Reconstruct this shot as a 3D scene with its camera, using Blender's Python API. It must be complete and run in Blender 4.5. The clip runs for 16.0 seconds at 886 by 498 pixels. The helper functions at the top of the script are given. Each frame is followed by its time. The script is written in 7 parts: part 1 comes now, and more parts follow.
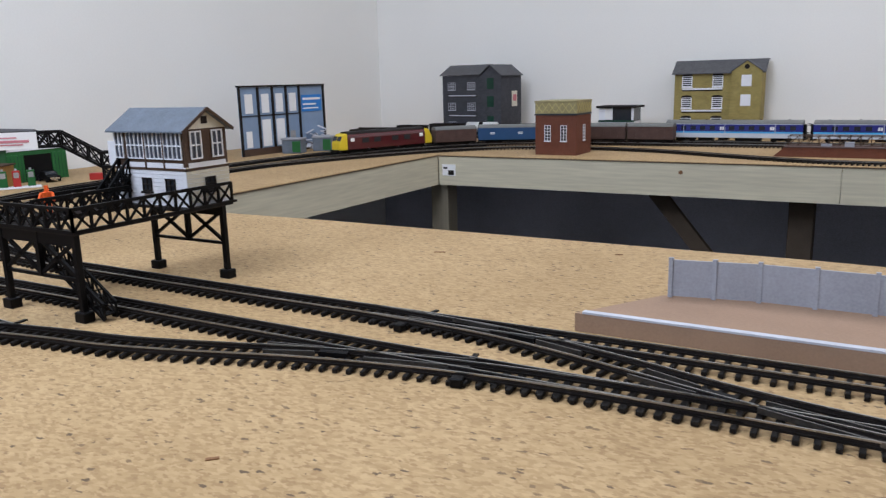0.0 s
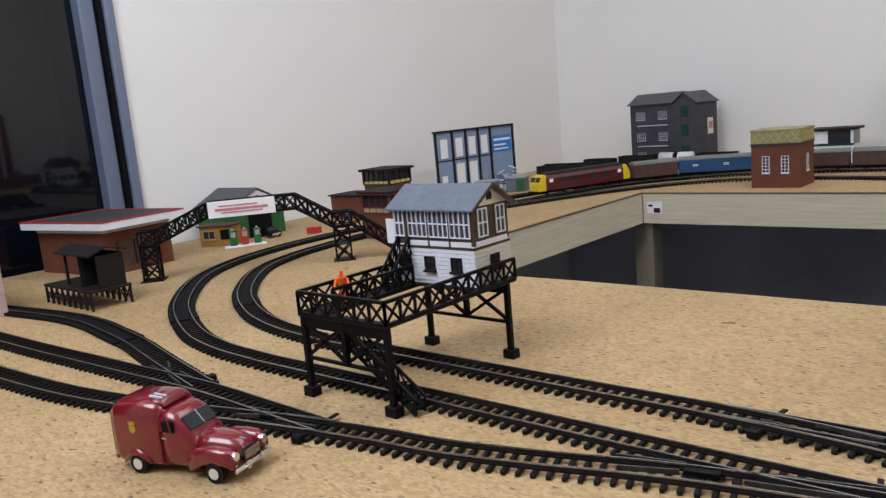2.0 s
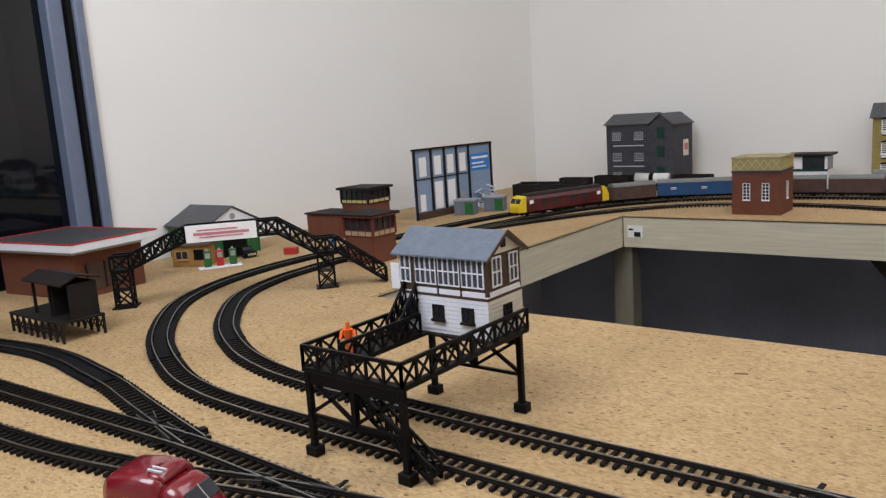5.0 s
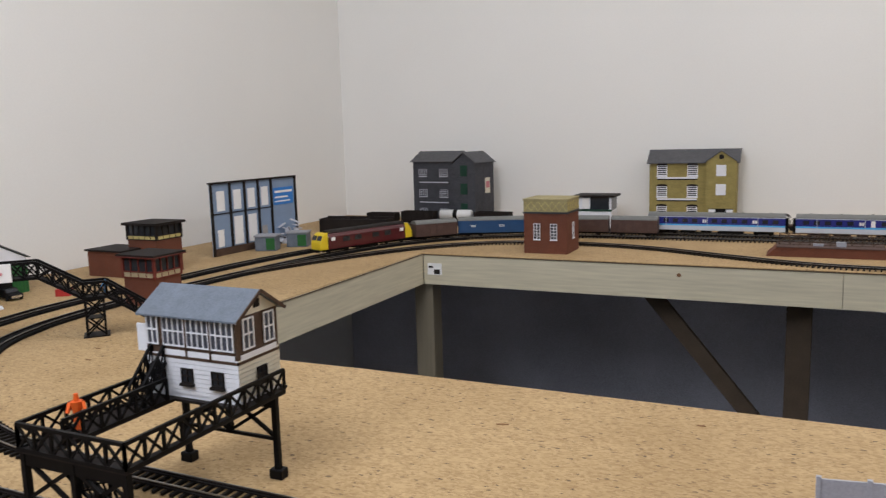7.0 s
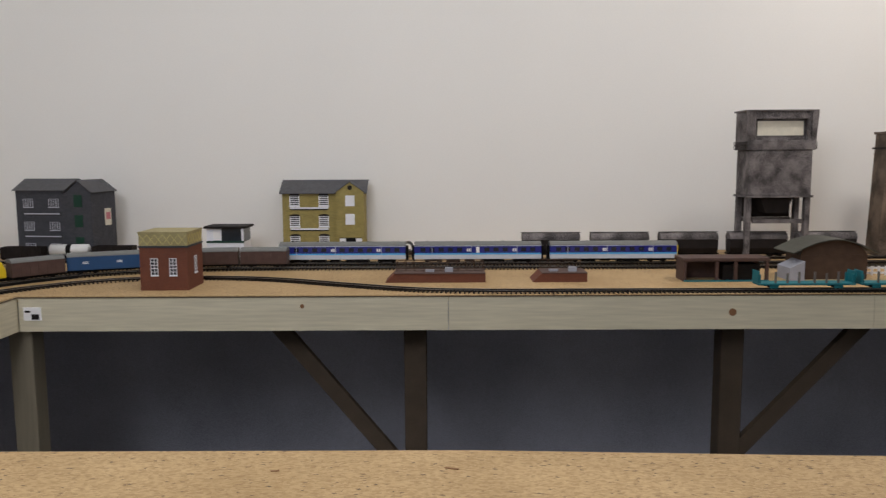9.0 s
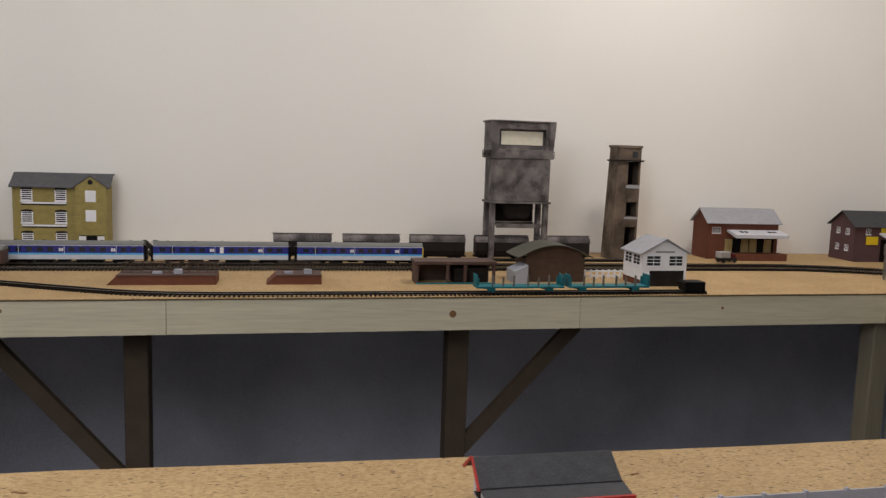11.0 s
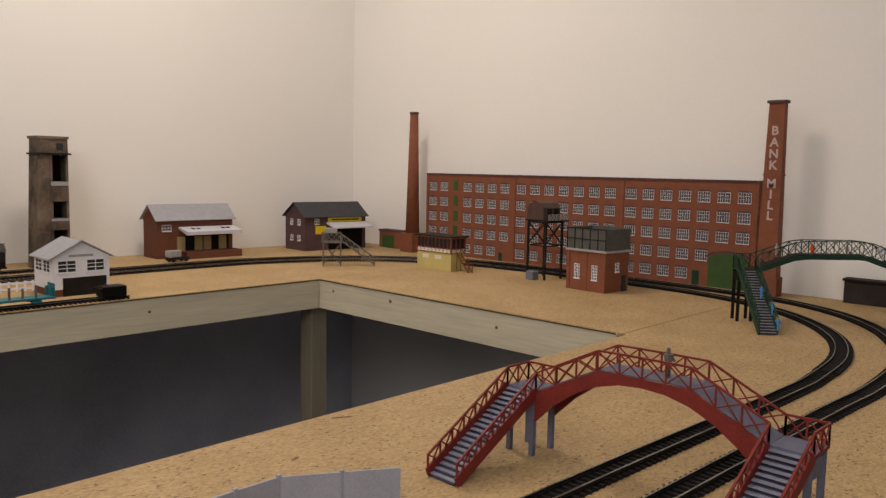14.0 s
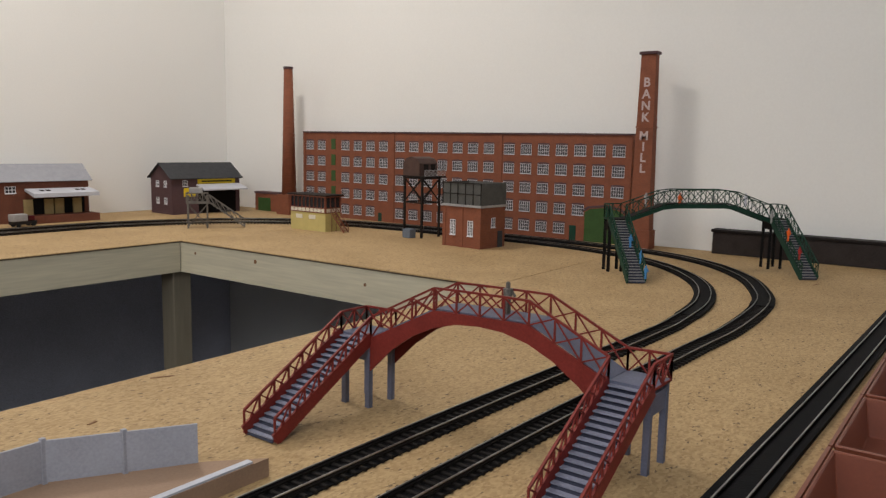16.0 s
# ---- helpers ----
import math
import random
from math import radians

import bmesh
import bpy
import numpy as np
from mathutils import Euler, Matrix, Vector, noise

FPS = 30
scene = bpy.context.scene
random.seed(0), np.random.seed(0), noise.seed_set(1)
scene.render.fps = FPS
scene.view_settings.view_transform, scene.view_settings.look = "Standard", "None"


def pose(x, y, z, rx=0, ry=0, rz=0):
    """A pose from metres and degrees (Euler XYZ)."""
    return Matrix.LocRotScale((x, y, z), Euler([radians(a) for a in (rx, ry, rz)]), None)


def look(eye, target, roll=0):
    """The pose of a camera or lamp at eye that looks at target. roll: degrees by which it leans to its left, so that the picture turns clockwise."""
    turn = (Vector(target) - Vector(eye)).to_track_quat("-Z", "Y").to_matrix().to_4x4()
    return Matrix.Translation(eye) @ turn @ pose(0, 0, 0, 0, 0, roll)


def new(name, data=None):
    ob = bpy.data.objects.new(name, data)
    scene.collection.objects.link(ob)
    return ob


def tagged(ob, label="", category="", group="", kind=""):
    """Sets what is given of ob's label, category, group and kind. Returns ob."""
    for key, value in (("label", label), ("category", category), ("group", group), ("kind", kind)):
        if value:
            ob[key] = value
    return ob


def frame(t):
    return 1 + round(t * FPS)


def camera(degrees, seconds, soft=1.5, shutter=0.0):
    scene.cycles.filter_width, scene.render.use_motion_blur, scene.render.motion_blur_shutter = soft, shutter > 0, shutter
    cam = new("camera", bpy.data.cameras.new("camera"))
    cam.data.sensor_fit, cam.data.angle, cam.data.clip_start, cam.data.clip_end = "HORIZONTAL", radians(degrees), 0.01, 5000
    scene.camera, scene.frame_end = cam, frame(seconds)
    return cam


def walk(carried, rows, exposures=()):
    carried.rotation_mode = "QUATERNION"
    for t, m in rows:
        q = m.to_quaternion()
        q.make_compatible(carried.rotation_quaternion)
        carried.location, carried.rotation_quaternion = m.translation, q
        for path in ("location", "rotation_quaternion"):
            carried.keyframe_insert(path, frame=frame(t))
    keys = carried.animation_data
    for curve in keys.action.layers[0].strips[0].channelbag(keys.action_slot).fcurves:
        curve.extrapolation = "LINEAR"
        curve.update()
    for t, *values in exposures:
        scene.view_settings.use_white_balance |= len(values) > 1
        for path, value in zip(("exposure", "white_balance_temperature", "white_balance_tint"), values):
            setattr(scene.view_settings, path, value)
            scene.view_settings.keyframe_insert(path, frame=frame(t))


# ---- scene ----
cam = camera(59.9, 16.0, soft=1.3, shutter=0.18)
PATH = [
    (0, (0.865, -1.476, 0.159), (-0.117, 0.214, -0.267), -1.5),
    (0.5, (0.823, -1.471, 0.167), (-0.215, 0.185, -0.259), -2.1),
    (1, (0.786, -1.476, 0.181), (-0.297, 0.157, -0.221), -2.5),
    (1.5, (0.761, -1.486, 0.189), (-0.434, 0.071, -0.193), -4.1),
    (2, (0.745, -1.499, 0.199), (-0.555, -0.019, -0.145), -5.1),
    (2.5, (0.732, -1.508, 0.205), (-0.624, -0.08, -0.145), -5.5),
    (3, (0.718, -1.514, 0.216), (-0.658, -0.1, -0.11), -5.6),
    (3.2, (0.716, -1.514, 0.22), (-0.663, -0.102, -0.107), -5.8),
    (5.3, (0.693, -1.491, 0.229), (-0.491, 0.083, -0.116), -3.3),
    (5.5, (0.696, -1.489, 0.228), (-0.466, 0.101, -0.121), -3.1),
    (6, (0.701, -1.482, 0.23), (-0.406, 0.151, -0.102), -2.9),
    (6.5, (0.711, -1.471, 0.242), (-0.287, 0.234, -0.065), -1.9),
    (7, (0.729, -1.453, 0.248), (-0.11, 0.339, -0.044), -1.6),
    (7.5, (0.749, -1.441, 0.253), (0.1, 0.431, -0.019), -1.5),
    (8, (0.761, -1.429, 0.258), (0.31, 0.504, 0.009), -0.9),
    (8.5, (0.775, -1.413, 0.254), (0.553, 0.56, 0.019), -0.7),
    (9, (0.801, -1.399, 0.251), (0.787, 0.587, 0.016), -0.3),
    (9.5, (0.827, -1.393, 0.247), (1.011, 0.585, 0.008), 0.2),
    (9.7, (0.836, -1.393, 0.249), (1.091, 0.576, 0.009), 0.5),
    (11.8, (1.099, -1.43, 0.279), (1.702, 0.46, 0.026), 2.8),
    (12, (1.114, -1.427, 0.281), (1.831, 0.422, 0.023), 2.4),
    (12.5, (1.151, -1.417, 0.283), (2.121, 0.314, 0.037), 0.4),
    (13, (1.176, -1.405, 0.272), (2.364, 0.189, 0.051), 1.0),
    (13.5, (1.213, -1.395, 0.259), (2.564, 0.067, 0.069), 1.4),
    (14, (1.243, -1.389, 0.248), (2.684, -0.017, 0.047), 1.2),
    (14.5, (1.275, -1.386, 0.23), (2.757, -0.065, -0.016), 1.1),
    (15, (1.295, -1.389, 0.221), (2.812, -0.11, -0.025), 1.6),
    (15.5, (1.311, -1.39, 0.218), (2.861, -0.155, -0.054), 1.0),
    (16, (1.329, -1.392, 0.21), (2.93, -0.224, -0.058), 1.1),
]
walk(cam, [(t, look(eye, target, roll)) for t, eye, target, roll in PATH],
     [(0.0, 0.04, 5550, 11), (3.0, -0.06, 6000, 12), (6.0, 0.0, 6080, 12), (9.0, -0.22, 6200, 12), (12.5, -0.28, 6750, 13), (14.0, -0.26, 7050, 16), (16.0, -0.12, 6300, 10)])

# ---- world and light ----
world = bpy.data.worlds.new("world")
scene.world = world
world.use_nodes = True
world.node_tree.nodes["Background"].inputs[0].default_value = (0.75, 0.82, 1.0, 1)
world.node_tree.nodes["Background"].inputs[1].default_value = 0.02
CEIL = 1.55


def area_lamp(x, y, sx, sy, watts, colour):
    d = bpy.data.lights.new("overhead_light", "AREA")
    d.shape, d.size, d.size_y, d.energy, d.color = "RECTANGLE", sx, sy, watts, colour
    o = new("overhead_light", d)
    o.matrix_world = pose(x, y, CEIL - 0.075)
    return o


area_lamp(2.05, 0.0, 0.35, 0.2, 11.8, (1.0, 0.915, 0.82))
# Broad soft fill, added to lift the western walls; its source is unseen.
area_lamp(0.70, -0.45, 1.1, 0.9, 9.0, (1.0, 0.965, 0.92))


def fill_lamp(x, y, z, r, watts, colour):
    d = bpy.data.lights.new("fill_light", "POINT")
    d.shadow_soft_size, d.energy, d.color = r, watts, colour
    o = new("fill_light", d)
    o.matrix_world = pose(x, y, z)
    return o


# Soft fill added behind the camera to brighten front faces and the west half.
fill_lamp(0.2, -1.8, CEIL - 0.48, 0.38, 44.0, (0.97, 0.98, 1.0))

# ---- materials ----


def mat(name, col, rough=0.6, metal=0.0, var=0.25, scale=60.0, bump=0.0, fine=600.0, coat=0.0, dirt=None):
    """Two scales of noise on a base colour, with a little relief."""
    m = bpy.data.materials.new(name)
    m.use_nodes = True
    nt = m.node_tree
    n, l = nt.nodes, nt.links
    b = n["Principled BSDF"]
    b.inputs["Roughness"].default_value, b.inputs["Metallic"].default_value = rough, metal
    b.inputs["Coat Weight"].default_value = coat
    if rough >= 0.45 and not metal:
        b.inputs["Specular IOR Level"].default_value = 0.12 if max(col) < 0.05 else 0.25
    tc = n.new("ShaderNodeTexCoord")
    n1, n2 = n.new("ShaderNodeTexNoise"), n.new("ShaderNodeTexNoise")
    n1.inputs["Scale"].default_value, n1.inputs["Detail"].default_value = scale, 4
    n2.inputs["Scale"].default_value, n2.inputs["Detail"].default_value = fine, 2
    for q in (n1, n2):
        l.new(tc.outputs["Object"], q.inputs["Vector"])
    add = n.new("ShaderNodeMath")
    add.operation = "ADD"
    l.new(n1.outputs["Fac"], add.inputs[0]), l.new(n2.outputs["Fac"], add.inputs[1])
    half = n.new("ShaderNodeMath")
    half.operation, half.inputs[1].default_value = "MULTIPLY", 0.5
    l.new(add.outputs[0], half.inputs[0])
    cr = n.new("ShaderNodeValToRGB")
    cr.color_ramp.elements[0].position, cr.color_ramp.elements[1].position = 0.3, 0.7
    lo = dirt or tuple(c * (1 - var) for c in col)
    hi = tuple(min(1.0, c * (1 + var * 0.6)) for c in col)
    cr.color_ramp.elements[0].color, cr.color_ramp.elements[1].color = (*lo, 1), (*hi, 1)
    l.new(half.outputs[0], cr.inputs[0]), l.new(cr.outputs[0], b.inputs["Base Color"])
    if bump:
        bp = n.new("ShaderNodeBump")
        bp.inputs["Strength"].default_value, bp.inputs["Distance"].default_value = bump, 0.001
        l.new(n2.outputs["Fac"], bp.inputs["Height"]), l.new(bp.outputs[0], b.inputs["Normal"])
    return m


def brick_mat(name, c1, c2, mortar, bw=0.0031, bh=0.0012, var=0.3):
    """Printed or moulded model brickwork on upright walls of any of the two main directions."""
    m = mat(name, c1, 0.75, var=var, scale=45)
    nt = m.node_tree
    n, l = nt.nodes, nt.links
    b = n["Principled BSDF"]
    tc, sep, com, add = n.new("ShaderNodeTexCoord"), n.new("ShaderNodeSeparateXYZ"), n.new("ShaderNodeCombineXYZ"), n.new("ShaderNodeMath")
    l.new(tc.outputs["Object"], sep.inputs[0])
    l.new(sep.outputs[0], add.inputs[0]), l.new(sep.outputs[1], add.inputs[1])
    l.new(add.outputs[0], com.inputs[0]), l.new(sep.outputs[2], com.inputs[1])
    br = n.new("ShaderNodeTexBrick")
    br.inputs["Scale"].default_value = 1.0
    br.inputs["Brick Width"].default_value, br.inputs["Row Height"].default_value = bw, bh
    br.inputs["Mortar Size"].default_value = bh * 0.09
    br.inputs["Color1"].default_value, br.inputs["Color2"].default_value, br.inputs["Mortar"].default_value = (*c1, 1), (*c2, 1), (*mortar, 1)
    l.new(com.outputs[0], br.inputs["Vector"])
    old = b.inputs["Base Color"].links[0].from_socket
    mx = n.new("ShaderNodeMix")
    mx.data_type, mx.blend_type = "RGBA", "MIX"
    mx.inputs[0].default_value = 0.55
    l.new(old, mx.inputs[6]), l.new(br.outputs["Color"], mx.inputs[7]), l.new(mx.outputs[2], b.inputs["Base Color"])
    bp = n.new("ShaderNodeBump")
    bp.inputs["Strength"].default_value, bp.inputs["Distance"].default_value = 0.4, 0.0004
    bp.invert = True
    l.new(br.outputs["Fac"], bp.inputs["Height"]), l.new(bp.outputs[0], b.inputs["Normal"])
    return m


def chip_mat():
    """Chipboard: pale flakes with darker flecks, worn at a larger scale."""
    m = bpy.data.materials.new("chipboard")
    m.use_nodes = True
    nt = m.node_tree
    n, l = nt.nodes, nt.links
    b = n["Principled BSDF"]
    b.inputs["Roughness"].default_value = 0.72
    tc = n.new("ShaderNodeTexCoord")
    mp = n.new("ShaderNodeMapping")
    mp.inputs["Scale"].default_value = (1.0, 1.7, 1.0)
    l.new(tc.outputs["Object"], mp.inputs[0])
    vor = n.new("ShaderNodeTexVoronoi")
    vor.inputs["Scale"].default_value = 330
    dis = n.new("ShaderNodeTexNoise")
    dis.inputs["Scale"].default_value = 500
    mixv = n.new("ShaderNodeMix")
    mixv.data_type = "VECTOR"
    mixv.inputs[0].default_value = 0.004
    l.new(mp.outputs[0], dis.inputs["Vector"]), l.new(mp.outputs[0], mixv.inputs[4]), l.new(dis.outputs["Color"], mixv.inputs[5])
    l.new(mixv.outputs[1], vor.inputs["Vector"])
    sep = n.new("ShaderNodeSeparateColor")
    l.new(vor.outputs["Color"], sep.inputs[0])
    cr = n.new("ShaderNodeValToRGB")
    e = cr.color_ramp.elements
    e[0].position, e[0].color = 0.0, (0.12, 0.077, 0.042, 1)
    e[1].position, e[1].color = 1.0, (0.50, 0.350, 0.178, 1)
    k = e.new(0.035); k.color = (0.335, 0.215, 0.097, 1)
    k = e.new(0.5); k.color = (0.43, 0.293, 0.138, 1)
    l.new(sep.outputs[0], cr.inputs[0])
    no = n.new("ShaderNodeTexNoise")
    no.inputs["Scale"].default_value, no.inputs["Detail"].default_value = 7, 5
    l.new(tc.outputs["Object"], no.inputs["Vector"])
    hue = n.new("ShaderNodeMix")
    hue.data_type, hue.blend_type = "RGBA", "MULTIPLY"
    cr2 = n.new("ShaderNodeValToRGB")
    cr2.color_ramp.elements[0].color, cr2.color_ramp.elements[1].color = (0.86, 0.84, 0.8, 1), (1, 1, 1, 1)
    cr2.color_ramp.elements[0].position, cr2.color_ramp.elements[1].position = 0.35, 0.6
    l.new(no.outputs["Fac"], cr2.inputs[0])
    hue.inputs[0].default_value = 1.0
    l.new(cr.outputs[0], hue.inputs[6]), l.new(cr2.outputs[0], hue.inputs[7])
    l.new(hue.outputs[2], b.inputs["Base Color"])
    bp = n.new("ShaderNodeBump")
    bp.inputs["Strength"].default_value, bp.inputs["Distance"].default_value = 0.25, 0.0006
    l.new(sep.outputs[1], bp.inputs["Height"]), l.new(bp.outputs[0], b.inputs["Normal"])
    return m


def pine_mat(name, col, axis):
    """Planed softwood with stretched grain along one axis."""
    m = mat(name, col, 0.6, var=0.18, scale=20, bump=0.1)
    nt = m.node_tree
    n, l = nt.nodes, nt.links
    for q in list(n):
        if q.type == "TEX_NOISE":
            mp = n.new("ShaderNodeMapping")
            sc = [1.0, 1.0, 1.0]
            sc[axis] = 0.06
            mp.inputs["Scale"].default_value = sc
            q.inputs["Scale"].default_value = 35 if q.inputs["Scale"].default_value < 100 else 220
            l.new(q.inputs["Vector"].links[0].from_socket, mp.inputs[0]), l.new(mp.outputs[0], q.inputs["Vector"])
    return m


def glow_mat(name, col, strength):
    m = bpy.data.materials.new(name)
    m.use_nodes = True
    b = m.node_tree.nodes["Principled BSDF"]
    b.inputs["Emission Color"].default_value, b.inputs["Emission Strength"].default_value = (*col, 1), strength
    return m


CHIP = chip_mat()
PINE_X, PINE_Y, PINE_Z = (pine_mat("pine", (0.62, 0.565, 0.42), a) for a in range(3))
# Middle-leg and brace timber; the dimness under the table is put into it.
DTIMB = mat("dimmed_timber", (0.085, 0.062, 0.043), 0.7, var=0.3, scale=25)
DADO = mat("blotchy_blue_grey", (0.47, 0.48, 0.56), 0.6, var=0.5, scale=3)
# End-leg pine, darkened to hold the shade below the boards.
LEGP = pine_mat("dimmed_leg_pine", (0.29, 0.25, 0.18), 2)
EDGEB = mat("dark_edge_brown", (0.11, 0.078, 0.05), 0.75, var=0.4)
KNOT = mat("knot", (0.22, 0.11, 0.05), 0.6)
WALLP = mat("wall_paint", (0.86, 0.85, 0.825), 0.75, var=0.03, scale=3, bump=0.05, fine=250)
CEILP = mat("ceiling_paint", (0.82, 0.81, 0.78), 0.8, var=0.03, scale=3)
CARPET = mat("carpet", (0.055, 0.056, 0.07), 0.95, var=0.4, scale=12, bump=0.5)
UPVC = mat("window_plastic", (0.15, 0.18, 0.26), 0.4, var=0.1)
NIGHT = mat("night_glass", (0.004, 0.005, 0.008), 0.03, var=0.3, scale=3)
BLACKP = mat("black_plastic", (0.006, 0.0055, 0.006), 0.5, var=0.3)
DARKP = mat("dark_weathered_plastic", (0.021, 0.017, 0.016), 0.6, var=0.4)
SLEEPER = mat("sleeper_plastic", (0.013, 0.011, 0.010), 0.55, var=0.3)
FOAM = mat("black_underlay", (0.007, 0.007, 0.008), 0.8, var=0.4, bump=0.4)
RAIL = mat("nickel_rail", (0.37, 0.36, 0.345), 0.36, metal=1.0, var=0.3, scale=30)
RAIL_DULL = mat("tarnished_rail", (0.17, 0.16, 0.15), 0.5, metal=1.0, var=0.4, scale=40)
STEEL = mat("bright_metal", (0.75, 0.75, 0.76), 0.25, metal=1.0, var=0.1)
WHITE = mat("white_card", (0.80, 0.81, 0.86), 0.6, var=0.08)
OFFW = mat("cream_card", (0.70, 0.66, 0.55), 0.65, var=0.12)
PAPER = mat("paper_sign", (0.85, 0.84, 0.84), 0.6, var=0.04)
SLATE = mat("grey_slate", (0.15, 0.175, 0.215), 0.6, var=0.25, scale=90, bump=0.3)
DSLATE = mat("dark_slate", (0.050, 0.052, 0.058), 0.65, var=0.35, scale=90, bump=0.3)
MSLATE = mat("mid_slate", (0.098, 0.098, 0.106), 0.65, var=0.3, scale=90, bump=0.3)
LSLATE = mat("pale_roof", (0.33, 0.335, 0.37), 0.6, var=0.15, scale=60, bump=0.2)
TIMBER = mat("brown_timber", (0.085, 0.052, 0.036), 0.6, var=0.35)
BROWN = mat("brown_plastic", (0.085, 0.05, 0.042), 0.6, var=0.35)
GLASS = mat("dark_pane", (0.03, 0.033, 0.04), 0.15, var=0.3)
RBRICK = brick_mat("red_brick", (0.165, 0.055, 0.030), (0.115, 0.038, 0.023), (0.14, 0.075, 0.055), var=0.4)
MBRICK = brick_mat("mill_brick", (0.27, 0.092, 0.048), (0.18, 0.058, 0.032), (0.17, 0.085, 0.06), var=0.45)
DBRICK = brick_mat("dark_brick", (0.105, 0.055, 0.06), (0.075, 0.042, 0.05), (0.12, 0.09, 0.09))
GSTONE = brick_mat("grey_stone", (0.075, 0.077, 0.09), (0.045, 0.047, 0.058), (0.03, 0.03, 0.036), 0.007, 0.0035, 0.5)
YSTONE = brick_mat("yellow_stone", (0.37, 0.30, 0.105), (0.26, 0.21, 0.075), (0.20, 0.17, 0.06), 0.006, 0.003, 0.5)
CONC = mat("sooty_concrete", (0.165, 0.148, 0.148), 0.85, var=0.75, scale=24, bump=0.25, fine=900)
CONCB = mat("rusty_concrete", (0.155, 0.118, 0.09), 0.85, var=0.7, scale=16, bump=0.2, fine=900)
for streaked in (CONC, CONCB):
    for q in streaked.node_tree.nodes:
        if q.type == "VALTORGB":
            q.color_ramp.elements[0].position, q.color_ramp.elements[1].position = 0.42, 0.60
PALEG = mat("pale_grey_plastic", (0.55, 0.56, 0.62), 0.55, var=0.12)
TILE = mat("platform_surface", (0.33, 0.22, 0.15), 0.7, var=0.15, scale=25)
REDP = mat("red_paint", (0.42, 0.035, 0.03), 0.45, var=0.2)
DRED = mat("bridge_red", (0.20, 0.028, 0.022), 0.5, var=0.3)
MAROON = mat("maroon_paint", (0.075, 0.008, 0.012), 0.25, var=0.12, coat=0.5)
VANRED = mat("van_red", (0.175, 0.008, 0.014), 0.2, var=0.08, coat=0.6)
MGREEN = mat("mill_green", (0.045, 0.095, 0.028), 0.55, var=0.25)
WALLD = mat("dark_moulded_wall", (0.040, 0.032, 0.030), 0.7, var=0.4, scale=40, bump=0.3)
PINKT = mat("pink_lettering", (0.55, 0.20, 0.23), 0.6, var=0.1)
GOLD = mat("gold_crest", (0.50, 0.33, 0.02), 0.5, var=0.2)
GREEN = mat("bright_green", (0.028, 0.125, 0.034), 0.5, var=0.15)
DGREEN = mat("bridge_green", (0.012, 0.05, 0.032), 0.5, var=0.3)
OLIVE = mat("olive_roof", (0.075, 0.075, 0.062), 0.6, var=0.25)
TEAL = mat("teal_paint", (0.014, 0.15, 0.18), 0.5, var=0.2)
BLUEB = mat("hoarding_blue", (0.24, 0.32, 0.46), 0.6, var=0.1)
SIGNB = mat("sign_blue", (0.05, 0.22, 0.62), 0.5, var=0.08)
BLUE = mat("rail_blue", (0.016, 0.021, 0.21), 0.3, var=0.1, coat=0.3)
SKYB = mat("stripe_blue", (0.10, 0.42, 0.80), 0.35, var=0.05)
SILVER = mat("coach_grey", (0.56, 0.60, 0.68), 0.4, var=0.06)
PBLUE = mat("parcels_blue", (0.018, 0.065, 0.17), 0.35, var=0.15)
ROOFG = mat("coach_roof_grey", (0.17, 0.175, 0.17), 0.5, var=0.15)
YELLOW = mat("warning_yellow", (0.72, 0.53, 0.02), 0.45, var=0.1)
CREAMB = mat("cream_yellow", (0.55, 0.46, 0.18), 0.65, var=0.15)
ORANGE = mat("orange_paint", (0.85, 0.14, 0.02), 0.6, var=0.1)
FIGB = mat("figure_blue", (0.08, 0.28, 0.6), 0.6)
FIGG = mat("figure_grey", (0.35, 0.34, 0.34), 0.6)
WOODC = mat("raw_crate_wood", (0.45, 0.28, 0.12), 0.7, var=0.2)
TRAY = mat("tray_brown", (0.19, 0.055, 0.030), 0.42, var=0.12)
TANKW = mat("tank_white", (0.72, 0.73, 0.74), 0.4, var=0.1)
FENCEG = mat("fence_grey", (0.36, 0.37, 0.42), 0.65, var=0.18, scale=40)
STAGEG = mat("weathered_stage", (0.16, 0.145, 0.13), 0.7, var=0.35)
CURTAIN = mat("curtained_pane", (0.06, 0.066, 0.09), 0.3, var=0.35, scale=150)
FADED = mat("faded_lettering", (0.55, 0.43, 0.41), 0.7, var=0.2)
MILLF = mat("mill_window_frame", (0.66, 0.66, 0.70), 0.6, var=0.3)
MILLP = mat("mill_pane", (0.050, 0.048, 0.056), 0.3, var=0.5, scale=30)
# Backing colour that holds the shade seen between the bridge steps.
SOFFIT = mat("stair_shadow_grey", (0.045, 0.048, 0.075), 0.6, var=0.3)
TANKC = mat("drab_tank", (0.36, 0.31, 0.155), 0.65, var=0.3, scale=40)
TYRE = mat("tyre_black", (0.015, 0.015, 0.016), 0.8)
PIERG = mat("blue_grey_plastic", (0.14, 0.15, 0.21), 0.55, var=0.2)
STEPG = mat("step_grey", (0.25, 0.26, 0.34), 0.6, var=0.25)
LAMPG = glow_mat("tube_glow", (1.0, 0.95, 0.86), 1.5)

# ---- mesh helpers ----


def bm_new():
    return bmesh.new()


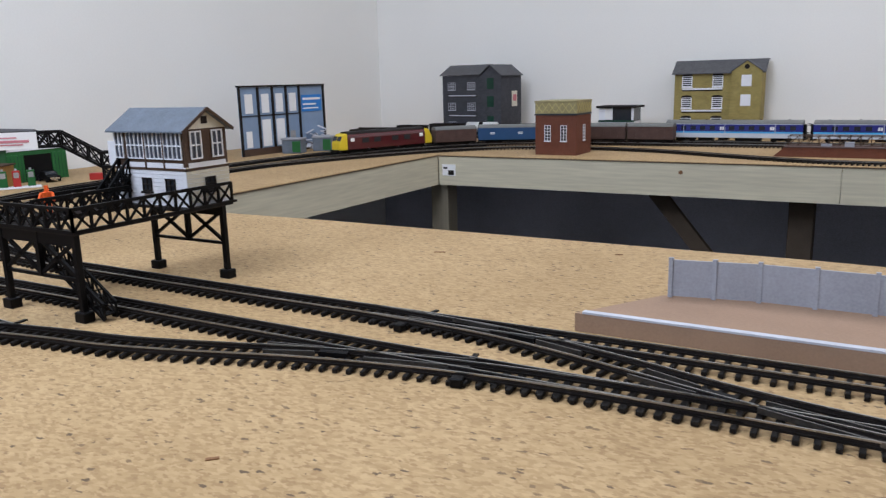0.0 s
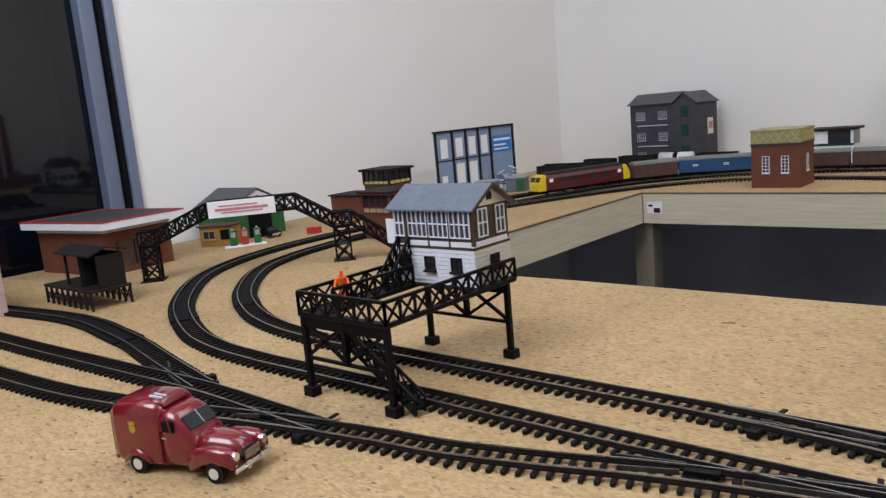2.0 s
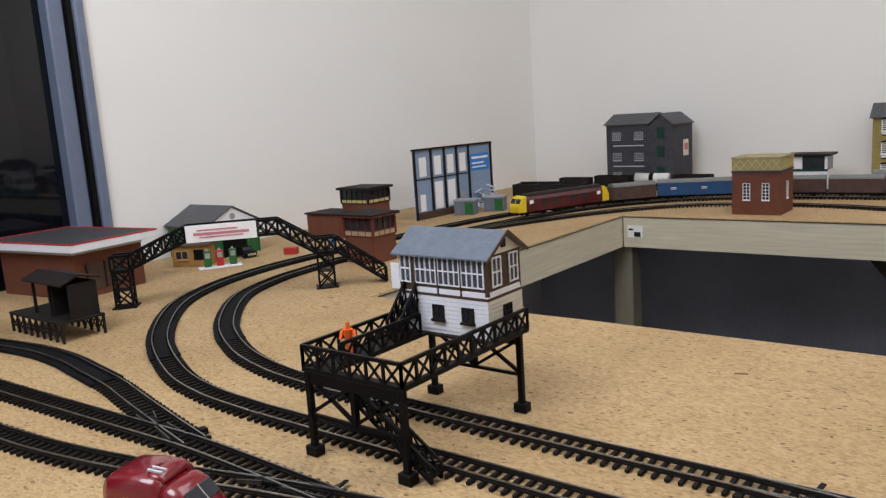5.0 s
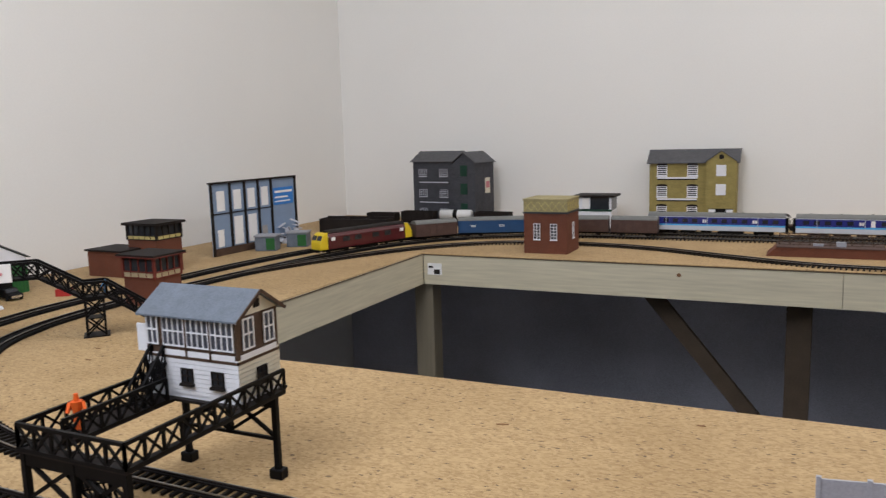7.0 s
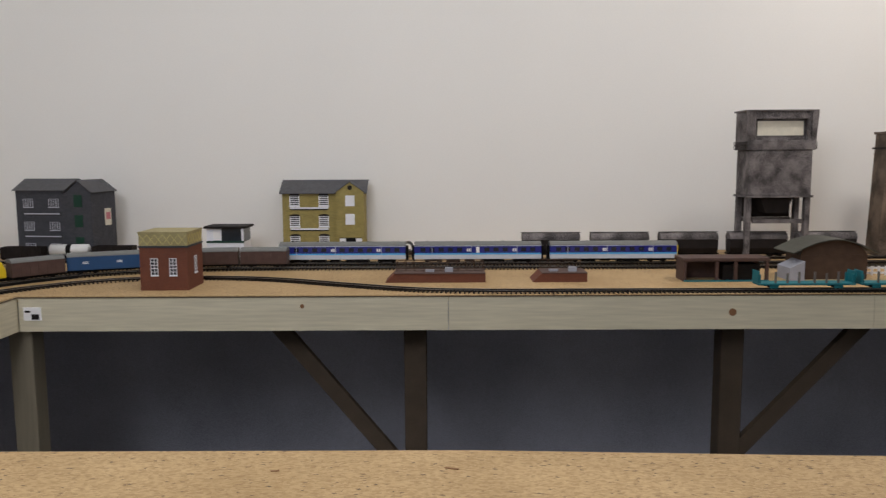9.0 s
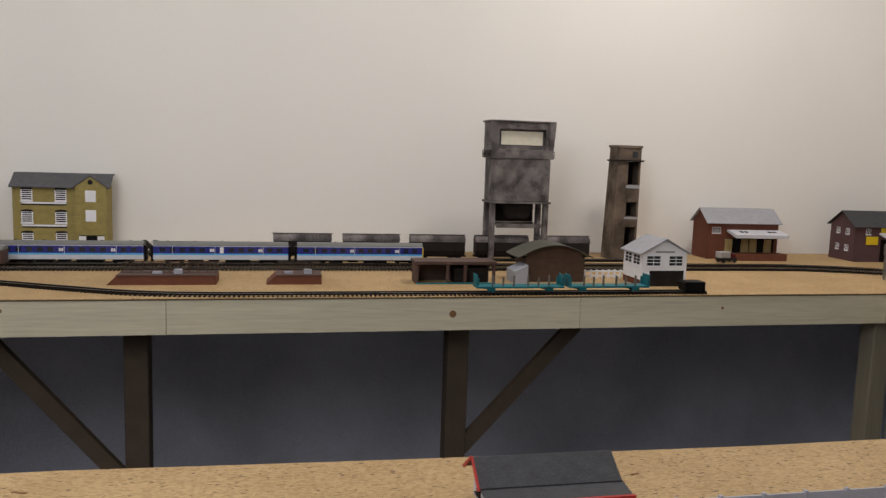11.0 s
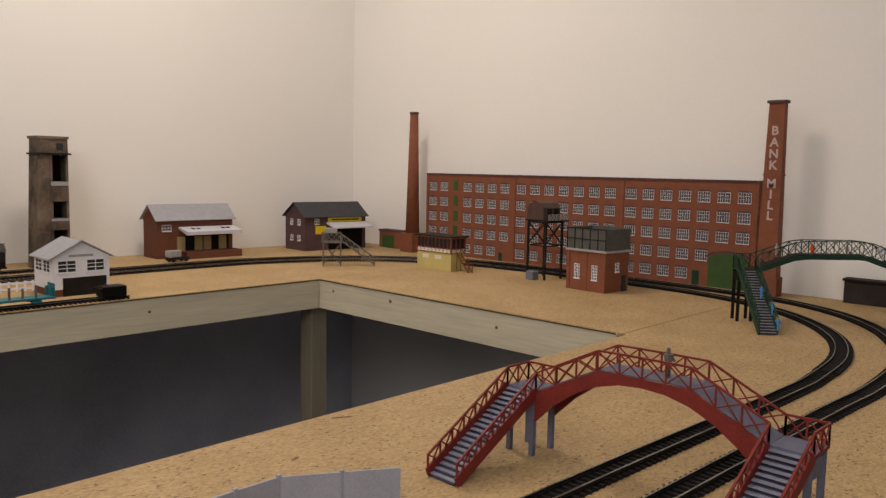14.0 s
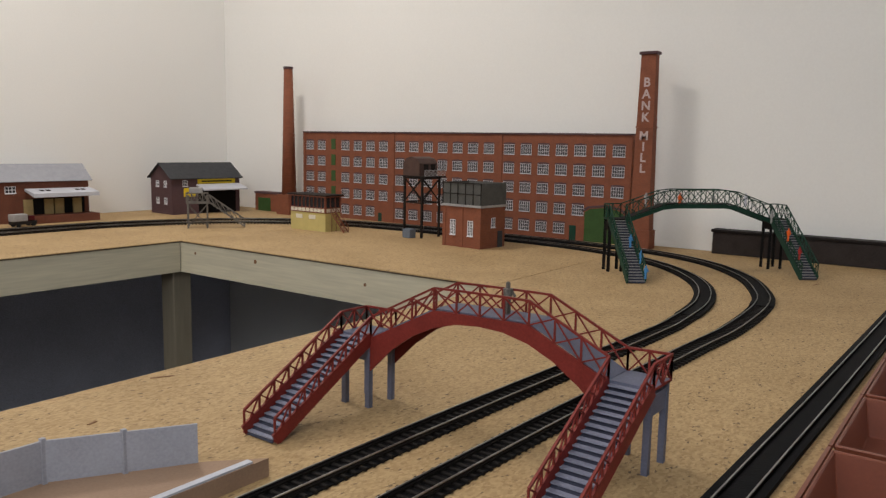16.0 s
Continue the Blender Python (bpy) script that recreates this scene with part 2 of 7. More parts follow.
def box(bm, x0, x1, y0, y1, z0, z1):
    v = [bm.verts.new((x, y, z)) for z in (z0, z1) for x, y in ((x0, y0), (x1, y0), (x1, y1), (x0, y1))]
    for f in ((3, 2, 1, 0), (4, 5, 6, 7), (0, 1, 5, 4), (1, 2, 6, 5), (2, 3, 7, 6), (3, 0, 4, 7)):
        bm.faces.new([v[i] for i in f])
    return bm


def boxes(*rows):
    bm = bm_new()
    for r in rows:
        box(bm, *r)
    return bm


def beam(bm, a, b, w, h=None):
    """A square bar from a to b."""
    a, b = Vector(a), Vector(b)
    d = b - a
    if d.length < 1e-6:
        return bm
    h = h or w
    q = d.to_track_quat("Y", "Z").to_matrix()
    sx, sz = q @ Vector((w / 2, 0, 0)), q @ Vector((0, 0, h / 2))
    v = [bm.verts.new(p + i * sx + j * sz) for p in (a, b) for i, j in ((-1, -1), (1, -1), (1, 1), (-1, 1))]
    for f in ((0, 1, 2, 3), (7, 6, 5, 4), (0, 4, 5, 1), (1, 5, 6, 2), (2, 6, 7, 3), (3, 7, 4, 0)):
        bm.faces.new([v[i] for i in f])
    return bm


def prism(bm, poly, axis, a, b):
    """Extrude a polygon of (u, z) along the x or y axis from a to b."""
    def at(u, z, t):
        return (t, u, z) if axis == "x" else (u, t, z)
    n = len(poly)
    v0, v1 = [bm.verts.new(at(u, z, a)) for u, z in poly], [bm.verts.new(at(u, z, b)) for u, z in poly]
    bm.faces.new(v0), bm.faces.new(v1[::-1])
    for i in range(n):
        bm.faces.new((v0[i], v1[i], v1[(i + 1) % n], v0[(i + 1) % n]))
    bmesh.ops.recalc_face_normals(bm, faces=bm.faces)
    return bm


def tube(bm, x, y, z0, z1, r0, r1, seg=14, axis="z", caps=True):
    rings = []
    for z, r in ((z0, r0), (z1, r1)):
        ring = []
        for i in range(seg):
            a = 2 * math.pi * (i + 0.5) / seg
            c, s_ = r * math.cos(a), r * math.sin(a)
            ring.append(bm.verts.new({"z": (x + c, y + s_, z), "y": (x + c, z, y + s_), "x": (z, x + c, y + s_)}[axis]))
        rings.append(ring)
    for i in range(seg):
        j = (i + 1) % seg
        bm.faces.new((rings[0][i], rings[0][j], rings[1][j], rings[1][i]))
    if caps:
        bm.faces.new(rings[0][::-1]), bm.faces.new(rings[1])
    bmesh.ops.recalc_face_normals(bm, faces=bm.faces)
    return bm


def soften(bm, w=0.0004):
    bmesh.ops.remove_doubles(bm, verts=bm.verts, dist=1e-6)
    bmesh.ops.bevel(bm, geom=bm.edges[:], offset=w, segments=1, affect="EDGES", clamp_overlap=True)
    return bm


def mesh_of(name, bm, *mats):
    me = bpy.data.meshes.new(name)
    bm.to_mesh(me)
    bm.free()
    for m in mats:
        me.materials.append(m)
    return me


def part(name, bm, material, parent, label="", smooth=False):
    o = new(name, mesh_of(name, bm, material))
    o.parent = parent
    if smooth:
        for p in o.data.polygons:
            p.use_smooth = True
    if label:
        o["label"] = label
    return o


def piece(name, me, parent, x, y, z, rz=0.0):
    """A further object on shared mesh data; a window brings its pane and sill."""
    if isinstance(me, tuple):
        o = piece(name, me[0], parent, x, y, z, rz)
        for n_, m_ in zip(("pane", "sill"), me[1:]):
            if m_:
                q = new(n_, m_)
                q.parent = o
        return o
    o = new(name, me)
    o.parent = parent
    o.matrix_basis = pose(x, y, z, 0, 0, rz)
    return o


def thing(name, label, category, x=0.0, y=0.0, z=0.0, rz=0.0, group="", kind=""):
    o = new(name)
    o.empty_display_size = 0.02
    o.matrix_basis = pose(x, y, z, 0, 0, rz)
    return tagged(o, label, category, group, kind)


def each_box(name, rows, material, parent, label=""):
    """Each box a part of its own."""
    for r in rows:
        part(name, boxes(r), material, parent, label)


def grid_frame(w, h, nx, ny, fw, y0, y1):
    """A glazed frame in one piece: outer frame and bars between nx by ny openings."""
    def cuts(a, n):
        out = []
        for k in range(n + 1):
            c = a[0] + (a[1] - a[0]) * k / n
            out += [c - fw / 2, c + fw / 2]
        return out
    xs, zs = cuts((-w / 2, w / 2), nx), cuts((0, h), ny)
    bm = bm_new()
    V = [[[bm.verts.new((x, y, z)) for z in zs] for x in xs] for y in (y0, y1)]
    def solid(i, k):
        return 0 <= i < len(xs) - 1 and 0 <= k < len(zs) - 1 and (i % 2 == 0 or k % 2 == 0)
    for i in range(len(xs) - 1):
        for k in range(len(zs) - 1):
            if not solid(i, k):
                continue
            a, b = V
            bm.faces.new((a[i][k], a[i + 1][k], a[i + 1][k + 1], a[i][k + 1]))
            for di, dk, p, q in ((-1, 0, (i, k), (i, k + 1)), (1, 0, (i + 1, k), (i + 1, k + 1)), (0, -1, (i, k), (i + 1, k)), (0, 1, (i, k + 1), (i + 1, k + 1))):
                if not solid(i + di, k + dk):
                    bm.faces.new((a[p[0]][p[1]], a[q[0]][q[1]], b[q[0]][q[1]], b[p[0]][p[1]]))
    loose = [v for v in bm.verts if not v.link_faces]
    bmesh.ops.delete(bm, geom=loose, context="VERTS")
    bmesh.ops.recalc_face_normals(bm, faces=bm.faces)
    return bm


def window_mesh(w, h, nx, ny, t=0.0008, frame_mat=WHITE, pane_mat=GLASS, fw=0.0009, sill=True):
    """Meshes of a small casement facing -y: frame with glazing bars, pane, sill; its origin is the lower middle of the wall face."""
    fr = mesh_of("window", grid_frame(w, h, nx, ny, fw, -t, -t * 0.3), frame_mat)
    pn = mesh_of("pane", boxes((-w / 2, w / 2, -t * 0.4, 0.0003, 0, h)), pane_mat)
    sl = mesh_of("sill", boxes((-w / 2 - fw, w / 2 + fw, -t * 2.2, 0.0002, -fw * 2.0, -fw * 0.6)), frame_mat) if sill else None
    return fr, pn, sl


def gable_roof(L, W, z0, rise, over=0.004, t=0.002):
    """A pitched roof sheet with its ridge along x, centred."""
    w = W / 2 + over
    s_ = rise / (W / 2)
    lo = z0 - over * s_
    return prism(bm_new(), [(-w, lo), (-w, lo + t), (0, z0 + rise + t), (w, lo + t), (w, lo), (0, z0 + rise)], "x", -L / 2 - over, L / 2 + over)


def gable_body(L, W, h, rise):
    return prism(bm_new(), [(-W / 2, 0), (W / 2, 0), (W / 2, h), (0, h + rise - 0.0005), (-W / 2, h)], "x", -L / 2, L / 2)


def hip_roof(L, W, z0, rise, over=0.006, t=0.003):
    bm = bm_new()
    a, b = L / 2 + over, W / 2 + over
    base = [bm.verts.new(p) for p in ((-a, -b, z0), (a, -b, z0), (a, b, z0), (-a, b, z0))]
    mid = [bm.verts.new((p.co.x, p.co.y, z0 + t)) for p in base]
    rl = max(0.002, a - b)
    top = [bm.verts.new((-rl, 0, z0 + t + rise)), bm.verts.new((rl, 0, z0 + t + rise))]
    bm.faces.new(base[::-1])
    for i in range(4):
        bm.faces.new((base[i], base[(i + 1) % 4], mid[(i + 1) % 4], mid[i]))
    bm.faces.new((mid[0], mid[1], top[1], top[0])), bm.faces.new((mid[2], mid[3], top[0], top[1]))
    bm.faces.new((mid[1], mid[2], top[1])), bm.faces.new((mid[3], mid[0], top[0]))
    return bm


def lattice(bm, p, q, h, n, w=0.0011, cross=True):
    """A railing of two chords, posts and crossed bars from p to q, h high."""
    p, q, up = Vector(p), Vector(q), Vector((0, 0, h))
    beam(bm, p, q, w * 1.3), beam(bm, p + up, q + up, w * 1.3)
    for i in range(n + 1):
        a = p.lerp(q, i / n)
        beam(bm, a, a + up, w)
        if i < n:
            b = p.lerp(q, (i + 1) / n)
            beam(bm, a, b + up, w * 0.8)
            if cross:
                beam(bm, b, a + up, w * 0.8)
    return bm


def railing(name, parent, material, p, q, h, n, w=0.0011, cross=True, label=""):
    """The same railing as single bars: rails, posts and crossed bars, each a part."""
    p, q, up_v = Vector(p), Vector(q), Vector((0, 0, h))
    part("bottom_rail", beam(bm_new(), p, q, w * 1.3), material, parent)
    part(name, beam(bm_new(), p + up_v, q + up_v, w * 1.3), material, parent, label)
    for i in range(n + 1):
        u = p.lerp(q, i / n)
        part("railing_post", beam(bm_new(), u, u + up_v, w), material, parent)
        if i < n:
            v = p.lerp(q, (i + 1) / n)
            part("railing_bar", beam(bm_new(), u, v + up_v, w * 0.8), material, parent)
            if cross:
                part("railing_bar", beam(bm_new(), v, u + up_v, w * 0.8), material, parent)


def brace_bars(name, parent, material, p, q, r, t, w):
    """Two crossed bars in the quad p-q (foot) r-t (top), each a part."""
    part(name, beam(bm_new(), p, t, w), material, parent)
    part(name, beam(bm_new(), q, r, w), material, parent)


def x_brace(bm, a, b, c, d, w):
    """Crossed bars in the quad a-b (foot) c-d (top)."""
    beam(bm, a, d, w), beam(bm, b, c, w)
    return bm


def smooth_path(pts, step=0.004):
    """Catmull-Rom through plan points, resampled at even steps: positions and directions."""
    P = [Vector((x, y)) for x, y in pts]
    P = [2 * P[0] - P[1], *P, 2 * P[-1] - P[-2]]
    fine = []
    for i in range(1, len(P) - 2):
        for k in range(40):
            t = k / 40
            a, b, c, d = P[i - 1], P[i], P[i + 1], P[i + 2]
            fine.append(0.5 * ((2 * b) + (c - a) * t + (2 * a - 5 * b + 4 * c - d) * t * t + (3 * b - a - 3 * c + d) * t ** 3))
    fine.append(P[-2])
    out, acc, last = [fine[0]], 0.0, fine[0]
    for q in fine[1:]:
        while (q - last).length >= step:
            last = last + (q - last).normalized() * step
            out.append(last)
    return out


# ---- room ----
WX0, WX1, WY1, FLOOR = -0.612, 2.958, 0.68, -0.95
Y_FRONT = -4.2
wall = tagged(new("wall_north", mesh_of("wall_north", boxes((WX0 - 0.1, WX1 + 0.1, WY1, WY1 + 0.1, FLOOR, CEIL)), WALLP)), "cream painted plaster wall behind the layout", "wall", kind="structure")
tagged(new("wall_east", mesh_of("wall_east", boxes((WX1, WX1 + 0.1, Y_FRONT, WY1, FLOOR, CEIL)), WALLP)), "cream painted plaster wall behind the mill", "wall", kind="structure")
tagged(new("wall_south", mesh_of("wall_south", boxes((WX0 - 0.1, WX1 + 0.1, Y_FRONT - 0.1, Y_FRONT, FLOOR, CEIL)), WALLP)), "cream painted plaster wall", "wall", kind="structure")
WIN_Y = -0.786
tagged(new("wall_west", mesh_of("wall_west", boxes((WX0 - 0.1, WX0, WIN_Y, WY1, FLOOR, CEIL), (WX0 - 0.1, WX0, Y_FRONT, -2.6, FLOOR, CEIL), (WX0 - 0.1, WX0, -2.6, WIN_Y, 1.1, CEIL), (WX0 - 0.1, WX0, -2.6, WIN_Y, FLOOR, -0.35)), WALLP)), "cream painted plaster wall with a tall window", "wall", kind="structure")
tagged(new("floor", mesh_of("floor", boxes((WX0 - 0.1, WX1 + 0.1, Y_FRONT - 0.1, WY1 + 0.1, FLOOR - 0.05, FLOOR)), CARPET)), "dark grey carpet floor under the layout", "floor", kind="structure")
tagged(new("ceiling", mesh_of("ceiling", boxes((WX0 - 0.1, WX1 + 0.1, Y_FRONT - 0.1, WY1 + 0.1, CEIL, CEIL + 0.05)), CEILP)), "white painted ceiling", "ceiling", kind="structure")
tagged(new("wall_panel", mesh_of("wall_panel", boxes((WX0 + 0.004, WX1 - 0.004, WY1 - 0.006, WY1 - 0.0005, FLOOR, -0.03)), DADO)), "blotchy blue-grey lower wall behind the legs", "wall", kind="structure")
win = thing("window_1", "tall window with a grey-blue frame, dark night outside", "window", WX0, WIN_Y, 0, kind="structure")
part("window_frame", soften(boxes((-0.09, 0.010, -0.018, -0.001, -0.35, 1.1), (-0.09, 0.0, -1.8, -1.76, -0.35, 1.1), (-0.09, 0.0, -1.76, -0.0182, 1.06, 1.1), (-0.09, 0.0, -1.76, -0.0182, -0.35, -0.31), (-0.09, 0.0, -0.95, -0.91, -0.31, 1.06)), 0.003), UPVC, win)
part("gasket", boxes((-0.05, 0.0, -0.0255, -0.0183, -0.31, 1.06)), BLACKP, win)
part("sash", soften(boxes((-0.06, -0.012, -0.054, -0.0257, -0.31, 1.06)), 0.003), UPVC, win)
part("pane", boxes((-0.045, -0.04, -0.91, -0.0542, -0.31, 1.06)), NIGHT, win)
part("pane", boxes((-0.045, -0.04, -1.76, -0.95, -0.31, 1.06)), NIGHT, win)
# Assumed fittings, one above each lamp, all out of view.
for lx, ly in ((2.05, 0.0), (0.70, -0.45), (0.2, -1.8)):
    fit_ = thing("ceiling_light", "assumed white ceiling light fitting, out of view", "ceiling light", lx, ly, CEIL, group="ceiling lights")
    part("housing", soften(boxes((-0.5, 0.5, -0.06, 0.06, -0.05, 0.0)), 0.004), WHITE, fit_)
    part("diffuser", soften(boxes((-0.49, 0.49, -0.05, 0.05, -0.07, -0.0505)), 0.004), LAMPG, fit_)

# ---- baseboards ----
OW, OD, YN = 2.3, 0.775, -1.44
TH = 0.012
base = thing("layout_table", "chipboard railway baseboard on a pale pine frame round a central well", "table", 0, 0, 0)


def board(x0, x1, y0, y1):
    g = 0.0011
    return part("board", soften(boxes((x0 + g, x1 - g, y0 + g, y1 - g, -TH, 0)), 0.0006), CHIP, base, "tan chipboard sheet")


board(WX0 + 0.002, WX1 - 0.002, 0.003, WY1 - 0.002)
board(WX0 + 0.002, -0.003, -OD, 0.003), board(OW + 0.003, WX1 - 0.002, -OD, 0.003)
edge = [(WX0 + 0.003, YN), (WX1 - 0.003, YN), (WX1 - 0.003, -OD - 0.001), (OW + 0.003, -OD - 0.001), (OW - 0.003, -0.783), (1.45, -0.783), (1.10, -0.772), (0.82, -0.759), (0.30, -0.760), (0.004, -0.770), (-0.003, -OD - 0.001), (WX0 + 0.003, -OD - 0.001)]
bm = bm_new()
lo_, hi_ = [bm.verts.new((x, y, -TH)) for x, y in edge], [bm.verts.new((x, y, 0)) for x, y in edge]
bm.faces.new(lo_[::-1]), bm.faces.new(hi_)
for i in range(len(edge)):
    j = (i + 1) % len(edge)
    bm.faces.new((lo_[i], lo_[j], hi_[j], hi_[i]))
part("board", bm, CHIP, base, "tan chipboard sheet with an uneven sawn edge")
FZ0, FZ1 = -0.066, -TH - 0.0008
for x0, x1 in ((0.003, 0.80), (0.801, 1.585), (1.586, OW - 0.003)):
    part("rail", prism(bm_new(), [(-0.0005, FZ0), (0.021, FZ0), (0.021, FZ1), (0.0027, FZ1), (0.0027, -0.0018), (-0.0005, -0.0018)], "x", x0, x1), PINE_X, base, "pale pine batten")
part("rail", prism(bm_new(), [(0.0005, FZ0), (-0.021, FZ0), (-0.021, FZ1), (-0.0027, FZ1), (-0.0027, -0.0018), (0.0005, -0.0018)], "y", -OD + 0.01, 0.0024), PINE_Y, base, "pale pine batten")
part("rail", prism(bm_new(), [(OW - 0.0005, FZ0), (OW + 0.021, FZ0), (OW + 0.021, FZ1), (OW + 0.0027, FZ1), (OW + 0.0027, -0.0018), (OW - 0.0005, -0.0018)], "y", -OD + 0.01, 0.0024), PINE_Y, base, "pale pine batten")
part("rail", soften(boxes((0, OW, -OD - 0.031, -OD - 0.012, FZ0, FZ1)), 0.001), PINE_X, base, "pale pine batten")
for b_ in ((0.0, OW, -0.0016, -0.0007, -0.0032, -0.0010), (0.0007, 0.0016, -OD + 0.0105, -0.0018, -0.0032, -0.0010), (OW - 0.0016, OW - 0.0007, -OD + 0.0105, -0.0018, -0.0032, -0.0010)):
    part("edge_band", boxes(b_), EDGEB, base, "thin dark brown strip along the top of the batten")
for x, y in ((-0.012, 0.046), (0.735, 0.10), (1.357, 0.10), (2.318, 0.046), (0.02, -0.8), (2.3, -0.8), (1.1, -0.82), (-0.5, -0.8), (0.1, -1.33), (1.2, -1.33), (2.5, -1.33), (2.9, -0.5)):
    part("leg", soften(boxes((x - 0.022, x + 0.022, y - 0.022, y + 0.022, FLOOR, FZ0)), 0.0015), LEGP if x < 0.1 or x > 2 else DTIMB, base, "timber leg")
for a, b in (((0.46, 0.09, -0.07), (0.70, 0.09, -0.36)), ((1.62, 0.09, -0.07), (1.37, 0.09, -0.34))):
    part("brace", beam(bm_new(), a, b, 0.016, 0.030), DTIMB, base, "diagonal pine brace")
bl = boxes((0.012, 0.045, -0.0018, -0.0006, -0.045, -0.02))
lb = part("paper_label", bl, PAPER, base, "small white printed label")
part("bar_mark", boxes((0.027, 0.041, -0.0023, -0.0019, -0.043, -0.033), (0.015, 0.025, -0.0023, -0.0019, -0.03, -0.026)), DARKP, lb)
for x, z, r in ((1.325, -0.034, 0.007), (0.53, -0.02, 0.004), (1.9, -0.028, 0.003)):
    part("knot", tube(bm_new(), x, z, -0.0011, 0.0, r, r, 16, "y"), KNOT, base)
for y, z, r in ((-0.237, -0.02, 0.004), (-0.05, -0.022, 0.003), (-0.52, -0.03, 0.003)):
    part("knot", tube(bm_new(), y, z, OW - 0.0011, OW, r, r, 14, "x"), KNOT, base)

for x, y, L_, a_ in ((0.503, -0.859, 0.011, 15), (0.803, -0.799, 0.012, -20), (1.719, -0.800, 0.020, -28), (1.30, -0.83, 0.008, 10), (-0.05, -0.80, 0.007, 5), (-0.02, -0.84, 0.010, -12), (2.66, -1.16, 0.018, -15), (0.66, -0.803, 0.007, 8), (1.62, -0.86, 0.008, 20), (0.62, -1.26, 0.006, 40)):
    r_ = math.radians(a_)
    part("splinter", beam(bm_new(), (x - L_ / 2 * math.cos(r_), y - L_ / 2 * math.sin(r_), 0.0002), (x + L_ / 2 * math.cos(r_), y + L_ / 2 * math.sin(r_), 0.0004), 0.0022, 0.0005), KNOT, base, "dark splinter mark")

# ---- tracks ----
PITCH, SL, SW = 0.0086, 0.030, 0.0029
sleeper_me = mesh_of("sleeper", soften(boxes((-SW / 2, SW / 2, -SL / 2, SL / 2, 0.0002, 0.0030)), 0.0004), SLEEPER)
HEAD = 0.0065


def sweep(path, off, w, z0, z1):
    bm = bm_new()
    prev = None
    n = len(path)
    for i in range(n):
        d = (path[min(i + 1, n - 1)] - path[max(i - 1, 0)]).normalized()
        nrm = Vector((-d.y, d.x))
        c = path[i] + nrm * off
        ring = [bm.verts.new((*(c + nrm * s_ * w / 2), z)) for s_, z in ((-1, z0), (1, z0), (1, z1), (-1, z1))]
        if prev:
            for k in range(4):
                bm.faces.new((prev[k], prev[(k + 1) % 4], ring[(k + 1) % 4], ring[k]))
        else:
            bm.faces.new(ring)
        prev = ring
    bm.faces.new(prev[::-1])
    bmesh.ops.recalc_face_normals(bm, faces=bm.faces)
    return bm


def track(label, pts, near=(), bed=(), sheet=()):
    """A length of track: two rails, sleepers (single pieces in the stretches of x given as near), underlay in the stretches of the path given as bed."""
    tr = thing("railway_track", label, "track", group="model railway tracks")
    path = smooth_path(pts, 0.007)
    for off in (-0.0083, 0.0083):
        part("rail", sweep(path, off, 0.0011, 0.0057, HEAD), RAIL, tr, "nickel silver rail head")
        part("rail_web", sweep(path, off, 0.0008, 0.003, 0.0056), DARKP, tr)
        part("chair_strip", sweep(path, off, 0.003, 0.0028, 0.0040), SLEEPER, tr)
    sl = smooth_path(pts, PITCH)
    rest = bm_new()
    for i in range(len(sl) - 1):
        d = sl[i + 1] - sl[i]
        a = math.degrees(math.atan2(d.y, d.x))
        c = (sl[i] + sl[i + 1]) / 2
        if c.y < -0.9 and any(x0 < c.x < x1 for x0, x1 in near):
            piece("sleeper", sleeper_me, tr, c.x, c.y, 0, a)
        else:
            m = pose(c.x, c.y, 0, 0, 0, a)
            v = [rest.verts.new(m @ Vector((x, y, z))) for z in (0.0002, 0.003) for x, y in ((-SW / 2, -SL / 2), (SW / 2, -SL / 2), (SW / 2, SL / 2), (-SW / 2, SL / 2))]
            for f in ((4, 5, 6, 7), (0, 1, 5, 4), (1, 2, 6, 5), (2, 3, 7, 6), (3, 0, 4, 7)):
                rest.faces.new([v[k] for k in f])
    if rest.verts:
        tagged(part("sleeper_strip", rest, SLEEPER, tr), kind="stuff")
    for f0, f1 in sheet:
        sub = path[int(f0 * (len(path) - 1)):int(f1 * (len(path) - 1)) + 1]
        part("underlay_sheet", sweep(sub, 0, 0.0270, 0.0002, 0.0012), FOAM, tr, "thin black underlay")
    for f0, f1 in bed:
        sub = path[int(f0 * (len(path) - 1)):int(f1 * (len(path) - 1)) + 1]
        part("underlay", sweep(sub, 0, 0.0305, 0.0003, 0.0040), FOAM, tr, "black foam infill between the rails")
    return tr


INNER = [(0.20, -1.057), (0.47, -1.058), (1.0, -1.054), (1.65, -1.060), (2.12, -1.082), (2.245, -1.083), (2.389, -1.067), (2.526, -1.017), (2.65, -0.925), (2.74, -0.80), (2.785, -0.65), (2.795, -0.45),
         (2.79, -0.20), (2.755, -0.02), (2.67, 0.13), (2.54, 0.24), (2.38, 0.31), (2.2, 0.333), (1.6, 0.332), (0.9, 0.332), (0.41, 0.332), (0.25, 0.322), (0.10, 0.283), (-0.02, 0.213), (-0.105, 0.11), (-0.165, -0.03), (-0.20, -0.20), (-0.224, -0.42), (-0.234, -0.60), (-0.229, -0.675),
         (-0.214, -0.760), (-0.170, -0.855), (-0.066, -0.957), (0.036, -1.018), (0.12, -1.046), (0.20, -1.057)]
